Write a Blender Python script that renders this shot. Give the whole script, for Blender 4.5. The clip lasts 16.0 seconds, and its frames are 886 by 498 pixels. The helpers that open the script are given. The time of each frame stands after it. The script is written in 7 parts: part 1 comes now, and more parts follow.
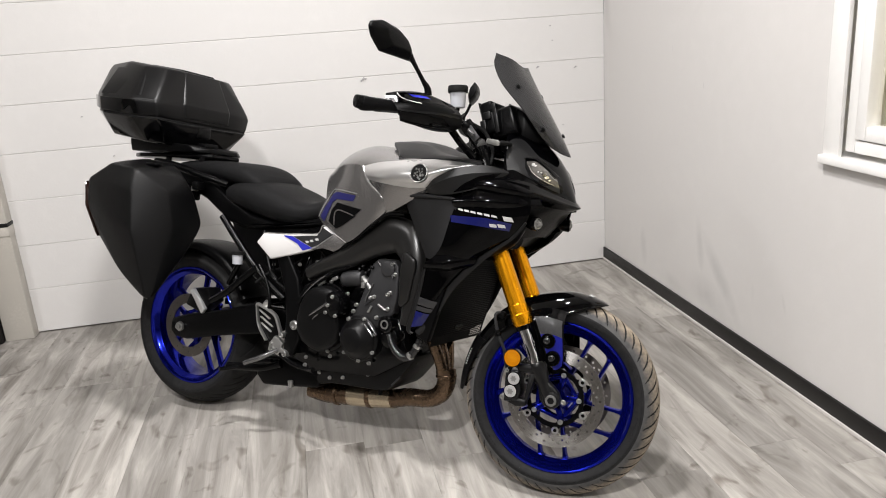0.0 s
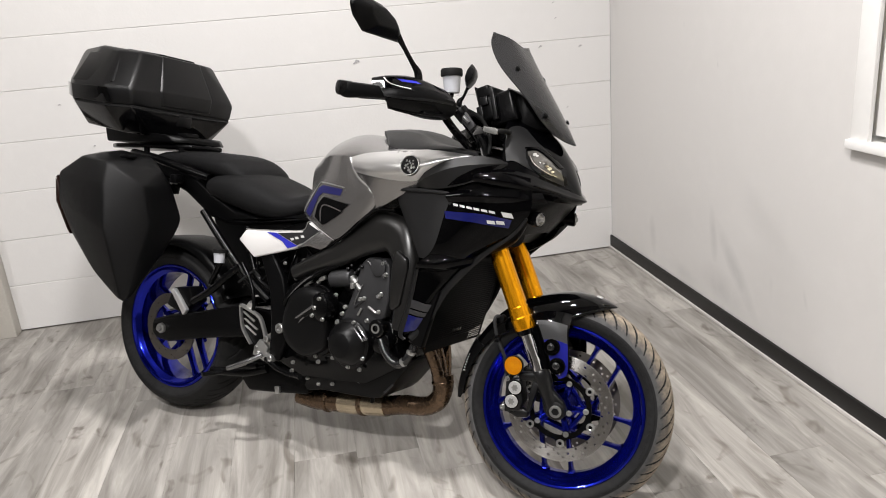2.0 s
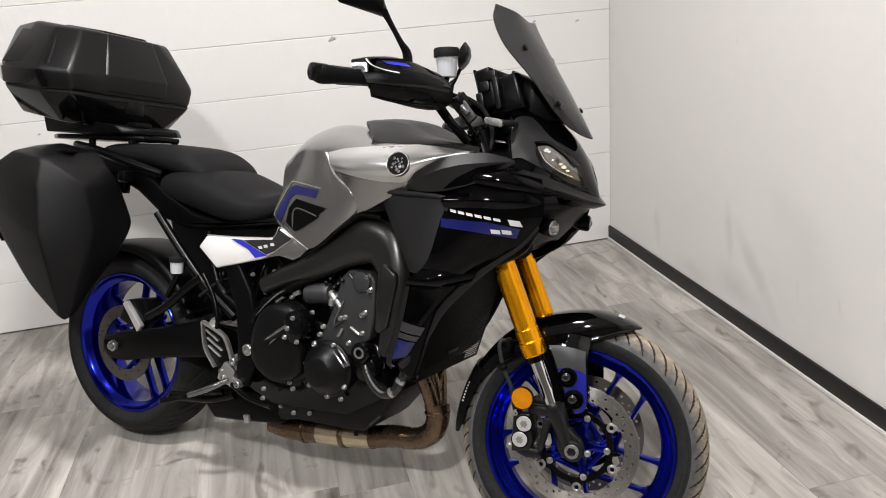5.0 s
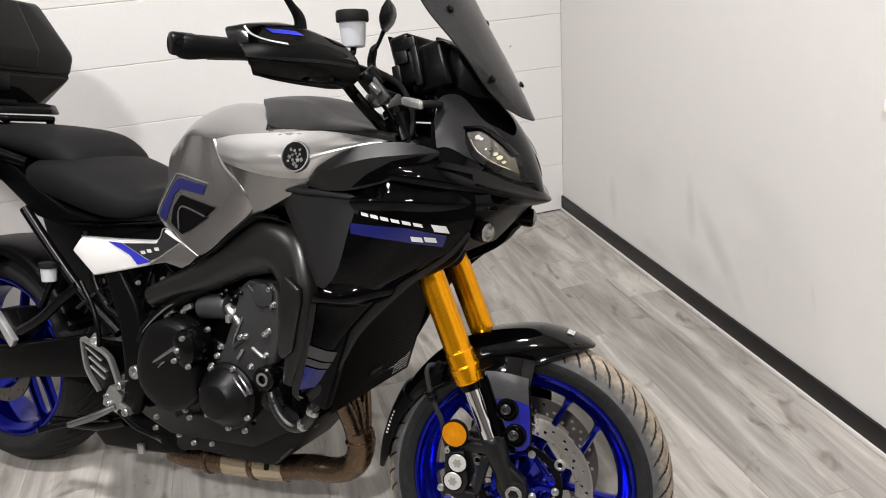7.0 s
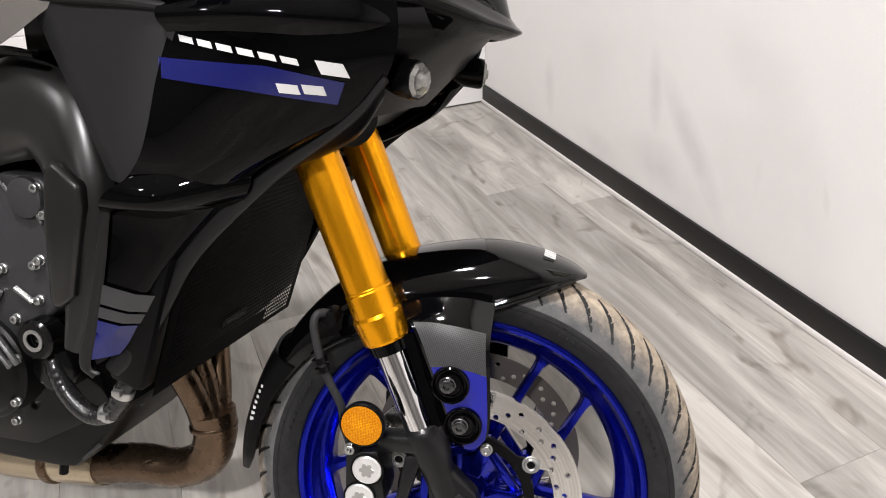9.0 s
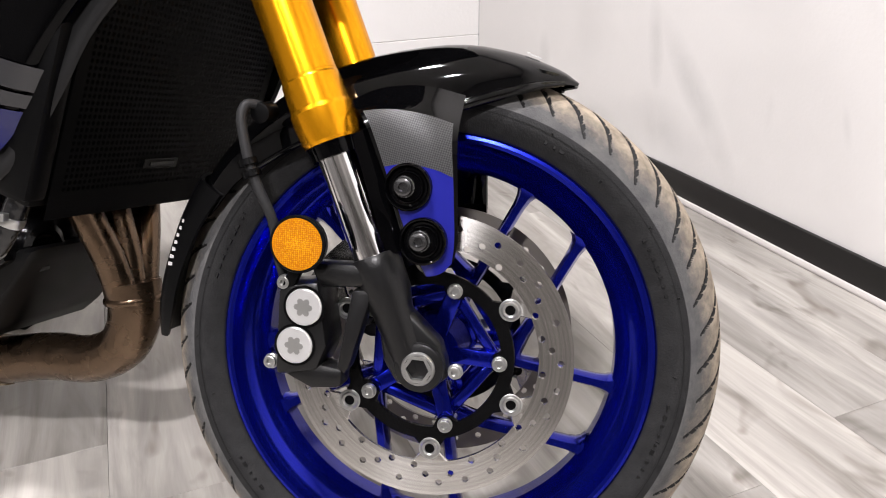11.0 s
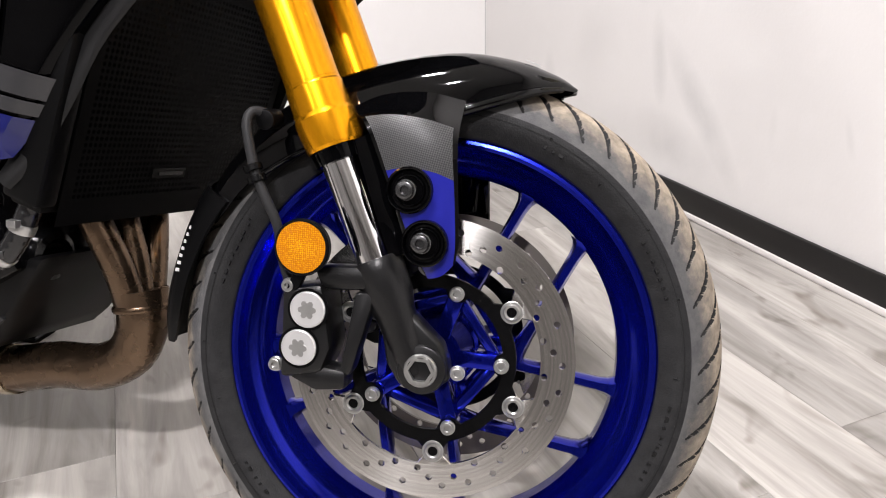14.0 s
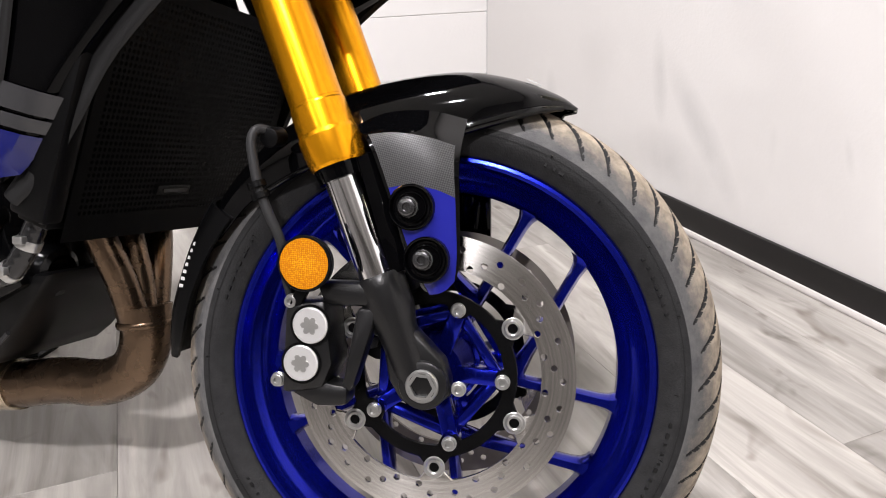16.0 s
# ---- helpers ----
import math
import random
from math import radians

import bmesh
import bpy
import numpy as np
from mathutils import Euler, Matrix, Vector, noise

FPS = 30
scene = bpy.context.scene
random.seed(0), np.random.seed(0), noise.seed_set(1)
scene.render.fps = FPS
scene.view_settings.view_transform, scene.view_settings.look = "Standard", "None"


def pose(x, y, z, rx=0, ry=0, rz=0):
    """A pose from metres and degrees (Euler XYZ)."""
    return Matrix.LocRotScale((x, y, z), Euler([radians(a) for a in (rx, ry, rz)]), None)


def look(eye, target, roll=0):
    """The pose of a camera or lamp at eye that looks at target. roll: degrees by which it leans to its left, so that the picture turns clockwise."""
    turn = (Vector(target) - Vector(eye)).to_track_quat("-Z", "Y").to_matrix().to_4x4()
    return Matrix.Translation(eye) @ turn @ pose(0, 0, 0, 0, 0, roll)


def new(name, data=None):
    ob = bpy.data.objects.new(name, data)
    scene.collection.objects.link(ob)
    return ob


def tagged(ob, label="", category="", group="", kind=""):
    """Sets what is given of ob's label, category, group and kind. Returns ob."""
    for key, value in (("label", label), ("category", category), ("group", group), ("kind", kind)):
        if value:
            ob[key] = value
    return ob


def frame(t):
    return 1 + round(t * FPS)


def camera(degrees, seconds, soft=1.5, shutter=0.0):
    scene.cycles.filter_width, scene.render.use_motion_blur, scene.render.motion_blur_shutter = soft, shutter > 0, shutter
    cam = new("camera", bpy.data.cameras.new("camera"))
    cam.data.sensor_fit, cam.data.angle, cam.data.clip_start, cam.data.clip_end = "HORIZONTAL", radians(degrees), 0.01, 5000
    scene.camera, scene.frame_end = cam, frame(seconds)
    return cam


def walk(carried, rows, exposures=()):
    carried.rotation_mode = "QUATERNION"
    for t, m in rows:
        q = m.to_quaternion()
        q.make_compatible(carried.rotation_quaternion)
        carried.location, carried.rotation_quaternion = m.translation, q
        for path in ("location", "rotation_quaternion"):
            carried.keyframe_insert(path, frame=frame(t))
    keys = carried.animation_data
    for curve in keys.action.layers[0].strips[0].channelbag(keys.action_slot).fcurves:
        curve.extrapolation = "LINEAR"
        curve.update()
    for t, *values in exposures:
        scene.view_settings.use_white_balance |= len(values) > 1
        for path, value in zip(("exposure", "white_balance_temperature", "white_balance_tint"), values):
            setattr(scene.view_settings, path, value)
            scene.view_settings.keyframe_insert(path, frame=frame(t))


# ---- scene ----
cam = camera(61.5, 16.0, soft=1.0)
PATH = [
    (0, (-1.65, -3.876, 1.36), (-1.31, -1.991, 0.786), -4.1),
    (0.5, (-1.645, -3.861, 1.354), (-1.305, -1.978, 0.77), -4.3),
    (1, (-1.638, -3.824, 1.354), (-1.303, -1.943, 0.762), -4.6),
    (1.5, (-1.617, -3.771, 1.357), (-1.284, -1.894, 0.753), -4.8),
    (2, (-1.584, -3.7, 1.351), (-1.264, -1.826, 0.73), -4.8),
    (2.5, (-1.537, -3.637, 1.35), (-1.237, -1.764, 0.716), -4.8),
    (3, (-1.51, -3.605, 1.344), (-1.211, -1.736, 0.698), -4.5),
    (3.5, (-1.508, -3.557, 1.335), (-1.192, -1.695, 0.677), -4.1),
    (3.7, (-1.515, -3.529, 1.334), (-1.186, -1.672, 0.669), -4.0),
    (5.8, (-1.568, -3.276, 1.344), (-1.18, -1.44, 0.65), -5.1),
    (6, (-1.539, -3.244, 1.347), (-1.143, -1.412, 0.647), -5.0),
    (6.5, (-1.458, -3.165, 1.346), (-1.049, -1.35, 0.612), -5.0),
    (7, (-1.402, -3.088, 1.325), (-0.95, -1.316, 0.516), -4.9),
    (7.5, (-1.389, -2.935, 1.295), (-0.876, -1.218, 0.408), -4.5),
    (8, (-1.35, -2.791, 1.265), (-0.803, -1.14, 0.277), -3.9),
    (8.5, (-1.285, -2.684, 1.169), (-0.677, -1.071, 0.155), -2.8),
    (9, (-1.276, -2.583, 1.037), (-0.615, -0.999, 0.009), -1.4),
    (9.5, (-1.271, -2.56, 0.868), (-0.612, -0.952, -0.122), -1.5),
    (10, (-1.244, -2.574, 0.733), (-0.563, -0.929, -0.178), -0.7),
    (10.2, (-1.235, -2.574, 0.724), (-0.537, -0.931, -0.178), -0.5),
    (12.5, (-1.251, -2.615, 0.7), (-0.571, -0.91, -0.094), -1.0),
    (13, (-1.241, -2.612, 0.701), (-0.567, -0.909, -0.101), -1.1),
    (13.5, (-1.239, -2.61, 0.697), (-0.565, -0.903, -0.099), -1.2),
    (14, (-1.239, -2.605, 0.699), (-0.556, -0.907, -0.106), -1.3),
    (14.5, (-1.236, -2.609, 0.697), (-0.551, -0.904, -0.092), -1.2),
    (15, (-1.234, -2.609, 0.699), (-0.548, -0.902, -0.088), -1.3),
    (15.5, (-1.236, -2.608, 0.699), (-0.552, -0.896, -0.077), -1.3),
    (16, (-1.241, -2.611, 0.701), (-0.555, -0.894, -0.062), -1.3),
]
walk(cam, [(t, look(eye, target, roll)) for t, eye, target, roll in PATH], exposures=[(0, -0.10, 6500, 11), (3.5, -0.07, 6500, 11), (6.5, -0.02, 6500, 11), (8.0, 0.12, 6480, 12), (9.0, 0.34, 6450, 13), (9.7, 0.49, 6420, 15), (16.0, 0.49, 6420, 15)])

scene.view_settings.exposure = 0.0

# ---- world and lamps ----
world = bpy.data.worlds.new("World")
world.use_nodes = True
world.node_tree.nodes["Background"].inputs["Color"].default_value = (0.8, 0.85, 0.9, 1)
world.node_tree.nodes["Background"].inputs["Strength"].default_value = 0.3
scene.world = world

CEIL = 3.4
LAMPS = [(-1.6, -1.95, 1.55), (-4.0, -2.3, 0.5), (-2.2, -4.1, 2.3), (-5.2, -5.2, 0.4)]
LAMP_POWER = 66.0


# ---- materials ----
def mat(name, color, rough=0.5, metal=0.0, vary=0.12, scale=6.0, bump=0.0, bscale=300.0, coat=0.0, spec=0.5, rvary=0.1):
    """A surface with two scales of colour change, uneven gloss and fine relief."""
    m = bpy.data.materials.new(name)
    m.use_nodes = True
    nt = m.node_tree
    b = nt.nodes["Principled BSDF"]
    co = nt.nodes.new("ShaderNodeTexCoord")
    n1, n2 = nt.nodes.new("ShaderNodeTexNoise"), nt.nodes.new("ShaderNodeTexNoise")
    n1.inputs["Scale"].default_value, n2.inputs["Scale"].default_value = scale, scale * 11
    n1.inputs["Detail"].default_value = n2.inputs["Detail"].default_value = 4
    add = nt.nodes.new("ShaderNodeMath")
    add.operation = "MULTIPLY_ADD"
    add.inputs[1].default_value = 0.6
    ramp = nt.nodes.new("ShaderNodeMapRange")
    ramp.inputs["From Min"].default_value, ramp.inputs["From Max"].default_value = 0.55, 1.05
    half = nt.nodes.new("ShaderNodeMath")
    half.operation = "MULTIPLY"
    half.inputs[1].default_value = 0.5
    mix = nt.nodes.new("ShaderNodeMix")
    mix.data_type = "RGBA"
    mix.inputs["A"].default_value = (*[max(0, c * (1 - vary)) for c in color], 1)
    mix.inputs["B"].default_value = (*[min(1, c * (1 + vary)) for c in color], 1)
    rr = nt.nodes.new("ShaderNodeMapRange")
    rr.inputs["To Min"].default_value, rr.inputs["To Max"].default_value = max(0.02, rough - rvary * rough), min(1, rough + rvary * rough)
    ln = nt.links.new
    ln(co.outputs["Object"], n1.inputs["Vector"])
    ln(co.outputs["Object"], n2.inputs["Vector"])
    ln(n1.outputs["Fac"], add.inputs[0])
    ln(n2.outputs["Fac"], half.inputs[0])
    ln(half.outputs[0], add.inputs[2])
    ln(add.outputs[0], ramp.inputs["Value"])
    ln(ramp.outputs["Result"], mix.inputs["Factor"])
    ln(mix.outputs["Result"], b.inputs["Base Color"])
    ln(n2.outputs["Fac"], rr.inputs["Value"])
    ln(rr.outputs["Result"], b.inputs["Roughness"])
    b.inputs["Metallic"].default_value = metal
    b.inputs["Coat Weight"].default_value = coat
    b.inputs["Coat Roughness"].default_value = 0.03
    b.inputs["Coat IOR"].default_value = 1.25
    b.inputs["Specular IOR Level"].default_value = spec
    if bump:
        n3, bp = nt.nodes.new("ShaderNodeTexNoise"), nt.nodes.new("ShaderNodeBump")
        n3.inputs["Scale"].default_value = bscale
        n3.inputs["Detail"].default_value = 2
        bp.inputs["Strength"].default_value = bump
        bp.inputs["Distance"].default_value = 0.002
        ln(co.outputs["Object"], n3.inputs["Vector"])
        ln(n3.outputs["Fac"], bp.inputs["Height"])
        ln(bp.outputs["Normal"], b.inputs["Normal"])
    return m


def glass(name, color, rough=0.02, alpha=0.35, transmission=1.0):
    m = mat(name, color, rough, vary=0.03)
    b = m.node_tree.nodes["Principled BSDF"]
    b.inputs["Transmission Weight"].default_value = transmission
    b.inputs["IOR"].default_value = 1.3
    b.inputs["Alpha"].default_value = alpha
    return m


def plank_mat():
    """Grey limed-oak vinyl: grain drawn out along each plank, a tint of its own for each."""
    m = bpy.data.materials.new("grey_oak_vinyl")
    m.use_nodes = True
    nt, ln = m.node_tree, m.node_tree.links.new
    b = nt.nodes["Principled BSDF"]
    co, info = nt.nodes.new("ShaderNodeTexCoord"), nt.nodes.new("ShaderNodeObjectInfo")
    sep = nt.nodes.new("ShaderNodeVectorMath")
    sep.operation = "MULTIPLY_ADD"
    sep.inputs[1].default_value = (1, 1, 1)
    off = nt.nodes.new("ShaderNodeVectorMath")
    off.operation = "SCALE"
    off.inputs[0].default_value = (7.3, 19.1, 3.7)
    ln(info.outputs["Random"], off.inputs["Scale"])
    ln(co.outputs["Object"], sep.inputs[0])
    ln(off.outputs[0], sep.inputs[2])

    def tex(sx, sy, detail, dist, rough=0.6):
        mp, n = nt.nodes.new("ShaderNodeMapping"), nt.nodes.new("ShaderNodeTexNoise")
        mp.inputs["Scale"].default_value = (sx, sy, 1)
        n.inputs["Scale"].default_value, n.inputs["Detail"].default_value = 1, detail
        n.inputs["Distortion"].default_value, n.inputs["Roughness"].default_value = dist, rough
        ln(sep.outputs[0], mp.inputs["Vector"])
        ln(mp.outputs[0], n.inputs["Vector"])
        return n.outputs["Fac"]

    broad, fine, knots = tex(14, 1.6, 5, 0.8), tex(110, 5, 4, 0.3), tex(9, 5, 2, 1.5)

    def ramp(src, stops):
        r = nt.nodes.new("ShaderNodeValToRGB")
        for i, (p, c) in enumerate(stops):
            e = r.color_ramp.elements[i] if i < 2 else r.color_ramp.elements.new(p)
            e.position, e.color = p, (*c, 1)
        ln(src, r.inputs["Fac"])
        return r.outputs["Color"]

    base = ramp(broad, [(0.27, (0.145, 0.132, 0.116)), (0.72, (0.45, 0.427, 0.394)), (0.5, (0.295, 0.279, 0.256))])
    grain = ramp(fine, [(0.3, (0.90, 0.90, 0.90)), (0.7, (1.05, 1.05, 1.05))])
    knot = ramp(knots, [(0.60, (1, 1, 1)), (0.76, (0.50, 0.47, 0.44))])
    tint = nt.nodes.new("ShaderNodeMapRange")
    tint.inputs["To Min"].default_value, tint.inputs["To Max"].default_value = 0.8, 1.14
    ln(info.outputs["Random"], tint.inputs["Value"])

    def times(a, c):
        mx = nt.nodes.new("ShaderNodeMix")
        mx.data_type, mx.blend_type = "RGBA", "MULTIPLY"
        mx.inputs["Factor"].default_value = 1
        ln(a, mx.inputs["A"])
        ln(c, mx.inputs["B"])
        return mx.outputs["Result"]

    ln(times(times(times(base, grain), knot), tint.outputs["Result"]), b.inputs["Base Color"])
    rr = nt.nodes.new("ShaderNodeMapRange")
    rr.inputs["To Min"].default_value, rr.inputs["To Max"].default_value = 0.38, 0.62
    ln(fine, rr.inputs["Value"])
    ln(rr.outputs["Result"], b.inputs["Roughness"])
    bp = nt.nodes.new("ShaderNodeBump")
    bp.inputs["Strength"].default_value, bp.inputs["Distance"].default_value = 0.25, 0.001
    ln(fine, bp.inputs["Height"])
    ln(bp.outputs["Normal"], b.inputs["Normal"])
    return m


def smear_and_shadow_wall_mat():
    """Pale wall paint with low grey smears, partly soft shadows put into the colour."""
    base = (0.62, 0.603, 0.586)
    m = mat("pale_wall_paint", base, 0.55, vary=0.035, scale=1.3, bump=0.15, bscale=120)
    nt, ln = m.node_tree, m.node_tree.links.new
    b = nt.nodes["Principled BSDF"]
    co = nt.nodes.new("ShaderNodeTexCoord")
    ns = nt.nodes.new("ShaderNodeTexNoise")
    ns.inputs["Scale"].default_value, ns.inputs["Detail"].default_value = 6, 4
    ln(co.outputs["Object"], ns.inputs["Vector"])
    patchy = nt.nodes.new("ShaderNodeMapRange")
    patchy.inputs["From Min"].default_value, patchy.inputs["From Max"].default_value = 0.22, 0.68
    ln(ns.outputs["Fac"], patchy.inputs["Value"])
    total = None
    for y, z, turn, a, h, strong in ((-1.20, 0.27, 47, 0.25, 0.05, 0.75), (-1.13, 0.15, 15, 0.2, 0.09, 0.45), (-1.03, 0.37, 80, 0.13, 0.035, 0.6), (-0.49, 0.22, 82, 0.11, 0.04, 0.55), (-1.43, 0.27, 85, 0.06, 0.014, 0.4),
                                     (-0.78, 0.12, 5, 0.16, 0.05, 0.35), (-1.02, 1.05, 80, 0.018, 0.006, 0.6), (-1.62, 0.30, 70, 0.05, 0.012, 0.25), (-0.04, 1.40, 75, 0.22, 0.05, 0.45), (-0.752, 1.195, 80, 0.02, 0.007, 0.8), (-1.05, 0.16, 60, 0.10, 0.06, 0.45)):
        mp, le, mr = nt.nodes.new("ShaderNodeMapping"), nt.nodes.new("ShaderNodeVectorMath"), nt.nodes.new("ShaderNodeMapRange")
        mp.vector_type, le.operation = "TEXTURE", "LENGTH"
        mp.inputs["Location"].default_value, mp.inputs["Rotation"].default_value, mp.inputs["Scale"].default_value = (0, y, z), (radians(turn), 0, 0), (1000, a, h)
        mr.inputs["From Min"].default_value, mr.inputs["From Max"].default_value = 1.0, 0.2
        mr.inputs["To Min"].default_value, mr.inputs["To Max"].default_value = 0.0, strong * 0.8
        ln(co.outputs["Object"], mp.inputs["Vector"])
        ln(mp.outputs[0], le.inputs[0])
        ln(le.outputs["Value"], mr.inputs["Value"])
        if total is None:
            total = mr.outputs["Result"]
        else:
            mx = nt.nodes.new("ShaderNodeMath")
            mx.operation = "MAXIMUM"
            ln(total, mx.inputs[0])
            ln(mr.outputs["Result"], mx.inputs[1])
            total = mx.outputs[0]
    mul, mix = nt.nodes.new("ShaderNodeMath"), nt.nodes.new("ShaderNodeMix")
    mul.operation, mix.data_type = "MULTIPLY", "RGBA"
    mix.inputs["B"].default_value = (0.36, 0.355, 0.35, 1)
    ln(total, mul.inputs[0])
    ln(patchy.outputs["Result"], mul.inputs[1])
    ln(mul.outputs[0], mix.inputs["Factor"])
    src = b.inputs["Base Color"].links[0].from_socket
    ln(src, mix.inputs["A"])
    ln(mix.outputs["Result"], b.inputs["Base Color"])
    return m


def tyre_mat(name, tread_edge, crown, tread_grey=1.0):
    """Rubber: black sidewall, greyer worn tread, sandy dust on the crown. tread_edge is a radius, crown the half width of the dust."""
    m = mat(name, (0.03, 0.03, 0.031), 0.6, vary=0.2, scale=25, bump=0.25, bscale=500, spec=0.14)
    nt, ln = m.node_tree, m.node_tree.links.new
    b = nt.nodes["Principled BSDF"]
    co, sx = nt.nodes.new("ShaderNodeTexCoord"), nt.nodes.new("ShaderNodeSeparateXYZ")
    ln(co.outputs["Object"], sx.inputs[0])
    ab = nt.nodes.new("ShaderNodeMath")
    ab.operation = "ABSOLUTE"
    ln(sx.outputs["Y"], ab.inputs[0])

    def noise(scale, detail):
        n = nt.nodes.new("ShaderNodeTexNoise")
        n.inputs["Scale"].default_value, n.inputs["Detail"].default_value, n.inputs["Roughness"].default_value = scale, detail, 0.65
        ln(co.outputs["Object"], n.inputs["Vector"])
        return n.outputs["Fac"]

    def blend(fac, c0, c1):
        mx = nt.nodes.new("ShaderNodeMix")
        mx.data_type = "RGBA"
        for sock, c in (("A", c0), ("B", c1)):
            if isinstance(c, tuple):
                mx.inputs[sock].default_value = (*c, 1)
            else:
                ln(c, mx.inputs[sock])
        ln(fac, mx.inputs["Factor"])
        return mx.outputs["Result"]

    def step(src, lo, hi, top=1.0):
        r = nt.nodes.new("ShaderNodeMapRange")
        r.inputs["From Min"].default_value, r.inputs["From Max"].default_value, r.inputs["To Max"].default_value = lo, hi, top
        ln(src, r.inputs["Value"])
        return r.outputs["Result"]

    def plus(x, y, k):
        ad = nt.nodes.new("ShaderNodeMath")
        ad.operation = "MULTIPLY_ADD"
        ad.inputs[1].default_value = k
        ln(y, ad.inputs[0])
        ln(x, ad.inputs[2])
        return ad.outputs[0]

    edge = nt.nodes.new("ShaderNodeVectorMath")
    flat = nt.nodes.new("ShaderNodeVectorMath")
    flat.operation, edge.operation = "MULTIPLY", "LENGTH"
    flat.inputs[1].default_value = (1, 0, 1)
    ln(co.outputs["Object"], flat.inputs[0])
    ln(flat.outputs[0], edge.inputs[0])
    grey = blend(step(noise(40, 5), 0.35, 0.65), tuple(c * tread_grey for c in (0.050, 0.050, 0.052)), tuple(c * tread_grey for c in (0.085, 0.084, 0.082)))
    sand = blend(step(noise(70, 6), 0.35, 0.65), (0.15, 0.125, 0.098), (0.33, 0.275, 0.21))
    worn = plus(plus(ab.outputs[0], noise(22, 6), 0.03), noise(190, 4), 0.012)
    tread = blend(step(worn, crown + 0.021 - 0.010, crown + 0.021 + 0.012), sand, grey)
    side = blend(step(noise(60, 4), 0.3, 0.7), (0.0085, 0.0085, 0.0088), (0.0150, 0.0150, 0.0154))
    ln(blend(step(edge.outputs["Value"], tread_edge - 0.0004, tread_edge + 0.0004), side, tread), b.inputs["Base Color"])
    return m


def disc_mat():
    """Ground steel brake face: fine rings round the axle, stretched gloss."""
    m = mat("ground_steel_disc", (0.75, 0.73, 0.70), 0.2, metal=1.0, vary=0.03, scale=14, rvary=0.05)
    nt, ln = m.node_tree, m.node_tree.links.new
    b = nt.nodes["Principled BSDF"]
    co, fl, le = nt.nodes.new("ShaderNodeTexCoord"), nt.nodes.new("ShaderNodeVectorMath"), nt.nodes.new("ShaderNodeVectorMath")
    fl.operation, le.operation = "MULTIPLY", "LENGTH"
    fl.inputs[1].default_value = (1, 0, 1)
    ns, mx = nt.nodes.new("ShaderNodeTexNoise"), nt.nodes.new("ShaderNodeMix")
    ns.noise_dimensions = "1D"
    ns.inputs["Scale"].default_value, ns.inputs["Detail"].default_value = 300, 3
    mx.data_type, mx.blend_type = "RGBA", "MULTIPLY"
    mx.inputs["Factor"].default_value = 1
    rg = nt.nodes.new("ShaderNodeMapRange")
    rg.inputs["From Min"].default_value, rg.inputs["From Max"].default_value = 0.3, 0.7
    rg.inputs["To Min"].default_value, rg.inputs["To Max"].default_value = 0.80, 1.06
    tg = nt.nodes.new("ShaderNodeTangent")
    tg.direction_type, tg.axis = "RADIAL", "Y"
    src = b.inputs["Base Color"].links[0].from_socket
    ln(co.outputs["Object"], fl.inputs[0])
    ln(fl.outputs[0], le.inputs[0])
    ln(le.outputs["Value"], ns.inputs["W"])
    ln(ns.outputs["Fac"], rg.inputs["Value"])
    ln(src, mx.inputs["A"])
    ln(rg.outputs["Result"], mx.inputs["B"])
    ln(mx.outputs["Result"], b.inputs["Base Color"])
    ln(tg.outputs[0], b.inputs["Tangent"])
    b.inputs["Anisotropic"].default_value, b.inputs["Anisotropic Rotation"].default_value = 0.92, 0.25
    return m


def streaked(m, axis, scale, low, high):
    """Paints reflection streaks along an axis into the colour of a polished tube."""
    nt, ln = m.node_tree, m.node_tree.links.new
    b = nt.nodes["Principled BSDF"]
    co = nt.nodes.new("ShaderNodeTexCoord")
    dot, sc, df = nt.nodes.new("ShaderNodeVectorMath"), nt.nodes.new("ShaderNodeVectorMath"), nt.nodes.new("ShaderNodeVectorMath")
    dot.operation, sc.operation, df.operation = "DOT_PRODUCT", "SCALE", "SUBTRACT"
    dot.inputs[1].default_value = axis
    sc.inputs[0].default_value = axis
    ns, rg, mx = nt.nodes.new("ShaderNodeTexNoise"), nt.nodes.new("ShaderNodeMapRange"), nt.nodes.new("ShaderNodeMix")
    ns.inputs["Scale"].default_value, ns.inputs["Detail"].default_value = scale, 3
    rg.inputs["From Min"].default_value, rg.inputs["From Max"].default_value = 0.3, 0.7
    rg.inputs["To Min"].default_value, rg.inputs["To Max"].default_value = low, high
    mx.data_type, mx.blend_type = "RGBA", "MULTIPLY"
    mx.inputs["Factor"].default_value = 1
    ln(co.outputs["Object"], dot.inputs[0])
    ln(dot.outputs["Value"], sc.inputs["Scale"])
    ln(co.outputs["Object"], df.inputs[0])
    ln(sc.outputs[0], df.inputs[1])
    ln(df.outputs[0], ns.inputs["Vector"])
    ln(ns.outputs["Fac"], rg.inputs["Value"])
    src = b.inputs["Base Color"].links[0].from_socket
    ln(src, mx.inputs["A"])
    ln(rg.outputs["Result"], mx.inputs["B"])
    ln(mx.outputs["Result"], b.inputs["Base Color"])
    return m


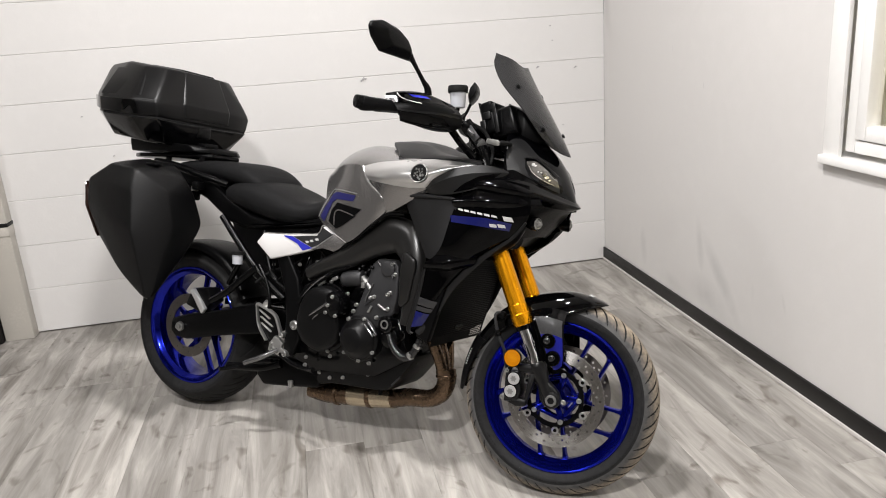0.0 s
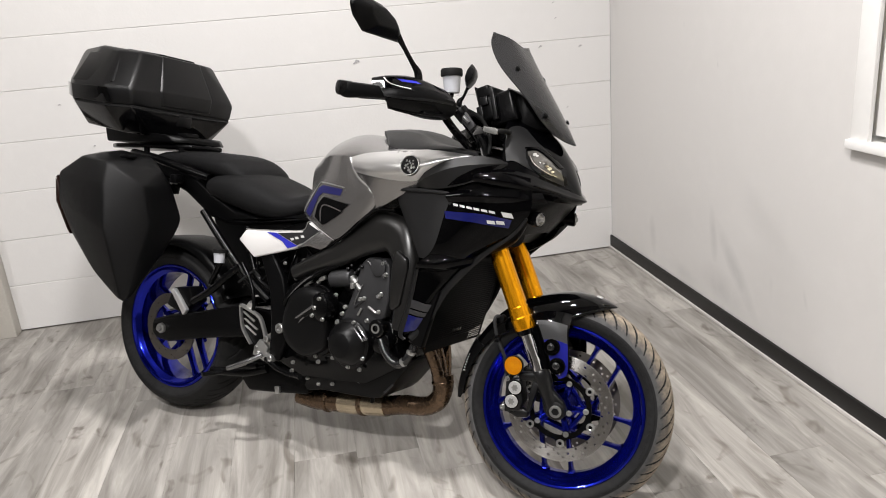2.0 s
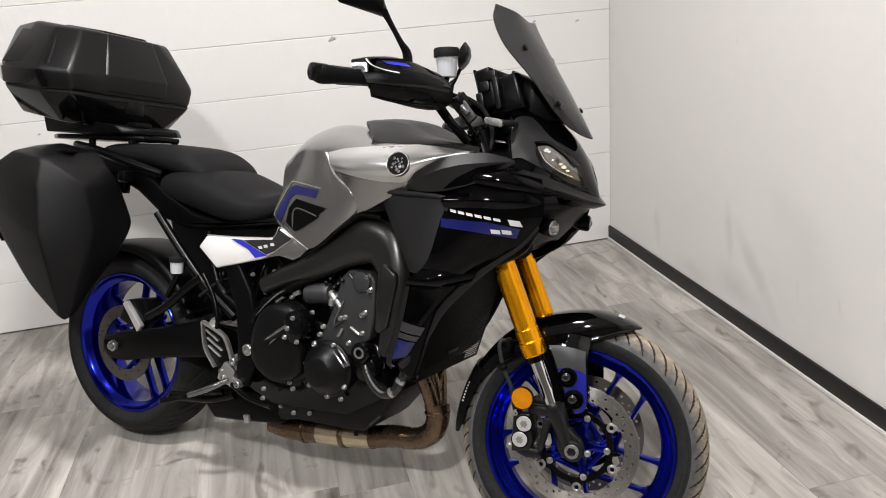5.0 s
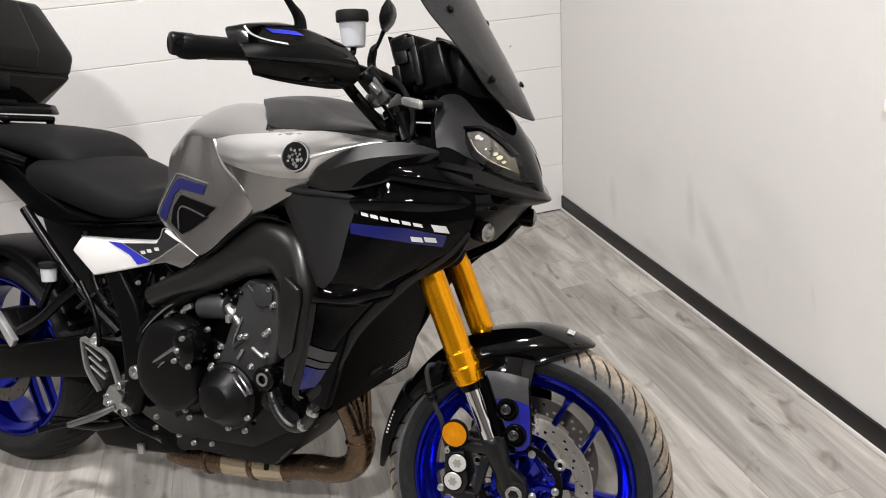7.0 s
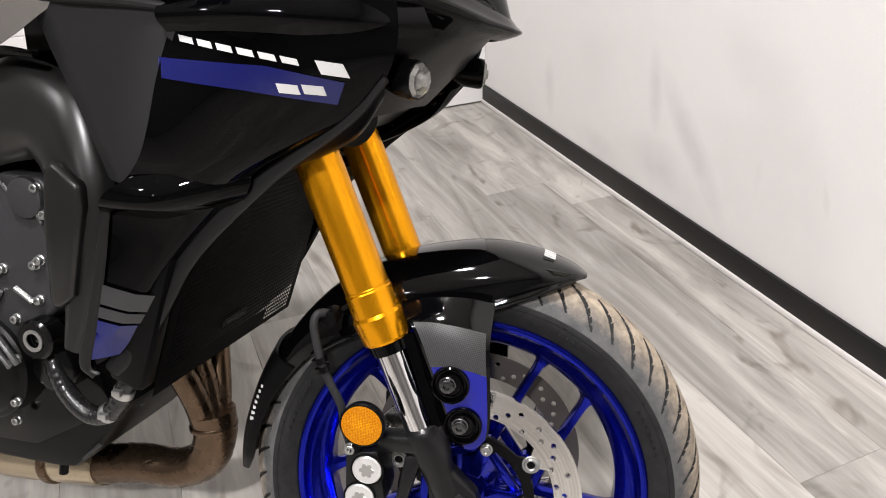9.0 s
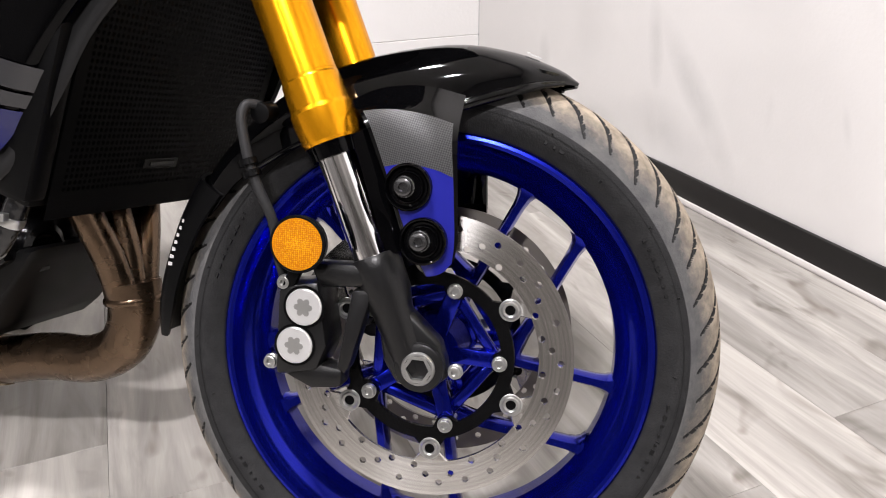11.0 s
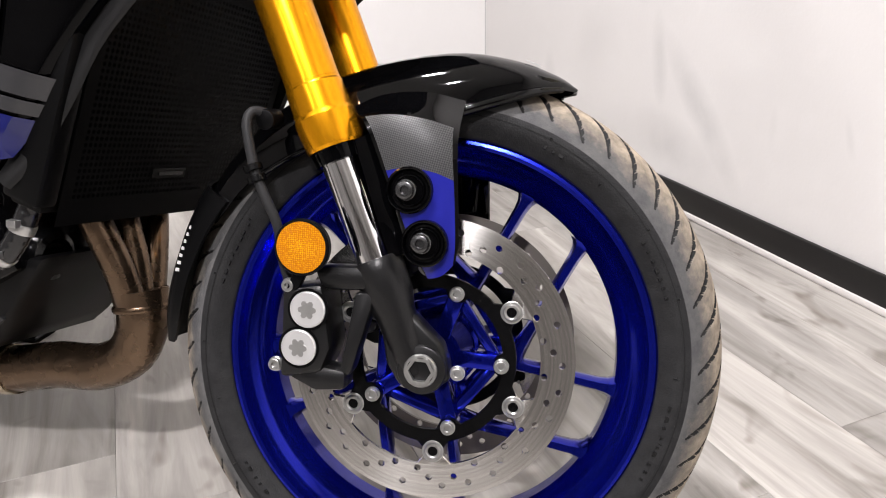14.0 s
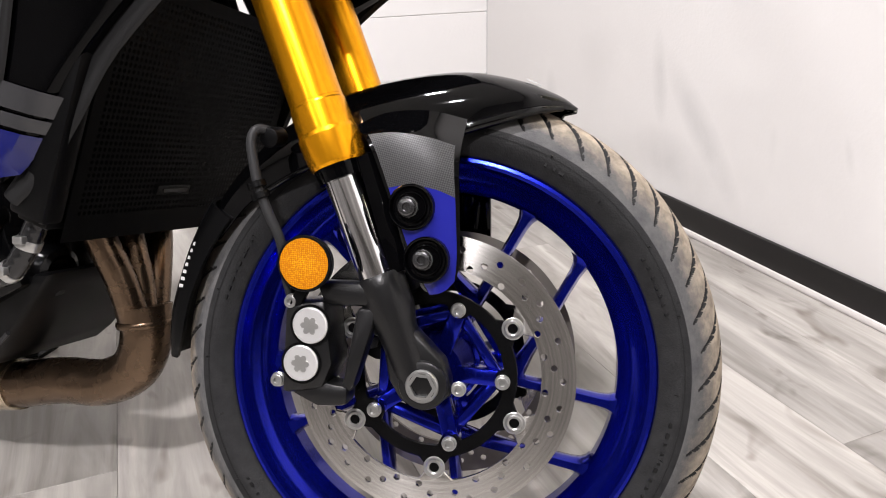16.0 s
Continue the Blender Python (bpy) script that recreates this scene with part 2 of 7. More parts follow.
def weave_mat():
    """Printed carbon weave: a fine slanted chequer of two greys."""
    m = mat("grey_carbon_weave_decal", (0.2, 0.2, 0.205), 0.5, metal=0.3, vary=0.1, scale=20, coat=0.05)
    nt, ln = m.node_tree, m.node_tree.links.new
    co, mp, ck = nt.nodes.new("ShaderNodeTexCoord"), nt.nodes.new("ShaderNodeMapping"), nt.nodes.new("ShaderNodeTexChecker")
    mp.inputs["Rotation"].default_value = (0, radians(33), 0)
    mp.inputs["Scale"].default_value = (700, 0, 700)
    ck.inputs["Scale"].default_value = 1
    ck.inputs["Color1"].default_value, ck.inputs["Color2"].default_value = (0.055, 0.055, 0.057, 1), (0.115, 0.115, 0.118, 1)
    ln(co.outputs["Object"], mp.inputs["Vector"])
    ln(mp.outputs[0], ck.inputs["Vector"])
    ln(ck.outputs["Color"], nt.nodes["Principled BSDF"].inputs["Base Color"])
    return m


def amber_mat():
    """Amber reflector: small cube-corner cells under a clear skin."""
    m = mat("amber_reflector", (0.85, 0.24, 0.004), 0.25, vary=0.15, scale=30, coat=0.25, spec=0.2)
    nt, ln = m.node_tree, m.node_tree.links.new
    b = nt.nodes["Principled BSDF"]
    co, vo, mx = nt.nodes.new("ShaderNodeTexCoord"), nt.nodes.new("ShaderNodeTexVoronoi"), nt.nodes.new("ShaderNodeMix")
    vo.inputs["Scale"].default_value, vo.inputs["Randomness"].default_value = 520, 0.25
    mx.data_type = "RGBA"
    mx.inputs["A"].default_value, mx.inputs["B"].default_value = (0.66, 0.30, 0.001, 1), (0.30, 0.095, 0.0, 1)
    sc, bp = nt.nodes.new("ShaderNodeMapRange"), nt.nodes.new("ShaderNodeBump")
    sc.inputs["From Min"].default_value, sc.inputs["From Max"].default_value = 0.15, 0.65
    bp.inputs["Strength"].default_value, bp.inputs["Distance"].default_value = 0.6, 0.001
    ln(co.outputs["Object"], vo.inputs["Vector"])
    ln(vo.outputs["Distance"], sc.inputs["Value"])
    ln(sc.outputs["Result"], mx.inputs["Factor"])
    ln(mx.outputs["Result"], b.inputs["Base Color"])
    ln(vo.outputs["Distance"], bp.inputs["Height"])
    ln(bp.outputs["Normal"], b.inputs["Normal"])
    return m


WHITE_WALL = mat("white_block_paint", (0.685, 0.672, 0.659), 0.5, vary=0.03, scale=2.0, bump=0.25, bscale=90)
PALE_WALL = smear_and_shadow_wall_mat()
PLANK = plank_mat()
SKIRTING = mat("black_vinyl_skirting", (0.010, 0.009, 0.0085), 0.45, vary=0.3, scale=4, spec=0.25)
TRIM = mat("white_gloss_trim", (0.82, 0.81, 0.79), 0.3, vary=0.03, scale=3)
SEALANT = mat("pale_grey_edge_strip", (0.58, 0.55, 0.53), 0.5, vary=0.08)
STEEL_PAINT = mat("chipped_cream_steel_paint", (0.55, 0.52, 0.47), 0.45, vary=0.12, scale=9)
CEILING = mat("ceiling_white", (0.8, 0.8, 0.79), 0.8, vary=0.02)
SCUFF = mat("grey_tyre_scuff", (0.42, 0.41, 0.41), 0.6, vary=0.15, scale=25)

LACQUER = mat("clear_coated_black_paint", (0.0010, 0.0010, 0.0012), 0.05, vary=0.1, spec=0.34, rvary=0.3)
GLOSS = mat("gloss_black_paint", (0.0007, 0.0007, 0.0009), 0.03, vary=0.1, spec=0.13, rvary=0.3)
MATT = mat("matt_black_plastic", (0.0017, 0.0017, 0.0019), 0.36, vary=0.15, scale=20, bump=0.12, bscale=900, spec=0.10)
SATIN = mat("satin_black_metal", (0.0017, 0.0017, 0.0019), 0.26, metal=0.0, vary=0.15, scale=15, bump=0.06, bscale=700, spec=0.13)
CASE = mat("textured_black_case_plastic", (0.0019, 0.0019, 0.0021), 0.36, vary=0.12, scale=18, bump=0.3, bscale=1100, spec=0.20)
CASE_GLOSS = mat("smooth_black_case_plastic", (0.0015, 0.0015, 0.0018), 0.10, vary=0.12, scale=18, spec=0.35)
CASE_SATIN = mat("satin_black_case_plastic", (0.0022, 0.0022, 0.0025), 0.36, vary=0.1, scale=18, bump=0.08, bscale=1100, spec=0.3)
VINYL = mat("black_seat_vinyl", (0.0062, 0.0062, 0.0066), 0.6, vary=0.1, scale=12, bump=0.4, bscale=1500, spec=0.12)
RUBBER = mat("black_rubber", (0.011, 0.011, 0.011), 0.6, vary=0.15, scale=20, bump=0.2, bscale=500, spec=0.08)
SILVER = mat("metallic_silver_paint", (0.285, 0.278, 0.275), 0.27, metal=0.9, vary=0.015, scale=8, rvary=0.03, coat=0.4)
PALE_SILVER = mat("bright_silver_paint", (0.58, 0.575, 0.57), 0.3, metal=0.85, vary=0.015, scale=8, rvary=0.03, coat=0.4)
SATIN_WING = mat("satin_black_paint", (0.0035, 0.0035, 0.0038), 0.42, vary=0.1, scale=9, spec=0.34)
GREY_DECAL = mat("grey_fairing_decal", (0.035, 0.035, 0.037), 0.25, metal=0.3, vary=0.05)
DARK_SILVER = mat("dark_grey_metallic_paint", (0.045, 0.045, 0.047), 0.32, metal=0.6, vary=0.06, scale=8, spec=0.3)
GREY_PANEL = mat("satin_grey_panel", (0.0075, 0.0073, 0.0071), 0.30, vary=0.03, scale=5, spec=0.42, rvary=0.03)
DUCT_GREY = mat("dull_dark_grey_panel", (0.017, 0.017, 0.0175), 0.5, vary=0.04, scale=5, spec=0.12, rvary=0.05)
FOG_GLASS = mat("clear_fog_lens", (0.55, 0.55, 0.53), 0.12, metal=0.7, vary=0.5, scale=60, coat=1.0)
WHITE_PAINT = mat("pearl_white_paint", (0.66, 0.65, 0.64), 0.2, vary=0.02, coat=0.8)
BLUE = mat("anodised_blue_wheel_paint", (0.007, 0.013, 0.31), 0.16, metal=0.92, vary=0.04, scale=8, coat=0.5, spec=0.3, rvary=0.04)
BLUE_DECAL = mat("blue_decal", (0.022, 0.026, 0.36), 0.16, vary=0.05, coat=0.8)
FAIRING_BLUE = mat("deep_blue_fairing_decal", (0.004, 0.006, 0.072), 0.2, vary=0.05, coat=0.3)
NAVY_DECAL = mat("navy_tank_pad", (0.010, 0.010, 0.075), 0.4, vary=0.08)
GOLD = streaked(mat("gold_anodised_fork", (0.88, 0.37, 0.006), 0.26, metal=0.92, vary=0.02, scale=12, rvary=0.03), (-math.sin(radians(23.4)), 0.0, math.cos(radians(23.4))), 160, 0.82, 1.08)
FORK_AXIS = (-math.sin(radians(23.4)), 0.0, math.cos(radians(23.4)))
FORK_CHROME = streaked(mat("chromed_fork_tube", (0.86, 0.86, 0.87), 0.08, metal=1.0, vary=0.0, rvary=0.0), FORK_AXIS, 330, 0.55, 1.12)
CHROME = mat("hard_chrome", (0.82, 0.82, 0.82), 0.08, metal=1.0, vary=0.0, rvary=0.0)
ALU = mat("machined_aluminium", (0.48, 0.48, 0.47), 0.3, metal=0.9, vary=0.08, scale=30)
PISTON = mat("bright_anodised_cap", (0.74, 0.74, 0.74), 0.32, metal=0.8, vary=0.03)
BOLT = mat("bright_zinc_bolt", (0.42, 0.42, 0.41), 0.3, metal=0.9, vary=0.1, scale=60)
DISC = disc_mat()
FOOT = mat("dark_cast_fork_foot", (0.0050, 0.0050, 0.0053), 0.30, vary=0.1, scale=30, bump=0.12, bscale=700, spec=0.3)
REAR_AND_SHADED_DISC = mat("dark_steel_and_shaded_disc", (0.16, 0.145, 0.13), 0.4, metal=0.9, vary=0.1, scale=20)
HOSE = mat("shiny_ribbed_hose", (0.010, 0.010, 0.0105), 0.2, vary=0.15, scale=30, spec=0.5)
# bare alloy parts, and highlights drawn as bright strips on rib and frame
POLISHED_AND_GLINTS = mat("dark_polished_alloy_and_glints", (0.22, 0.22, 0.225), 0.22, metal=0.85, vary=0.2, scale=40)
CAST_BOLT = mat("dark_bright_bolt", (0.09, 0.09, 0.092), 0.22, metal=0.9, vary=0.08)
CAST = mat("grey_cast_engine_alloy", (0.045, 0.045, 0.047), 0.40, metal=0.5, vary=0.15, scale=30, bump=0.25, bscale=700, spec=0.2)
ENGINE = mat("black_engine_paint", (0.0017, 0.0017, 0.0019), 0.15, vary=0.15, scale=20, bump=0.08, bscale=400, spec=0.23)
EXHAUST = mat("heat_tinted_steel", (0.185, 0.125, 0.082), 0.27, metal=0.95, vary=0.32, scale=4, rvary=0.3)
BRASS = mat("brassy_heat_tint_and_highlight", (0.56, 0.47, 0.34), 0.25, metal=0.95, vary=0.10, scale=5, rvary=0.05)
DULL_ENGINE = mat("dull_black_engine_paint", (0.0024, 0.0024, 0.0026), 0.40, vary=0.15, scale=20, bump=0.08, bscale=500, spec=0.17)
MESH_BLACK = mat("black_mesh_guard", (0.0022, 0.0022, 0.0023), 0.5, vary=0.1, spec=0.05)
AMBER = amber_mat()
FACET = mat("mirror_lamp_facets", (0.42, 0.41, 0.39), 0.16, metal=0.5, vary=0.5, scale=160, coat=0.6)
LAMP_GLASS = mat("clear_lamp_lens", (0.20, 0.19, 0.175), 0.08, metal=0.6, vary=0.5, scale=90, coat=1.0)
SMOKE = glass("smoked_screen", (0.018, 0.018, 0.019), 0.16, 0.93, 0.15)
CARBON = weave_mat()
UNSEEN_WALL = mat("unseen_dark_grey_wall", (0.22, 0.21, 0.20), 0.6, vary=0.1, scale=1.0)
WINDOW_GLASS = glass("window_glass", (0.9, 0.9, 0.88), 0.02, 0.25)
BEIGE = mat("beige_blind", (0.50, 0.45, 0.30), 0.6, vary=0.05)
FLUID = mat("translucent_reservoir", (0.42, 0.43, 0.46), 0.35, vary=0.05)
LETTER = mat("pale_lettering", (0.48, 0.48, 0.47), 0.35, vary=0.03)
SCREEN_GREY = mat("dark_display_glass", (0.004, 0.004, 0.0045), 0.06, vary=0.05, spec=0.2)
TYRE_F = tyre_mat("front_tyre_rubber", 0.2540, 0.038)
GROOVE = mat("clean_groove_rubber", (0.010, 0.010, 0.010), 0.7, vary=0.2, spec=0.2)
# rear tread cut to 0.15: shade at that wheel put into its colour
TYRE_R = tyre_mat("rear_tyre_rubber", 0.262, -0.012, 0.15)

TUBE_LIGHT = bpy.data.materials.new("lit_tube")
TUBE_LIGHT.use_nodes = True
TUBE_LIGHT.node_tree.nodes["Principled BSDF"].inputs["Emission Color"].default_value = (1, 0.97, 0.93, 1)
TUBE_LIGHT.node_tree.nodes["Principled BSDF"].inputs["Emission Strength"].default_value = 14.0


# ---- mesh helpers ----
def part(name, bm, material, parent=None, label="", m=None, sharp=32.0, kind="", category="", group=""):
    """Links a bmesh as one mesh object under its thing or part."""
    bmesh.ops.recalc_face_normals(bm, faces=bm.faces)
    me = bpy.data.meshes.new(name)
    bm.to_mesh(me)
    bm.free()
    me.shade_smooth()
    me.set_sharp_from_angle(angle=radians(sharp))
    me.materials.append(material)
    ob = new(name, me)
    if parent is not None:
        ob.parent = parent
    if m is not None:
        ob.matrix_basis = m
    return tagged(ob, label, category, group, kind)


def join(*bms):
    out = bmesh.new()
    for b in bms:
        me = bpy.data.meshes.new("tmp")
        b.to_mesh(me)
        b.free()
        out.from_mesh(me)
        bpy.data.meshes.remove(me)
    return out


def moved(bm, m):
    bmesh.ops.transform(bm, matrix=m, verts=bm.verts)
    return bm


def mirrored(bm):
    """The same shape on the other side of the machine."""
    for v in bm.verts:
        v.co.y = -v.co.y
    bmesh.ops.reverse_faces(bm, faces=bm.faces)
    return bm


def soften(bm, width, segs=2, angle=30):
    es = [e for e in bm.edges if len(e.link_faces) == 2 and e.calc_face_angle(0) > radians(angle)]
    if width > 0 and es:
        bmesh.ops.bevel(bm, geom=es, offset=width, offset_type="OFFSET", segments=segs, profile=0.5, affect="EDGES", clamp_overlap=True)
    return bm


def box(c, s, bevel=0.0, segs=2, rot=(0, 0, 0)):
    bm = bmesh.new()
    bmesh.ops.create_cube(bm, size=1)
    for v in bm.verts:
        v.co = Vector((v.co.x * s[0], v.co.y * s[1], v.co.z * s[2]))
    soften(bm, bevel, segs)
    return moved(bm, pose(*c, *rot))


def aim(p0, p1):
    p0, p1 = Vector(p0), Vector(p1)
    return Matrix.Translation(p0) @ (p1 - p0).to_track_quat("Z", "Y").to_matrix().to_4x4(), (p1 - p0).length


def cyl(p0, p1, r0, r1=None, seg=24, bevel=0.0, bsegs=2):
    m, h = aim(p0, p1)
    bm = bmesh.new()
    bmesh.ops.create_cone(bm, cap_ends=True, segments=seg, radius1=r0, radius2=r0 if r1 is None else r1, depth=h)
    moved(bm, Matrix.Translation((0, 0, h / 2)))
    soften(bm, bevel, bsegs, 50)
    return moved(bm, m)


def turned(profile, p0, p1, seg=48, closed=False):
    """A turned shape: profile of (distance along p0 to p1, radius)."""
    m, _ = aim(p0, p1)
    bm = bmesh.new()
    rings = []
    for a, r in profile:
        rings.append([bm.verts.new((r * math.cos(2 * math.pi * i / seg), r * math.sin(2 * math.pi * i / seg), a)) for i in range(seg)])
    pairs = list(zip(rings, rings[1:])) + ([(rings[-1], rings[0])] if closed else [])
    for a, b in pairs:
        for i in range(seg):
            bm.faces.new((a[i], a[(i + 1) % seg], b[(i + 1) % seg], b[i]))
    if not closed:
        bm.faces.new(rings[0][::-1])
        bm.faces.new(rings[-1])
    return moved(bm, m)


def crom(p, n):
    """Points on a smooth line through p, n to each stretch."""
    p = np.asarray(p, float)
    q = np.vstack([2 * p[0] - p[1], p, 2 * p[-1] - p[-2]])
    out = []
    for i in range(len(p) - 1):
        a, b, c, d = q[i : i + 4]
        for k in range(n):
            t = k / n
            out.append(0.5 * (2 * b + (c - a) * t + (2 * a - 5 * b + 4 * c - d) * t * t + (3 * b - a - 3 * c + d) * t**3))
    return np.array(out + [p[-1]])


def tube(points, r, seg=12, n=6, caps=True):
    """A round bar or hose along a smooth line; r is one radius, or one for each point."""
    p = crom(points, n)
    rr = np.full(len(p), r) if np.isscalar(r) else crom(np.asarray(r, float)[:, None], n)[:, 0]
    bm = bmesh.new()
    tan = np.gradient(p, axis=0)
    tan /= np.linalg.norm(tan, axis=1)[:, None]
    up = np.array([0, 0, 1.0]) if abs(tan[0][2]) < 0.9 else np.array([0, 1.0, 0])
    rings = []
    for c, t, rad in zip(p, tan, rr):
        s = np.cross(t, up)
        s /= np.linalg.norm(s)
        up = np.cross(s, t)
        rings.append([bm.verts.new(c + rad * (math.cos(2 * math.pi * i / seg) * s + math.sin(2 * math.pi * i / seg) * up)) for i in range(seg)])
    for a, b in zip(rings, rings[1:]):
        for i in range(seg):
            bm.faces.new((a[i], a[(i + 1) % seg], b[(i + 1) % seg], b[i]))
    if caps:
        bm.faces.new(rings[0][::-1])
        bm.faces.new(rings[-1])
    return bm


def prism(outline, y0, y1, bevel=0.0, segs=2, rounded=0):
    """A plate: outline in (x, z), from y0 to y1. rounded: smooths the outline into that many points a side."""
    if rounded:
        o = np.array(outline + outline[:3], float)
        o = crom(o, rounded)[rounded : rounded * (len(outline) + 1)]
        outline = [tuple(q) for q in o]
    bm = bmesh.new()
    f = bm.faces.new([bm.verts.new((x, y0, z)) for x, z in outline])
    ext = bmesh.ops.extrude_face_region(bm, geom=[f])
    for v in (g for g in ext["geom"] if isinstance(g, bmesh.types.BMVert)):
        v.co.y = y1
    bmesh.ops.recalc_face_normals(bm, faces=bm.faces)
    soften(bm, bevel, segs, 40)
    return bm


def net(rows, nu=5, nv=5, thick=0.004):
    """A curved shell through a net of points, with thickness."""
    a = np.array(rows, float)
    a = np.array([crom(r, nu) for r in a])
    a = np.array([crom(a[:, j], nv) for j in range(a.shape[1])])
    bm = bmesh.new()
    vs = [[bm.verts.new(q) for q in col] for col in a]
    for i in range(len(vs) - 1):
        for j in range(len(vs[0]) - 1):
            bm.faces.new((vs[i][j], vs[i + 1][j], vs[i + 1][j + 1], vs[i][j + 1]))
    bmesh.ops.recalc_face_normals(bm, faces=bm.faces)
    if thick:
        bmesh.ops.solidify(bm, geom=bm.faces[:], thickness=thick)
    return bm


def loft(secs, axis="x", seg=28, n=5):
    """A solid through rounded sections: (along, c1, c2, half1, half2, squareness)."""
    s = crom(np.array(secs, float), n)
    bm = bmesh.new()
    rings = []
    for a, c1, c2, h1, h2, p in s:
        ring = []
        for i in range(seg):
            t = 2 * math.pi * i / seg
            u = math.copysign(abs(math.cos(t)) ** (2 / p), math.cos(t)) * h1 + c1
            w = math.copysign(abs(math.sin(t)) ** (2 / p), math.sin(t)) * h2 + c2
            ring.append(bm.verts.new({"x": (a, u, w), "y": (u, a, w), "z": (u, w, a)}[axis]))
        rings.append(ring)
    for a, b in zip(rings, rings[1:]):
        for i in range(seg):
            bm.faces.new((a[i], a[(i + 1) % seg], b[(i + 1) % seg], b[i]))
    bm.faces.new(rings[0][::-1])
    bm.faces.new(rings[-1])
    return bm


def hull(points, bevel=0.0, segs=2):
    """A faceted solid round corner points."""
    bm = bmesh.new()
    for q in points:
        bm.verts.new(q)
    r = bmesh.ops.convex_hull(bm, input=bm.verts)
    bmesh.ops.delete(bm, geom=[v for v in bm.verts if not v.link_faces], context="VERTS")
    bmesh.ops.dissolve_limit(bm, angle_limit=radians(4), verts=bm.verts, edges=bm.edges)
    soften(bm, bevel, segs, 8)
    return bm


def ngon(n, r, c=(0, 0), turn=0.0):
    return [(c[0] + r * math.cos(turn + 2 * math.pi * i / n), c[1] + r * math.sin(turn + 2 * math.pi * i / n)) for i in range(n)]


# ---- the room: corner at the origin, block wall along x, painted wall along y ----
X0, Y0 = -6.6, -8.4
COURSE = 0.2265

wall_north = part("wall_north", box(((X0) / 2, 0.12, CEIL / 2), (-X0, 0.2, CEIL)), WHITE_WALL, kind="structure", category="wall",
                  label="white painted blockwork wall with horizontal joints")
wall_east = part("wall_east", join(
    box((0.1, -0.89, CEIL / 2), (0.2, 1.78 + 0.0, CEIL)),
    box((0.1, (-3.15 + Y0) / 2, CEIL / 2), (0.2, -Y0 - 3.15, CEIL)),
    box((0.1, -2.465, 0.44), (0.2, 1.37, 0.88)),
    box((0.1, -2.465, (2.05 + CEIL) / 2), (0.2, 1.37, CEIL - 2.05))), PALE_WALL, kind="structure", category="wall",
    label="pale painted plaster wall with scuffs and painted shadows low down")
# unseen walls, made dark so that little light bounces back
part("wall_south", box((X0 / 2, Y0 - 0.1, CEIL / 2), (-X0, 0.2, CEIL)), UNSEEN_WALL, kind="structure", category="wall", label="unseen dark grey wall added to cut bounced light")
part("wall_west", box((X0 - 0.1, Y0 / 2, CEIL / 2), (0.2, -Y0, CEIL)), UNSEEN_WALL, kind="structure", category="wall", label="unseen dark grey wall added to cut bounced light")
part("ceiling", box((X0 / 2, Y0 / 2, CEIL + 0.1), (-X0 + 0.4, -Y0 + 0.4, 0.2)), CEILING, kind="structure", category="ceiling", label="plain white ceiling")
floor = part("floor", box((X0 / 2, Y0 / 2, -0.06), (-X0 + 0.4, -Y0 + 0.4, 0.1)), SKIRTING, kind="structure", category="floor",
             label="grey limed-oak vinyl plank floor")

# skirting: a black strip over a thin pale edge
part("baseboard", join(box((-0.006, Y0 / 2, 0.044), (0.012, -Y0, 0.062), 0.003)), SKIRTING, kind="structure", category="baseboard",
     label="black vinyl skirting board with dusty top")
part("trim", box((-0.009, Y0 / 2, 0.0075), (0.018, -Y0, 0.015), 0.004), SEALANT, kind="structure", category="trim",
     label="thin pale edge strip under the skirting")


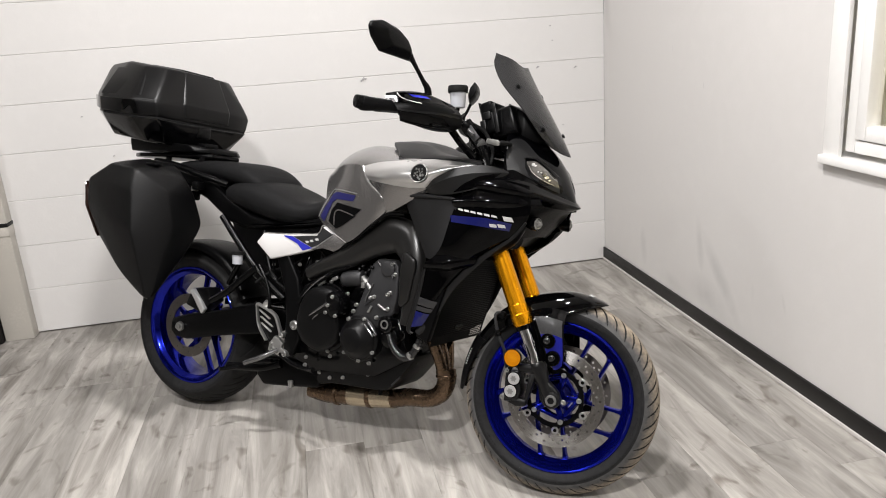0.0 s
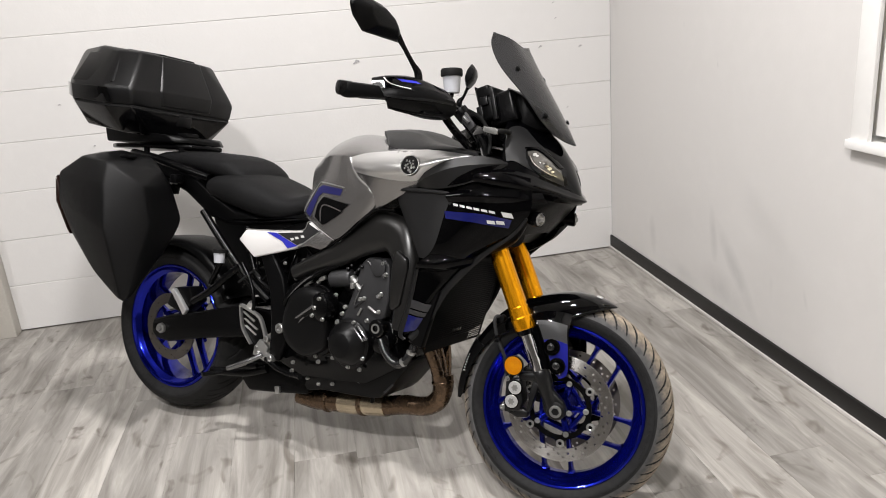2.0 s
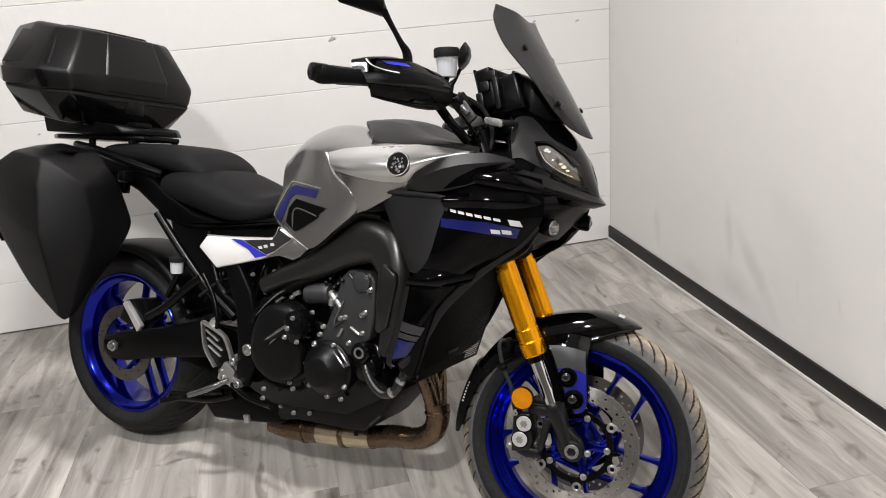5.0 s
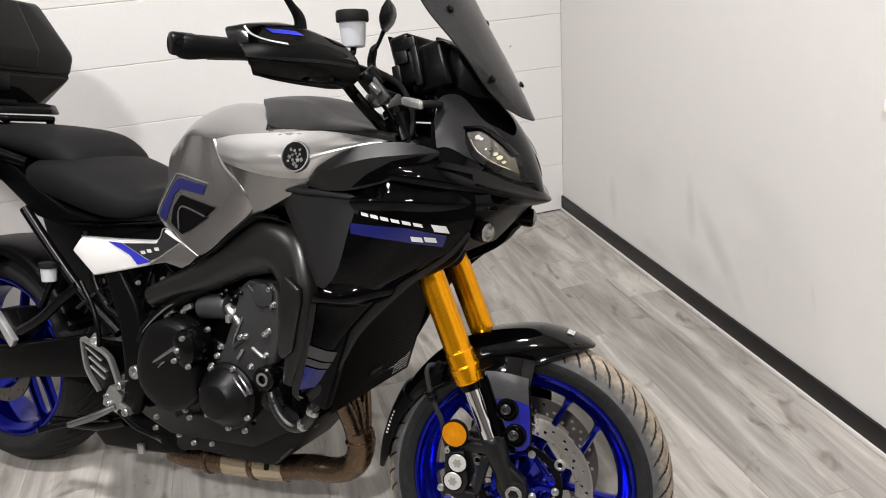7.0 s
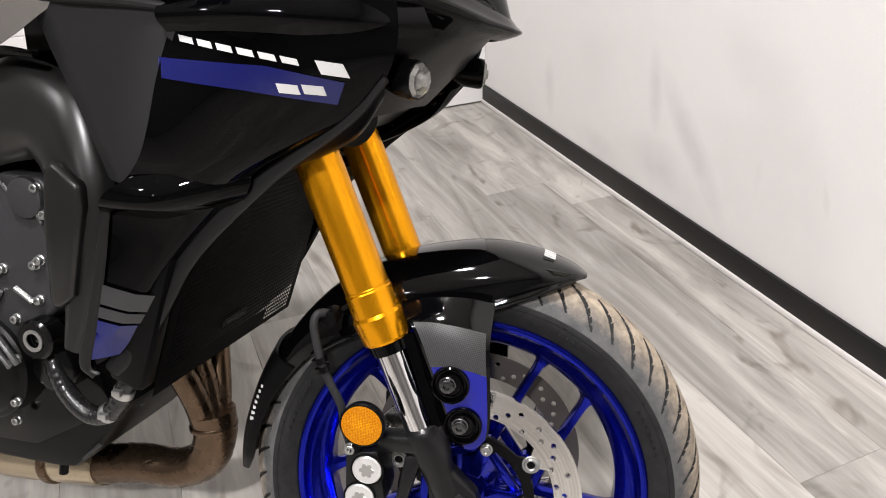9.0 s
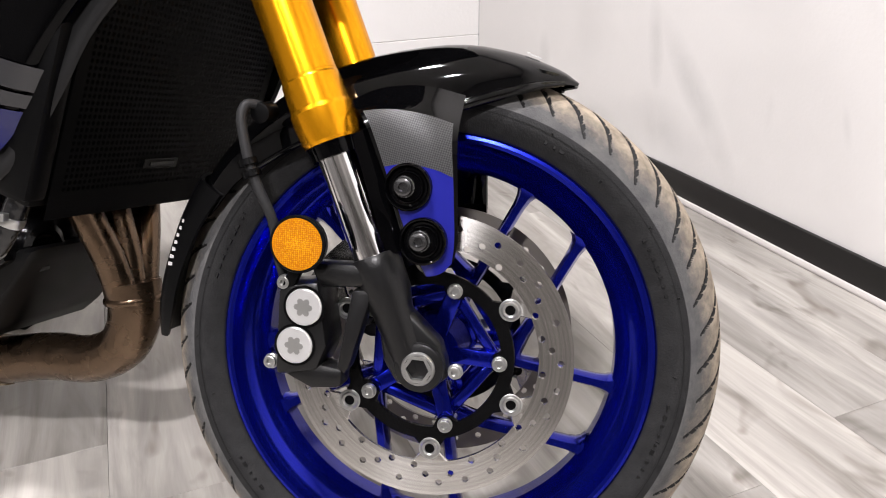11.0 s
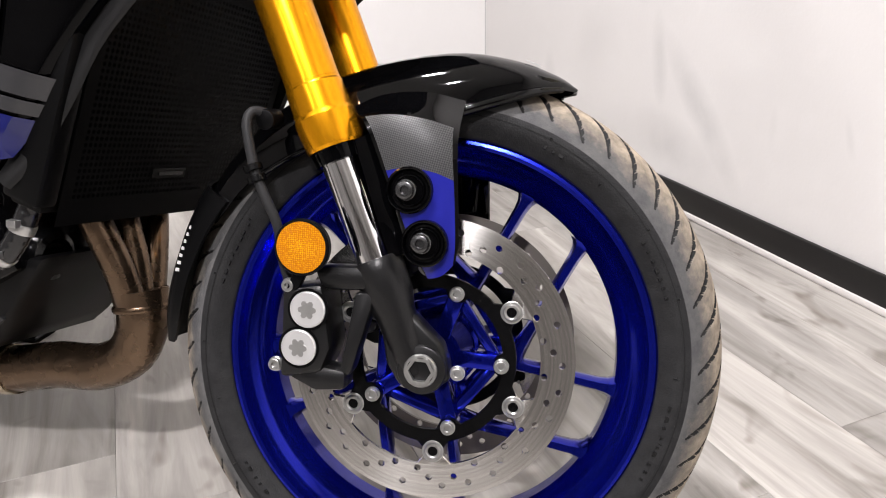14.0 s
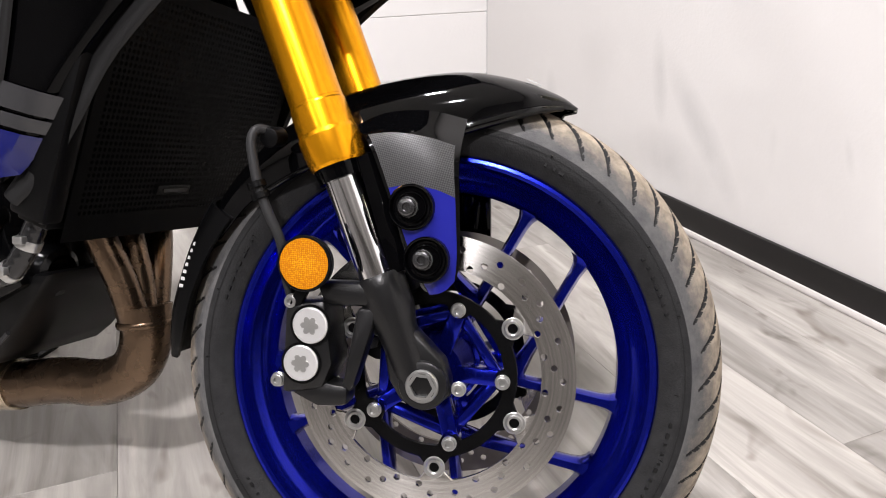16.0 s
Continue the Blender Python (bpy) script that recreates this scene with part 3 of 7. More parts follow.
def window():
    y0, y1, z0, z1 = -1.78, -3.15, 0.88, 2.05
    w = new("window_1")
    tagged(w, "white framed window with a deep white sill", "window", kind="structure")
    for c, s in (((-0.008, y0 - 0.035, (z0 + z1) / 2), (0.016, 0.07, z1 - z0)), ((-0.008, y1 + 0.035, (z0 + z1) / 2), (0.016, 0.07, z1 - z0)),
                 ((-0.008, (y0 + y1) / 2, z1 - 0.035), (0.016, y0 - y1 - 0.14, 0.07))):
        part("architrave", box(c, s, 0.003), TRIM, w)
    part("window_sill", box((0.04, (y0 + y1) / 2, z0 - 0.012), (0.136, y0 - y1 + 0.016, 0.028), 0.004), TRIM, w)
    f0, f1, g0, g1 = y0 - 0.075, y1 + 0.075, z0 + 0.02, z1 - 0.075
    for c, s in (((0.034, f0 - 0.02, (g0 + g1) / 2), (0.06, 0.04, g1 - g0)), ((0.034, f1 + 0.02, (g0 + g1) / 2), (0.06, 0.04, g1 - g0)),
                 ((0.034, (f0 + f1) / 2, g0 + 0.02), (0.06, f0 - f1 - 0.08, 0.04)), ((0.034, (f0 + f1) / 2, g1 - 0.02), (0.06, f0 - f1 - 0.08, 0.04))):
        part("window_frame", box(c, s, 0.004), TRIM, w)
    a0, a1, b0, b1 = f0 - 0.042, f1 + 0.042, g0 + 0.042, g1 - 0.042
    for c, s in (((0.024, a0 - 0.022, (b0 + b1) / 2), (0.055, 0.044, b1 - b0)), ((0.024, a1 + 0.022, (b0 + b1) / 2), (0.055, 0.044, b1 - b0)),
                 ((0.024, (a0 + a1) / 2, b0 + 0.022), (0.055, a0 - a1 - 0.088, 0.044)), ((0.024, (a0 + a1) / 2, b1 - 0.022), (0.055, a0 - a1 - 0.088, 0.044))):
        part("sash", box(c, s, 0.007), TRIM, w)
    pane = part("pane", box((0.030, (a0 + a1) / 2, (b0 + b1) / 2), (0.006, a0 - a1 - 0.086, b1 - b0 - 0.086)), WINDOW_GLASS, w)
    pane.visible_shadow = False
    part("blind", box((0.12, (a0 + a1) / 2, (b0 + b1) / 2 + 0.02), (0.01, a0 - a1 + 0.1, b1 - b0 + 0.1)), BEIGE, w, "beige board behind the pane")


window()


def column():
    """Cream steel door column in the far corner, with a bolted band."""
    c = part("column", join(box((-3.138, -0.035, CEIL / 2), (0.135, 0.07, CEIL), 0.004)), STEEL_PAINT, kind="structure", category="column",
             label="chipped cream steel door column beside the block wall")
    part("band", box((-3.138, -0.0375, 0.588), (0.14, 0.079, 0.018), 0.003), SKIRTING, c, "dark brown strap across the column")
    part("plate", box((-3.138, -0.037, 0.555), (0.139, 0.076, 0.044), 0.003), STEEL_PAINT, c)
    part("shutter_guide", box((-3.29, -0.05, CEIL / 2), (0.16, 0.1, CEIL), 0.004), SKIRTING, c, "dark shutter guide rail")


column()


def block_courses():
    """Each course of the painted block wall, with its bevelled joint above and below."""
    bm = box((0, 0, 0), (-X0 - 3.15 + 3.15, 0.03, COURSE - 0.0005), 0.0034, 3)
    me = None
    z, n = COURSE / 2 + 0.006, 0
    while z < CEIL:
        if me is None:
            ob = part("block_course", bm, WHITE_WALL, wall_north, sharp=8)
            me = ob.data
        else:
            ob = new("block_course", me)
            ob.parent = wall_north
        ob.location = (X0 / 2, 0.0148 + 0.0005 * math.sin(n * 2.3), z)
        z, n = z + COURSE, n + 1


block_courses()


def wall_marks():
    """Old plug holes and chips in the block wall."""
    for x, z, r in ((-1.30, 1.125, 0.012), (-0.165, 1.10, 0.007), (-0.30, 1.32, 0.004), (-0.29, 1.245, 0.004), (-0.375, 1.115, 0.007), (-2.78, 1.63, 0.014),
                    (-0.24, 0.80, 0.004), (-2.55, 0.86, 0.004), (-2.66, 1.06, 0.004)):
        hole = part("plug_hole", join(cyl((0, 0, 0), (0, -0.003, 0), r * 0.45, seg=10), box((r * 0.7, -0.001, r * 0.3), (r * 1.6, 0.003, r * 0.7), 0.0005, 1, (0, 25, 0)),
                                      box((-r * 0.6, -0.001, -r * 0.4), (r * 1.2, 0.002, r * 0.6), 0.0005, 1, (0, -35, 0))),
                    SCUFF, wall_north)
        hole.location = (x, -0.0015, z)


wall_marks()


def ceiling_lamp(x, y, k):
    """A compact square floodlight under the ceiling."""
    lamp = part("ceiling_lamp", join(box((0, 0, 0.02), (0.34, 0.26, 0.05), 0.01), box((0, 0, 0.055), (0.12, 0.05, 0.03), 0.004)), TRIM, category="ceiling lamp", group="ceiling lamps",
                label="white compact ceiling floodlight with a lit panel")
    part("diffuser", box((0, 0, -0.008), (0.30, 0.22, 0.008), 0.002, 1), TUBE_LIGHT, lamp, "lit white diffuser")
    lamp.location = (x, y, CEIL - 0.07)
    d = bpy.data.lights.new("lamp_light", "AREA")
    d.shape, d.size, d.size_y = "RECTANGLE", 0.28, 0.20
    d.energy, d.color = LAMP_POWER * k, (1, 0.98, 0.965)
    o = new("lamp_light", d)
    o.location = (x, y, CEIL - 0.10)
    return lamp


for lx, ly, lk in LAMPS:
    ceiling_lamp(lx, ly, lk)


def planks():
    """Vinyl planks along y, staggered, with fine open joints."""
    rng = random.Random(4)
    w, ln = 0.2, 1.24
    bm = box((0, 0, 0), (w - 0.0004, ln - 0.0004, 0.01), 0.0004, 1)
    me = None
    nx = int(-X0 / w) + 1
    for i in range(nx):
        x = -0.16 + 0.2 - w / 2 - i * w + (0.0 if i else 0)
        y = -rng.random() * ln + ln
        while y > Y0 - ln / 2:
            hi, lo = min(y + ln / 2, 0.03), max(y - ln / 2, Y0 - 0.03)
            if hi - lo > 0.02:
                if me is None:
                    ob = part("plank", bm, PLANK, floor)
                    me = ob.data
                else:
                    ob = new("plank", me)
                    ob.parent = floor
                ob.location = (x, (hi + lo) / 2, -0.005)
                ob.scale = (1, (hi - lo) / ln, 1)
            y -= ln


# ---- the motorcycle: x ahead, y to its left, z up, from the ground under the rear axle; it leans on its side stand ----
BIKE = pose(-2.161, -1.048, 0.000, -16.0, 0, -39.8)
bike = new("motorcycle")
bike.matrix_basis = BIKE
tagged(bike, "black and silver sport touring motorcycle with blue wheels and gold forks", "motorcycle")
RAKE = radians(23.4)
AX = Vector((1.49, 0, 0.2815))
HEAD = Vector((-math.sin(RAKE), 0, math.cos(RAKE)))
AXLE = Matrix.Translation((1.485, -0.0135, 0.280))
WHEEL = AXLE @ pose(0, 0, 0, -4.0, 0, 7.5) @ Matrix.Translation(-AX)
STEER = AXLE @ pose(0, 0, 0, -1.5, 0, 5.44) @ Matrix.Translation(-AX)


def tyre_mesh(prof, pairs, slant, seg=1300, deep=0.005, long_cut=(0.003, 0.046), short_cut=(0.014, 0.040)):
    """Tyre with slanted tread cuts, a long and a short one by turns; prof: (y, radius) from one bead to the other."""
    p = crom(np.array(prof, float), 9)
    bm = bmesh.new()
    rings, cut = [], set()
    for i in range(seg):
        a = i / seg
        ring = []
        for j, (y, r) in enumerate(p):
            u = (a + (0.0 if y > 0 else 0.25 / pairs) + slant * abs(y)) * pairs * 2
            lo, hi = long_cut if int(u) % 2 == 0 else short_cut
            k = (abs(y) - lo) / (hi - lo)
            if 0 < k < 1 and r > prof[0][1] + 0.03:
                bend = 0.22 * k * k
                off = abs((u - bend) % 1.0 - 0.5) / (0.068 * (1 - 0.75 * abs(2 * k - 1) ** 2))
                if off < 1.25:
                    r -= deep * min(1.0, (1.25 - off) / 0.5)
                    if off < 0.95:
                        cut.add((i, j))
            ring.append(bm.verts.new((r * math.cos(2 * math.pi * a), y, r * math.sin(2 * math.pi * a))))
        rings.append(ring)
    for i in range(seg):
        a, b = rings[i], rings[(i + 1) % seg]
        for j in range(len(a) - 1):
            f = bm.faces.new((a[j], a[j + 1], b[j + 1], b[j]))
            if {(i, j), (i, j + 1), ((i + 1) % seg, j), ((i + 1) % seg, j + 1)} & cut:
                f.material_index = 1
    return bm


def ring_with_holes(r0, r1, rows, cols, keep, hole, y0, y1):
    """A drilled disc: a flat ring of cells, some of them with a round hole, given thickness."""
    bm = bmesh.new()
    grid = {}

    def v(i, j):
        key = (i, j % (2 * cols))
        if key not in grid:
            r, a = r0 + (r1 - r0) * i / (2 * rows), math.pi * key[1] / cols
            grid[key] = bm.verts.new((r * math.cos(a), y0, r * math.sin(a)))
        return grid[key]

    for i in range(rows):
        for j in range(cols):
            rim = [v(2 * i + a, 2 * j + b) for a, b in ((0, 0), (0, 1), (0, 2), (1, 2), (2, 2), (2, 1), (2, 0), (1, 0))]
            if not keep(i, j):
                bm.faces.new(rim)
                continue
            r, a = r0 + (r1 - r0) * (i + 0.5) / rows, math.pi * (2 * j + 1) / cols
            c = Vector((r * math.cos(a), y0, r * math.sin(a)))
            ins = [bm.verts.new(c + (q.co - c).normalized() * hole) for q in rim]
            for k in range(8):
                bm.faces.new((rim[k], rim[(k + 1) % 8], ins[(k + 1) % 8], ins[k]))
    bmesh.ops.recalc_face_normals(bm, faces=bm.faces)
    ext = bmesh.ops.extrude_face_region(bm, geom=bm.faces[:])
    for q in (g for g in ext["geom"] if isinstance(g, bmesh.types.BMVert)):
        q.co.y = y1
    return bm


def spoke_mesh(ang, off, r0, r1, w, d, y=0.0):
    """One spoke along a chord: thin, rounded, wider where it meets the rim."""
    a = Vector((math.cos(ang), 0, math.sin(ang)))
    s = Vector((-math.sin(ang), 0, math.cos(ang)))
    bm = bmesh.new()
    rings = []
    for k, wd, dp in ((0, 1.5, 1.1), (0.2, 1.05, 1.0), (0.72, 0.95, 0.85), (0.88, 1.0, 0.88), (0.94, 1.2, 0.92), (0.975, 1.6, 0.98), (1.0, 2.3, 1.05)):
        c = a * (r0 + (r1 - r0) * k) + s * off
        rings.append([bm.verts.new(c + s * (w * wd * 0.5 * u) + Vector((0, y + d * dp * 0.5 * t, 0)))
                      for u, t in ((1, 0.45), (0.55, 1), (-0.55, 1), (-1, 0.45), (-1, -0.45), (-0.55, -1), (0.55, -1), (1, -0.45))])
    for p, q in zip(rings, rings[1:]):
        for i in range(8):
            bm.faces.new((p[i], p[(i + 1) % 8], q[(i + 1) % 8], q[i]))
    bm.faces.new(rings[0][::-1])
    bm.faces.new(rings[-1])
    return bm


def bolt_mesh(c, axis_end, r, h):
    c, e = Vector(c), Vector(axis_end)
    d = (e - c).normalized()
    return join(cyl(c, c + d * h * 0.5, r * 1.25, seg=16, bevel=h * 0.1, bsegs=1), turned([(0, r), (h * 0.5, r), (h * 0.55, r * 0.9), (h * 0.55, r * 0.5), (h * 0.2, r * 0.45)], c + d * h * 0.5, c + d * h * 1.5, seg=16))


def rim_profile(lip, half):
    """Closed rim section as (y, r): rounded flange, a step, a sloping inner face, then the well under the tyre."""
    side = [(half, lip), (half + 0.0018, lip - 0.002), (half + 0.0024, lip - 0.005), (half + 0.0014, lip - 0.0085), (half - 0.002, lip - 0.0105), (half - 0.006, lip - 0.0125),
            (half - 0.011, lip - 0.0165), (half - 0.016, lip - 0.0225), (half - 0.022, lip - 0.029), (0.012, lip - 0.037)]
    return [(-y, r) for y, r in side] + side[::-1] + [(half - 0.007, lip - 0.002), (half - 0.014, lip - 0.014), (0, lip - 0.026), (-half + 0.014, lip - 0.014), (-half + 0.007, lip - 0.002)]


def sidewall_marks(rng, half, r0, r1, seg=90):
    """Raised moulding on both sidewalls: two fine rings and unreadable bars."""
    out = []
    for sgn in (-1, 1):
        for r, y in ((r1, half[1]),):
            out.append(turned([(sgn * y - 0.0007, r - 0.0006), (sgn * y - 0.0007, r + 0.0006), (sgn * y + 0.0007, r + 0.0006), (sgn * y + 0.0007, r - 0.0006)], (0, 0, 0), (0, 1, 0), seg=seg, closed=True))
        for start, n in ((20, 7), (62, 3), (-25, 9), (150, 8), (215, 5)):
            for k in range(n):
                a = radians(start + 2.3 * k + rng.uniform(-0.3, 0.3))
                r, h = (r0 + r1) / 2, rng.uniform(0.006, 0.0085)
                out.append(moved(box((r, sgn * (half[0] + half[1]) / 2, 0), (h, 0.0016, rng.choice((0.0022, 0.005))), 0, 1, (0, 0, sgn * -16)), Matrix.Rotation(-a, 4, "Y")))
    return join(*out)


def wheel(name, centre, lip, half, tyre_prof, tyre_material, pairs, m, pair0, cuts, marks, spokes):
    rim = part(name, turned(rim_profile(lip, half), (0, 0, 0), (0, 1, 0), seg=160, closed=True), BLUE, bike,
               "glossy blue cast alloy wheel", m=m @ Matrix.Translation(centre), sharp=24)
    tyre = part("tyre", tyre_mesh(tyre_prof, pairs, 0.72, long_cut=cuts[0], short_cut=cuts[1]), tyre_material, rim, "black road tyre with dusty tread", sharp=50)
    tyre.data.materials.append(GROOVE)
    rng = random.Random(5)
    part("sidewall_moulding", sidewall_marks(rng, *marks), RUBBER, rim)
    nubs = []
    for k in range(44):
        a, (y, r) = 2 * math.pi * (k + rng.uniform(0, 0.4)) / 44, tyre_prof[4 if k % 3 else 3]
        sgn = 1 if k % 2 else -1
        c = Vector((r * math.cos(a), sgn * abs(y), r * math.sin(a)))
        d = Vector((math.cos(a) * 0.7, sgn * 0.7, math.sin(a) * 0.7))
        nubs.append(cyl(c - d * 0.001, c + d * 0.003, 0.0011, 0.0007, seg=5))
    part("moulding_nubs", join(*nubs), GROOVE, rim, kind="stuff")
    for k in range(5):
        ang = radians(pair0 - 72 * k)
        for off, r0 in spokes:
            part("spoke", spoke_mesh(ang, off, r0, math.sqrt((lip - 0.034) ** 2 - off**2), 0.0135, 0.03), BLUE, rim)
    part("hub", turned([(-0.05, 0.022), (-0.05, 0.028), (-0.03, 0.033), (-0.014, 0.038), (-0.012, 0.042), (0.012, 0.042), (0.014, 0.038), (0.03, 0.033), (0.05, 0.028), (0.05, 0.022)], (0, 0, 0), (0, 1, 0), seg=40), BLUE, rim, sharp=25)
    for k in range(5):
        ang = radians(72.4 - 72 * k)
        c, s = Vector((math.cos(ang), 0, math.sin(ang))), Vector((-math.sin(ang), 0, math.cos(ang)))
        for sgn in (-1, 1):
            arm = join(hull([tuple(c * r + s * u * w + Vector((0, sgn * y, 0))) for r, w, ys in ((0.022, 0.0085, (0.024, 0.054)), (0.05, 0.0066, (0.036, 0.058)), (0.078, 0.0080, (0.046, 0.061))) for u in (-1, 1) for y in ys], 0.0015, 2),
                       cyl(c * 0.0712 + Vector((0, sgn * 0.046, 0)), c * 0.0712 + Vector((0, sgn * 0.0622, 0)), 0.0100, seg=20, bevel=0.001, bsegs=1))
            part("hub_arm", arm, BLUE, rim, sharp=25)
            nxt = ang - radians(72)
            ends = [Vector((math.cos(q), 0, math.sin(q))) for q in (ang, nxt)]
            out = (ends[0] + ends[1]).normalized()
            chord = [ends[0] * 0.070 + (ends[1] - ends[0]) * 0.070 * k for k in (0.04, 0.96)]
            web = hull([tuple(p + out * u + Vector((0, sgn * t, 0))) for p in chord for u, t in ((-0.010, 0.042), (0.003, 0.044), (-0.008, 0.053), (0.0025, 0.054))], 0.0018, 2)
            part("hub_web", web, BLUE, rim, sharp=40)
    return rim


FT = [(-0.039, 0.212), (-0.0450, 0.2222), (-0.0495, 0.2258), (-0.0565, 0.239), (-0.0580, 0.248), (-0.0556, 0.2575), (-0.0475, 0.2680), (-0.033, 0.2815), (-0.016, 0.2897), (0, 0.292)]
FT = FT + [(-y, r) for y, r in FT[-2::-1]]
RT = [(-0.064, 0.214), (-0.0700, 0.2250), (-0.0745, 0.2288), (-0.0870, 0.245), (-0.0905, 0.254), (-0.0890, 0.263), (-0.076, 0.280), (-0.052, 0.296), (-0.026, 0.305), (0, 0.308)]
RT = RT + [(-y, r) for y, r in RT[-2::-1]]
front_wheel = wheel("front_wheel", AX, 0.2237, 0.047, FT, TYRE_F, 25, WHEEL, 64, ((0.003, 0.0535), (0.014, 0.050)), ((0.0545, 0.0578), 0.233, 0.2475), ((0.0015, 0.030), (-0.0725, 0.030)))
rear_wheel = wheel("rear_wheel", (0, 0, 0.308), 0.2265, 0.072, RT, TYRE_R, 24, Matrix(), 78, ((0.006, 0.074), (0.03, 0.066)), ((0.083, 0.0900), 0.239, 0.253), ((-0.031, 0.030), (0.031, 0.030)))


def brake_discs():
    order = (1, 2, 1, 0, 2, 0, 1, 2, 0, 2)
    for sgn in (-1, 1):
        y = sgn * 0.0655
        # far disc in dark steel: its shade is put into the colour
        part("brake_disc", ring_with_holes(0.1095, 0.1435, 4, 60, lambda i, j: order[(7 - j) % 10] == i, 0.0036, y - 0.0025, y + 0.0025), DISC if sgn < 0 else REAR_AND_SHADED_DISC, front_wheel,
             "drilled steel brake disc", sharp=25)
        part("disc_carrier", turned([(y - 0.003, 0.0725), (y - 0.003, 0.0850), (y - 0.0022, 0.0858), (y + 0.0022, 0.0858), (y + 0.003, 0.0850), (y + 0.003, 0.0725)], (0, 0, 0), (0, 1, 0), seg=72, closed=True),
             SATIN, front_wheel, "black disc carrier ring")

        def plate(a, prof, t):
            c = Vector((math.cos(a), 0, math.sin(a)))
            s = Vector((-c.z, 0, c.x))
            return hull([tuple(c * r + s * u * w + Vector((0, y + q, 0))) for r, w in prof for u in (-1, 1) for q in (-t, t)], 0.001, 1)

        for k in range(6):
            a = radians(35.4 + 60 * k)
            c = Vector((math.cos(a), 0, math.sin(a)))
            part("carrier_lug", plate(a, ((0.081, 0.019), (0.0885, 0.0105), (0.0945, 0.0080)), 0.0028), SATIN, front_wheel)
            part("disc_lug", plate(a, ((0.0965, 0.0075), (0.102, 0.0100), (0.1105, 0.0200)), 0.0024), DISC, front_wheel)
            p, o = c * 0.0945 + Vector((0, y, 0)), Vector((0, sgn, 0))
            part("float_button", turned([(0.003, 0.0050), (0.003, 0.0110), (0.0040, 0.0112), (0.0046, 0.0104), (0.0046, 0.0090), (0.0056, 0.0084), (0.0064, 0.0076), (0.0064, 0.0064), (0.0054, 0.0052)], p, p + o, seg=28, closed=True), BOLT, front_wheel, "pale steel float button", sharp=20)
            part("button_hole", cyl(p - o * 0.003, p + o * 0.0036, 0.0056, seg=16), SATIN, front_wheel)
        for k in range(5):
            a = radians(72.4 - 72 * k)
            part("carrier_lug", plate(a, ((0.064, 0.007), (0.071, 0.0095), (0.0765, 0.017)), 0.0028), SATIN, front_wheel)
            p = Vector((0.0712 * math.cos(a), y + sgn * 0.003, 0.0712 * math.sin(a)))
            part("disc_bolt", bolt_mesh(p, p + Vector((0, sgn, 0)), 0.0062, 0.008), BOLT, front_wheel)


brake_discs()


def fork_point(s, y=0.0, fwd=0.0):
    """A point up the fork from the axle, fwd ahead of the leg's line."""
    return AX + HEAD * s + Vector((math.cos(RAKE) * fwd, y, math.sin(RAKE) * fwd))


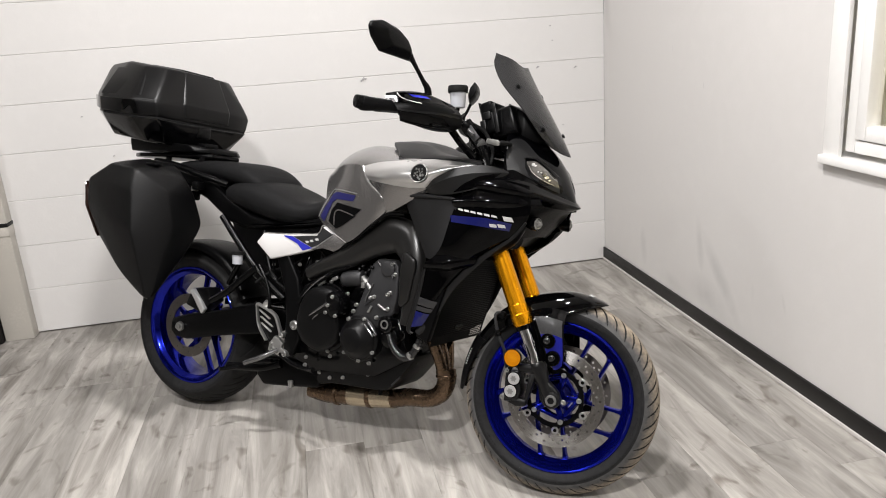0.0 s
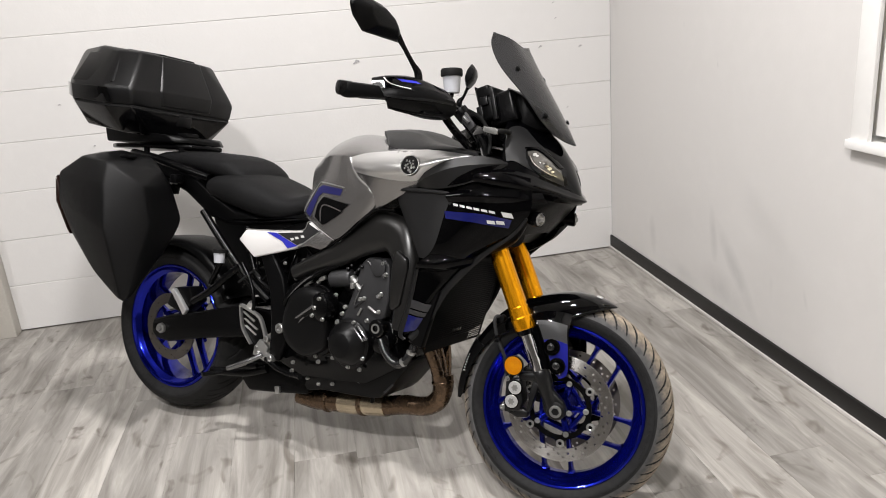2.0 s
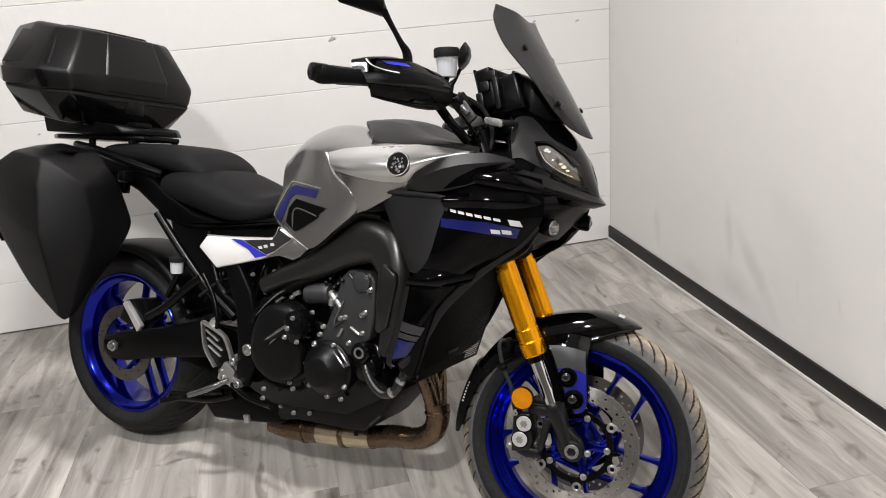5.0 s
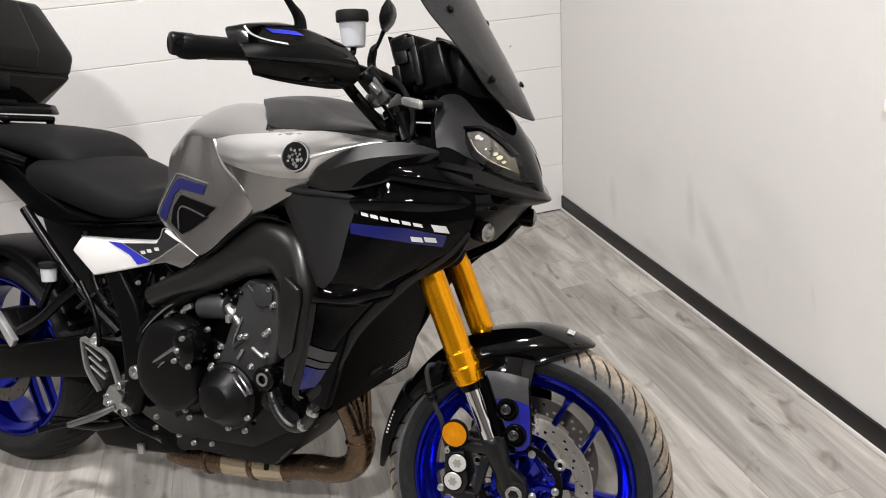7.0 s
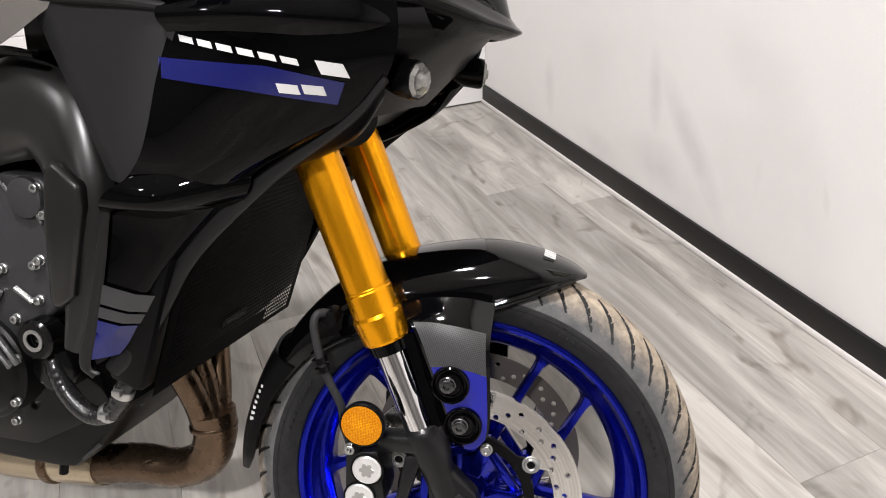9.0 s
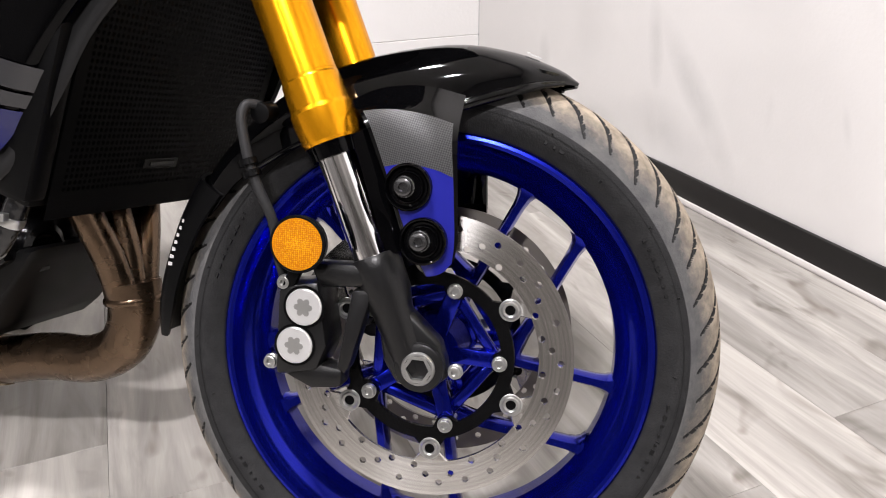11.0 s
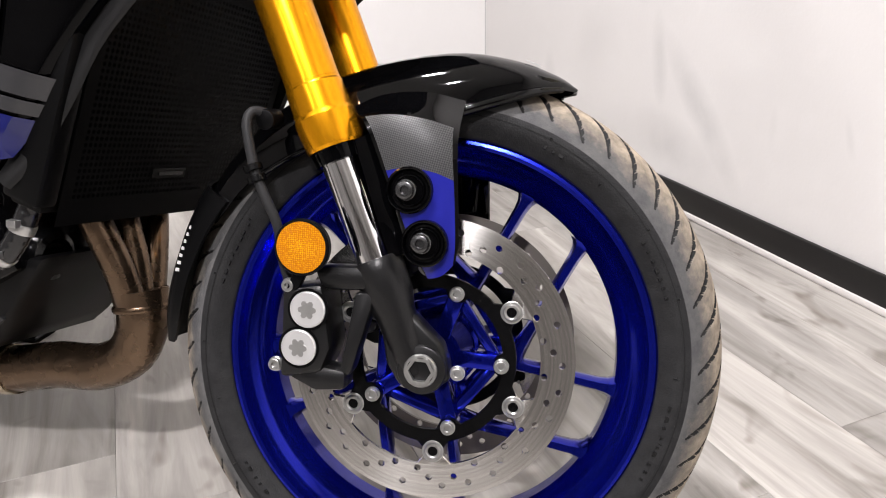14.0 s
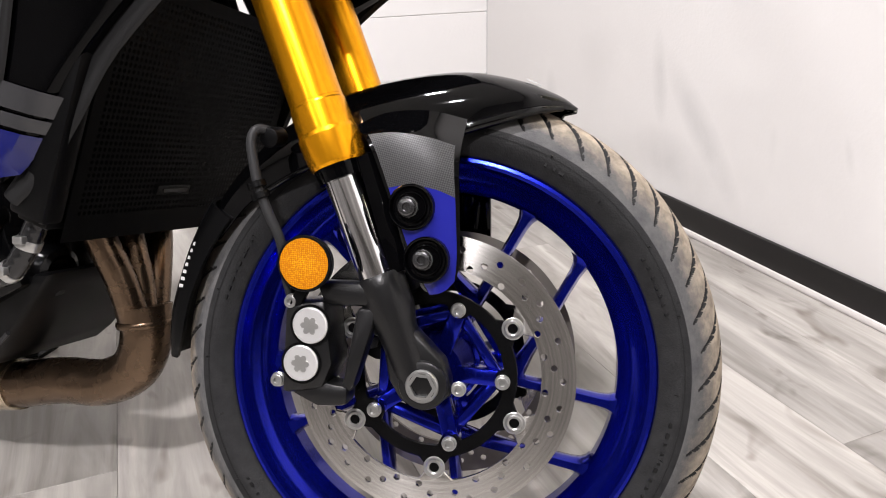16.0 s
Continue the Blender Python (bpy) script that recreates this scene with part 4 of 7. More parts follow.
def fork_legs():
    for sgn in (-1, 1):
        y = sgn * 0.115
        leg_y, lean = sgn * 0.0885, radians(24.0)
        p = lambda s, fwd=0.0, dy=0.0: AX + Vector((-0.0095 - math.sin(lean) * s + math.cos(lean) * fwd, leg_y + dy * sgn, math.cos(lean) * s + math.sin(lean) * fwd))  # noqa: E731
        leg = part("fork_leg", turned([(0.226, 0.022), (0.226, 0.0272), (0.229, 0.0284), (0.246, 0.0300), (0.258, 0.0304), (0.2595, 0.0298), (0.262, 0.0288), (0.288, 0.0282), (0.290, 0.0272), (0.292, 0.0272), (0.2925, 0.0268), (0.64, 0.0268), (0.645, 0.02)],
                                      p(0), p(1), seg=48), GOLD, bike, "gold anodised upside-down fork leg", m=STEER, sharp=9)
        part("dust_seal", turned([(0.212, 0.022), (0.212, 0.0245), (0.2255, 0.0255), (0.2255, 0.02)], p(0), p(1), seg=40), GLOSS, leg)
        part("inner_tube", cyl(p(0.09), p(0.23), 0.0195, seg=64), FORK_CHROME, leg, "chromed inner fork tube")
        foot = [turned([(0.112, 0.0), (0.112, 0.0236), (0.109, 0.0252), (0.100, 0.0256), (0.074, 0.0250), (0.056, 0.0205), (0.02, 0.0180), (-0.006, 0.016), (-0.006, 0)], p(0), p(1), seg=32),
                hull([tuple(p(q, f, d)) for q, f in ((0.060, 0.014), (0.060, -0.014), (0.012, -0.024), (-0.012, -0.020), (-0.030, 0.006), (-0.022, 0.032), (0.012, 0.036), (0.030, 0.026)) for d in (-0.014, 0.010)], 0.005, 3),
                cyl(AX + Vector((0, leg_y - sgn * 0.02, 0)), AX + Vector((0, leg_y + sgn * 0.0145, 0)), 0.0245, seg=36, bevel=0.003)]
        part("fork_foot", join(*foot), FOOT, leg, "black cast fork foot")
        e = AX + Vector((0, leg_y + sgn * 0.013, 0))
        o = Vector((0, sgn, 0))
        hexhole = [turned([(0, 0.0165), (0.004, 0.0165), (0.0055, 0.0155), (0.0055, 0.0135), (0.0, 0.0135)], e, e + o, seg=40, closed=True),
                   turned([(0.0064, 0.0148), (0.0064, 0.0112), (-0.012, 0.0105), (-0.012, 0.0148)], e, e + o, seg=6, closed=True)]
        part("axle_nut", join(*hexhole), BOLT, leg, "dark steel axle end with a hexagon", sharp=20)
        part("nut_hole", cyl(e - o * 0.010, e - o * 0.006, 0.0112, seg=20), RUBBER, leg)
        b = fork_point(-0.014, leg_y + sgn * 0.006, 0.032)
        part("pinch_bolt", bolt_mesh(b, b + o, 0.006, 0.008), BOLT, leg)
        # flat black guard ahead of the chromed tube
        gp = crom([tuple(p(s, f, d)) for s, f, d in ((0.108, 0.027, 0.002), (0.14, 0.028, 0.002), (0.18, 0.030, 0.001), (0.226, 0.033, 0.0))], 4)
        rows = []
        for q in gp:
            rows.append([tuple(q + np.array((math.cos(RAKE) * df, sgn * dy, math.sin(RAKE) * df))) for df, dy in ((-0.010, 0.010), (0.004, 0.006), (0.014, -0.008), (0.016, -0.026))])
        part("tube_guard", net(rows, 3, 1, 0.003), GLOSS, leg, "gloss black plastic tube guard")
        # radial caliper behind the leg
        back = lambda s, f, dy: tuple(fork_point(s, y + sgn * dy, f))  # noqa: E731
        cal = part("brake_caliper", join(
            hull([back(s, f, d) for s, f in ((0.118, -0.100), (0.110, -0.060), (0.048, -0.074), (0.028, -0.092), (0.036, -0.135), (0.078, -0.118)) for d in (-0.05, 0.004)], 0.006, 2),
            hull([back(s, f, d) for s, f in ((0.130, -0.066), (0.104, -0.066), (0.086, -0.012), (0.108, -0.006)) for d in (-0.03, -0.004)], 0.006, 2),
            hull([back(s, f, d) for s, f in ((0.036, -0.13), (0.012, -0.106), (0.004, -0.076), (0.022, -0.068), (0.04, -0.10)) for d in (-0.03, 0.0)], 0.006, 2),
            hull([back(s, f, d) for s, f in ((0.008, -0.086), (0.02, -0.064), (0.085, -0.014), (0.092, -0.034)) for d in (-0.026, -0.004)], 0.004, 2)),
            FOOT, bike, "black radial brake caliper", m=STEER)
        for s, f in ((0.091, -0.081), (0.059, -0.103)):
            c = fork_point(s, y + sgn * 0.002, f)
            part("piston_cap", turned([(0, 0.0), (0, 0.0178), (0.005, 0.0178), (0.0062, 0.0168), (0.0062, 0)], c, c + o, seg=48), PISTON, cal, "bright round piston cap", sharp=25)
            part("cap_groove", turned([(0.0, 0.0182), (0.003, 0.0205), (0.004, 0.0205), (0.004, 0.0182)], c, c + o, seg=40, closed=True), SATIN, cal)
            star = [(q[0], q[1]) for i in range(24) for q in (ngon(24, (0.0094, 0.0086, 0.0062, 0.0086)[i % 4])[i],)]
            part("star_recess", moved(prism(star, 0, sgn * 0.0006, rounded=0), Matrix.Translation(c + o * 0.0060)), ALU, cal)
        for s, f in ((0.119, -0.094), (0.05, -0.135)):
            c = fork_point(s, y + sgn * -0.004, f)
            part("caliper_bolt", bolt_mesh(c, c + o, 0.006, 0.008), BOLT, cal)
        r = fork_point(0.149, y + sgn * 0.006, -0.063)
        ref = part("reflector", turned([(0.0, 0.0), (0.0, 0.026), (0.007, 0.0262), (0.0085, 0.0245), (0.009, 0.0)], r, r + o, seg=40), AMBER, bike, "round amber reflector", m=STEER)
        part("reflector_rim", turned([(-0.003, 0.0262), (0.0065, 0.0275), (0.0085, 0.0262)], r, r + o, seg=40), MATT, ref)
        part("reflector_bracket", hull([tuple(fork_point(s, y + sgn * d, f)) for s, f in ((0.14, -0.075), (0.14, -0.055), (0.112, -0.085), (0.112, -0.10)) for d in (-0.004, 0.003)], 0.001, 1), MATT, ref)


fork_legs()


def mudguard():
    def arc(a, r, y):
        return (AX.x + r * math.cos(radians(a)), y, AX.z + r * math.sin(radians(a)))

    top = [[arc(a, e, -w), arc(a, e + (t - e) * 0.55, -w * 0.97), arc(a, e + (t - e) * 0.9, -w * 0.62), arc(a, t, 0), arc(a, e + (t - e) * 0.9, w * 0.62), arc(a, e + (t - e) * 0.55, w * 0.97), arc(a, e, w)]
           for a, e, w, t in ((66.5, 0.305, 0.012, 0.309), (71, 0.292, 0.042, 0.312), (80, 0.264, 0.062, 0.314), (92, 0.240, 0.072, 0.313), (110, 0.236, 0.075, 0.309),
                              (126, 0.246, 0.073, 0.308), (141, 0.260, 0.07, 0.303), (154, 0.268, 0.063, 0.300))]
    g = part("front_mudguard", net(top, 4, 4, 0.0035), LACQUER, bike, "gloss black front mudguard", m=WHEEL)
    ext = [[arc(a, e, -w), arc(a, e + (t - e) * 0.7, -w * 0.9), arc(a, t, -w * 0.35), arc(a, t, w * 0.35), arc(a, e + (t - e) * 0.7, w * 0.9), arc(a, e, w)]
           for a, e, w, t in ((148, 0.266, 0.067, 0.3035), (153, 0.268, 0.0655, 0.3020), (160, 0.271, 0.063, 0.3005), (170, 0.276, 0.058, 0.3005), (178, 0.281, 0.051, 0.302), (183.5, 0.294, 0.034, 0.305))]
    e = part("mudguard_extension", net(ext, 4, 4, 0.004), MATT, g, "black extension at the mudguard's tail")
    for k in range(7):
        a = 157.5 + 1.6 * k
        c = Vector(arc(a, 0.2890, -0.0610 + 0.0004 * k))
        part("lettering_bar", box(tuple(c), (0.0036, 0.0075, 0.0070), 0.0003, 1, (0, 80 - a, 25)), LETTER, g, "white lettering bar")
    for sgn in (-1, 1):
        part("guard_lip", tube([arc(a, e, sgn * w) for a, e, w in ((69, 0.299, 0.030), (73, 0.286, 0.048), (80, 0.264, 0.0635), (86, 0.250, 0.070), (92, 0.240, 0.0735), (101, 0.236, 0.076), (110, 0.236, 0.0765), (126, 0.246, 0.0745), (141, 0.260, 0.0715))], [0.003, 0.0045, 0.0055, 0.0055, 0.005, 0.004, 0.003, 0.003, 0.003], 12), LACQUER, g)
    for k in range(4):
        y0 = -0.0300 + 0.0066 * k
        mark = net([[arc(77.4, 0.3150 + (y0 + 0.03) * 0.12, y0), arc(77.4, 0.3155 + (y0 + 0.03) * 0.12, y0 + 0.0036)], [arc(74.8, 0.3140 + (y0 + 0.03) * 0.12, y0 + 0.0026), arc(74.8, 0.3145 + (y0 + 0.03) * 0.12, y0 + 0.0062)]], 3, 3, 0.0008)
        part("lettering_bar", mark, LETTER, g, "small white lettering bar near the tip")
    stay_frame = WHEEL.inverted() @ STEER
    for sgn in (-1, 1):
        rows = [[tuple(fork_point(q, sgn * (0.115 + dy), f)) for q, f, dy in r] for r in (
            ((0.262, 0.012, -0.035), (0.262, 0.05, -0.03), (0.250, 0.090, -0.032), (0.230, 0.122, -0.042)),
            ((0.238, 0.030, -0.006), (0.228, 0.058, -0.002), (0.212, 0.085, -0.003), (0.194, 0.107, -0.012)),
            ((0.175, 0.032, -0.004), (0.172, 0.053, 0.0), (0.161, 0.075, -0.002), (0.146, 0.091, -0.009)),
            ((0.120, 0.032, -0.006), (0.118, 0.047, -0.002), (0.112, 0.062, -0.004), (0.106, 0.077, -0.010)),
            ((0.083, 0.037, -0.008), (0.081, 0.046, -0.006), (0.082, 0.056, -0.007), (0.088, 0.067, -0.010)))]
        part("side_plate", net(rows, 5, 5, 0.003), LACQUER, g, "gloss black mudguard stay", m=stay_frame)
        def skin(r0, r1, name, material, lab):
            a = np.array(rows, float)
            a = np.array([crom(r, 6) for r in a])
            a = np.array([crom(a[:, j], 8) for j in range(a.shape[1])]).transpose(1, 0, 2)
            a = a[r0:r1, 1:-1] + np.array((0, sgn * 0.0022, 0))
            bm = bmesh.new()
            vs = [[bm.verts.new(q) for q in row] for row in a]
            for i in range(len(vs) - 1):
                for j in range(len(vs[0]) - 1):
                    bm.faces.new((vs[i][j], vs[i][j + 1], vs[i + 1][j + 1], vs[i + 1][j]))
            bmesh.ops.solidify(bm, geom=bm.faces[:], thickness=0.0006)
            part(name, bm, material, g, lab, m=stay_frame)
        skin(6, 15, "weave_decal", CARBON, "grey carbon-weave decal")
        skin(14, 33, "blue_decal", BLUE_DECAL, "bright blue decal")
        for q, f in ((0.167, 0.049), (0.116, 0.046)):
            c = fork_point(q, sgn * 0.1145, f)
            o = Vector((0, sgn, 0))
            part("bolt_recess", turned([(-0.004, 0.0), (-0.004, 0.0222), (0.0026, 0.0218), (0.0036, 0.0208), (0.0030, 0.0196), (-0.0004, 0.0176), (-0.0008, 0.0152), (0.0016, 0.0146), (0.0018, 0.0134), (0.0002, 0.0124), (0.0002, 0)], c + Vector((0.003, 0, 0)) + o * 0.0045, c + Vector((0.003, 0, 0)) + o * 1.0045, seg=40), GLOSS, g, m=stay_frame)
            part("stay_bolt", bolt_mesh(c + o * 0.004, c + o * 1.004, 0.0080, 0.008), CAST_BOLT, g, "dark stay bolt", m=stay_frame)


mudguard()

# brake hose looping from the fairing to the caliper
hose = part("brake_hose", tube([tuple(fork_point(q, y, f)) for q, f, y in ((0.274, -0.058, -0.096), (0.283, -0.062, -0.106), (0.287, -0.070, -0.114), (0.278, -0.077, -0.119), (0.258, -0.081, -0.121), (0.233, -0.084, -0.122),
                                                                        (0.207, -0.083, -0.123), (0.176, -0.082, -0.12), (0.145, -0.092, -0.112), (0.11, -0.10, -0.10))], 0.0050, 14), DUCT_GREY,
            bike, "black rubber brake hose", m=STEER)
part("hose_mount", cyl(tuple(fork_point(0.278, -0.088, -0.060)), tuple(fork_point(0.276, -0.112, -0.062)), 0.010, seg=16, bevel=0.002), MATT, hose, m=Matrix())
for q0 in (0.239, 0.228):
    part("hose_clip", tube([tuple(fork_point(q, -0.122, -0.085)) for q in (q0, q0 - 0.006)], 0.0092, 14), SATIN, hose)


# ---- bodywork ----
from mathutils.bvhtree import BVHTree  # noqa: E402


def both(name, make, material, label="", parent=None):
    """A part on the right side and its mirror image on the left. Returns the right one."""
    right = part(name, make(), material, parent or bike, label)
    part(name, mirrored(make()), material, parent or bike, label)
    return right


def skin_on(host, outline, lift=0.0015, thick=0.0012, cuts=3, rounded=0, way=(0, 1, 0)):
    """A thin panel or sticker of that (x, z) outline, laid onto the right side of the host's surface."""
    me = host.data
    tree = BVHTree.FromPolygons([v.co for v in me.vertices], [p.vertices for p in me.polygons])
    if rounded:
        o = crom(np.array(outline + outline[:3], float), rounded)[rounded : rounded * (len(outline) + 1)]
        outline = [tuple(q) for q in o]
    bm = bmesh.new()
    bm.faces.new([bm.verts.new((x, -1.0, z)) for x, z in outline])
    bmesh.ops.triangulate(bm, faces=bm.faces[:])
    for _ in range(cuts):
        bmesh.ops.subdivide_edges(bm, edges=[e for e in bm.edges if e.calc_length() > 0.02], cuts=1, use_grid_fill=True)
        bmesh.ops.triangulate(bm, faces=bm.faces[:])
    d = Vector(way).normalized()
    for v in bm.verts:
        o = v.co - d * ((v.co.y + 0.6) / d.y if d.y else 0)
        hit = tree.ray_cast(o, d)
        if hit[0] is None:
            near = tree.find_nearest(Vector((v.co.x, -0.2, v.co.z)))
            v.co = Vector((v.co.x, near[0].y, v.co.z)) - d * lift
        else:
            v.co = hit[0] - d * lift
    bmesh.ops.recalc_face_normals(bm, faces=bm.faces)
    if sum(f.normal.y for f in bm.faces) > 0:
        bmesh.ops.reverse_faces(bm, faces=bm.faces)
    flat = bm.faces[:]
    ext = bmesh.ops.extrude_face_region(bm, geom=flat)
    for v in (g for g in ext["geom"] if isinstance(g, bmesh.types.BMVert)):
        v.co -= d * thick
    return bm


def ribbon(path, widths, ys, bulge, nu=3, nv=4, thick=0.01):
    """A curved band in side view: middle line (x, z), its width, its distance from the middle plane, and its crown."""
    p = np.array(path, float)
    t = np.gradient(p, axis=0)
    t /= np.linalg.norm(t, axis=1)[:, None]
    n = np.stack([-t[:, 1], t[:, 0]], 1)
    rows = []
    for c, q, w, y in zip(p, n, widths, ys):
        rows.append([(c[0] + q[0] * w * u / 2, -(y + bulge * (1 - u**4)), c[1] + q[1] * w * u / 2) for u in (-1, -0.8, -0.4, 0, 0.4, 0.8, 1)])
    return net(rows, nu, nv, thick)


def patch(host, top, low, lifts, thick=0.004, nu=4, nv=4):
    """A smooth panel between two edge lines of (x, z), laid on the right side of the host and raised by lifts from the top edge to the low one."""
    me = host.data
    tree = BVHTree.FromPolygons([v.co for v in me.vertices], [p.vertices for p in me.polygons])
    rows = []
    for i, lift in enumerate(lifts):
        k = i / (len(lifts) - 1)
        row = []
        for (x0, z0), (x1, z1) in zip(top, low):
            x, z = x0 + (x1 - x0) * k, z0 + (z1 - z0) * k
            hit = tree.ray_cast(Vector((x, -0.6, z)), Vector((0, 1, 0)))[0]
            y = hit.y if hit is not None else tree.find_nearest(Vector((x, -0.2, z)))[0].y
            row.append((x, y - lift, z))
        rows.append(row)
    return net(rows, nu, nv, thick)


def strip(points, w, smooth=4):
    """The outline of a thin line of that width."""
    p = crom(np.array(points, float), smooth)
    t = np.gradient(p, axis=0)
    t /= np.linalg.norm(t, axis=1)[:, None]
    n = np.stack([-t[:, 1], t[:, 0]], 1) * w / 2
    return [tuple(q) for q in p + n] + [tuple(q) for q in (p - n)[::-1]]


def fuel_tank():
    half = [[(0.62, 0.0, 0.925), (0.63, -0.05, 0.92), (0.645, -0.10, 0.90), (0.665, -0.135, 0.84), (0.672, -0.14, 0.76)],
            [(0.695, 0.0, 0.985), (0.705, -0.07, 0.978), (0.735, -0.14, 0.943), (0.745, -0.166, 0.86), (0.72, -0.162, 0.75)],
            [(0.80, 0.0, 1.013), (0.815, -0.09, 1.006), (0.85, -0.178, 0.955), (0.875, -0.198, 0.88), (0.85, -0.176, 0.755)],
            [(0.92, 0.0, 1.000), (0.93, -0.1, 0.994), (0.955, -0.20, 0.960), (0.985, -0.25, 0.905), (0.975, -0.205, 0.80)],
            [(1.06, 0.0, 0.968), (1.07, -0.1, 0.968), (1.095, -0.205, 0.960), (1.115, -0.258, 0.915), (1.115, -0.232, 0.862)],
            [(1.21, 0.0, 0.942), (1.22, -0.1, 0.945), (1.245, -0.19, 0.945), (1.262, -0.215, 0.925), (1.25, -0.205, 0.885)]]
    full = [r[::-1] + [(x, -y, z) for x, y, z in r[1:]] for r in half]
    tank = part("fuel_tank", net(full, 6, 6, 0.006), SILVER, bike, "metallic silver fuel tank", sharp=50)
    part("side_wing", patch(tank, [(0.846, 0.936), (0.91, 0.947), (0.98, 0.952), (1.06, 0.958), (1.13, 0.962), (1.19, 0.959), (1.25, 0.950)],
                                   [(0.877, 0.892), (0.95, 0.882), (1.03, 0.873), (1.105, 0.874), (1.137, 0.899), (1.18, 0.924), (1.235, 0.942)], (0.001, 0.005, 0.009, 0.010, 0.003), 0.003),
                PALE_SILVER, tank, "bright silver tank wing", sharp=60)
    tops = ((1.106, -0.243, 0.868), (1.136, -0.254, 0.896), (1.188, -0.247, 0.928), (1.233, -0.231, 0.941), (1.277, -0.212, 0.947), (1.318, -0.193, 0.941), (1.340, -0.176, 0.933))
    mids = ((1.108, -0.250, 0.864), (1.145, -0.266, 0.882), (1.196, -0.264, 0.904), (1.244, -0.250, 0.918), (1.288, -0.230, 0.924), (1.322, -0.207, 0.928), (1.342, -0.180, 0.930))
    lows = ((1.112, -0.243, 0.858), (1.160, -0.252, 0.855), (1.210, -0.250, 0.860), (1.260, -0.238, 0.874), (1.300, -0.217, 0.893), (1.325, -0.199, 0.912), (1.342, -0.178, 0.927))
    dark = both("dark_wing", lambda: net([tops, mids, lows], 5, 1, 0.004), SATIN_WING, "satin black tank wing")
    part("wing_inlet", skin_on(dark, [(1.205, 0.8635), (1.235, 0.889), (1.276, 0.913), (1.330, 0.927), (1.30, 0.899), (1.255, 0.876)], 0.0012, 0.0008, 3), GLOSS, dark, "gloss black inlet in the wing")
    c, o = Vector((1.098, -0.2700, 0.914)), Vector((0.05, -0.97, 0.20)).normalized()
    badge = part("badge", turned([(-0.006, 0.0285), (0.003, 0.0285), (0.0040, 0.0276), (0.0040, 0.0262), (0.0015, 0.0252), (-0.006, 0.0252)], c, c + o, seg=48, closed=True), BOLT, bike, "round chromed badge")
    part("badge_face", cyl(c - o * 0.004, c + o * 0.0012, 0.0254, seg=40), MATT, badge, "dark badge face")
    m = Matrix.Translation(c + o * 0.0012) @ o.to_track_quat("Z", "Y").to_matrix().to_4x4()
    rng = random.Random(31)
    for k in range(14):
        a, r = radians(25.7 * k + 8 * rng.random()), 0.0045 + 0.0145 * ((k * 5) % 14) / 14
        u, v, q = r * math.cos(a), r * math.sin(a), 0.0028 + 0.0022 * rng.random()
        facet = hull([(u + q * math.cos(a + b), v + q * math.sin(a + b), 0.0) for b in (0.2, 1.9, 3.6, 5.2)] + [(u + 0.0008 * rng.uniform(-1, 1), v + 0.0008 * rng.uniform(-1, 1), 0.0012 + 0.001 * rng.random())])
        part("badge_facet", moved(facet, m), BOLT, badge)
    cover = both("tank_side_cover", lambda: net([
        [(0.712, -0.140, 0.930), (0.700, -0.152, 0.870), (0.672, -0.155, 0.812), (0.654, -0.157, 0.770), (0.676, -0.160, 0.742)],
        [(0.755, -0.167, 0.938), (0.745, -0.174, 0.870), (0.728, -0.175, 0.810), (0.712, -0.174, 0.760), (0.725, -0.172, 0.714)],
        [(0.800, -0.184, 0.940), (0.800, -0.191, 0.870), (0.795, -0.191, 0.810), (0.787, -0.187, 0.755), (0.786, -0.182, 0.689)],
        [(0.828, -0.189, 0.938), (0.843, -0.199, 0.875), (0.858, -0.202, 0.820), (0.853, -0.198, 0.770), (0.841, -0.188, 0.714)],
        [(0.842, -0.190, 0.936), (0.878, -0.207, 0.887), (0.928, -0.220, 0.847), (0.937, -0.213, 0.808), (0.925, -0.202, 0.774)],
        [(0.850, -0.184, 0.933), (0.889, -0.198, 0.882), (0.944, -0.210, 0.839), (0.955, -0.202, 0.806), (0.950, -0.190, 0.786)]], 5, 5, 0.004), SILVER, "metallic silver tank side cover")
    part("knee_stripe", skin_on(cover, [(0.666, 0.766), (0.680, 0.792), (0.718, 0.842), (0.74, 0.850), (0.828, 0.840), (0.818, 0.821), (0.740, 0.827), (0.720, 0.814), (0.698, 0.768), (0.686, 0.750)], 0.001, 0.0008, 3), NAVY_DECAL, cover, "dark blue knee pad stripe")
    part("knee_pad", skin_on(cover, [(0.712, 0.752), (0.722, 0.790), (0.747, 0.815), (0.855, 0.797), (0.823, 0.785), (0.829, 0.773), (0.763, 0.737), (0.745, 0.730)], 0.002, 0.0015, 3), MATT, cover, "black rubber knee pad")
    part("knee_pad_line", skin_on(cover, strip([(0.738, 0.740), (0.738, 0.775), (0.753, 0.791), (0.79, 0.785), (0.824, 0.776)], 0.004), 0.004, 0.001, 1), SILVER, cover)
    part("knee_border", skin_on(cover, strip([(0.657, 0.765), (0.675, 0.797), (0.714, 0.850), (0.74, 0.858), (0.835, 0.846)], 0.003), 0.0015, 0.001, 1), PALE_SILVER, cover)
    lid = []
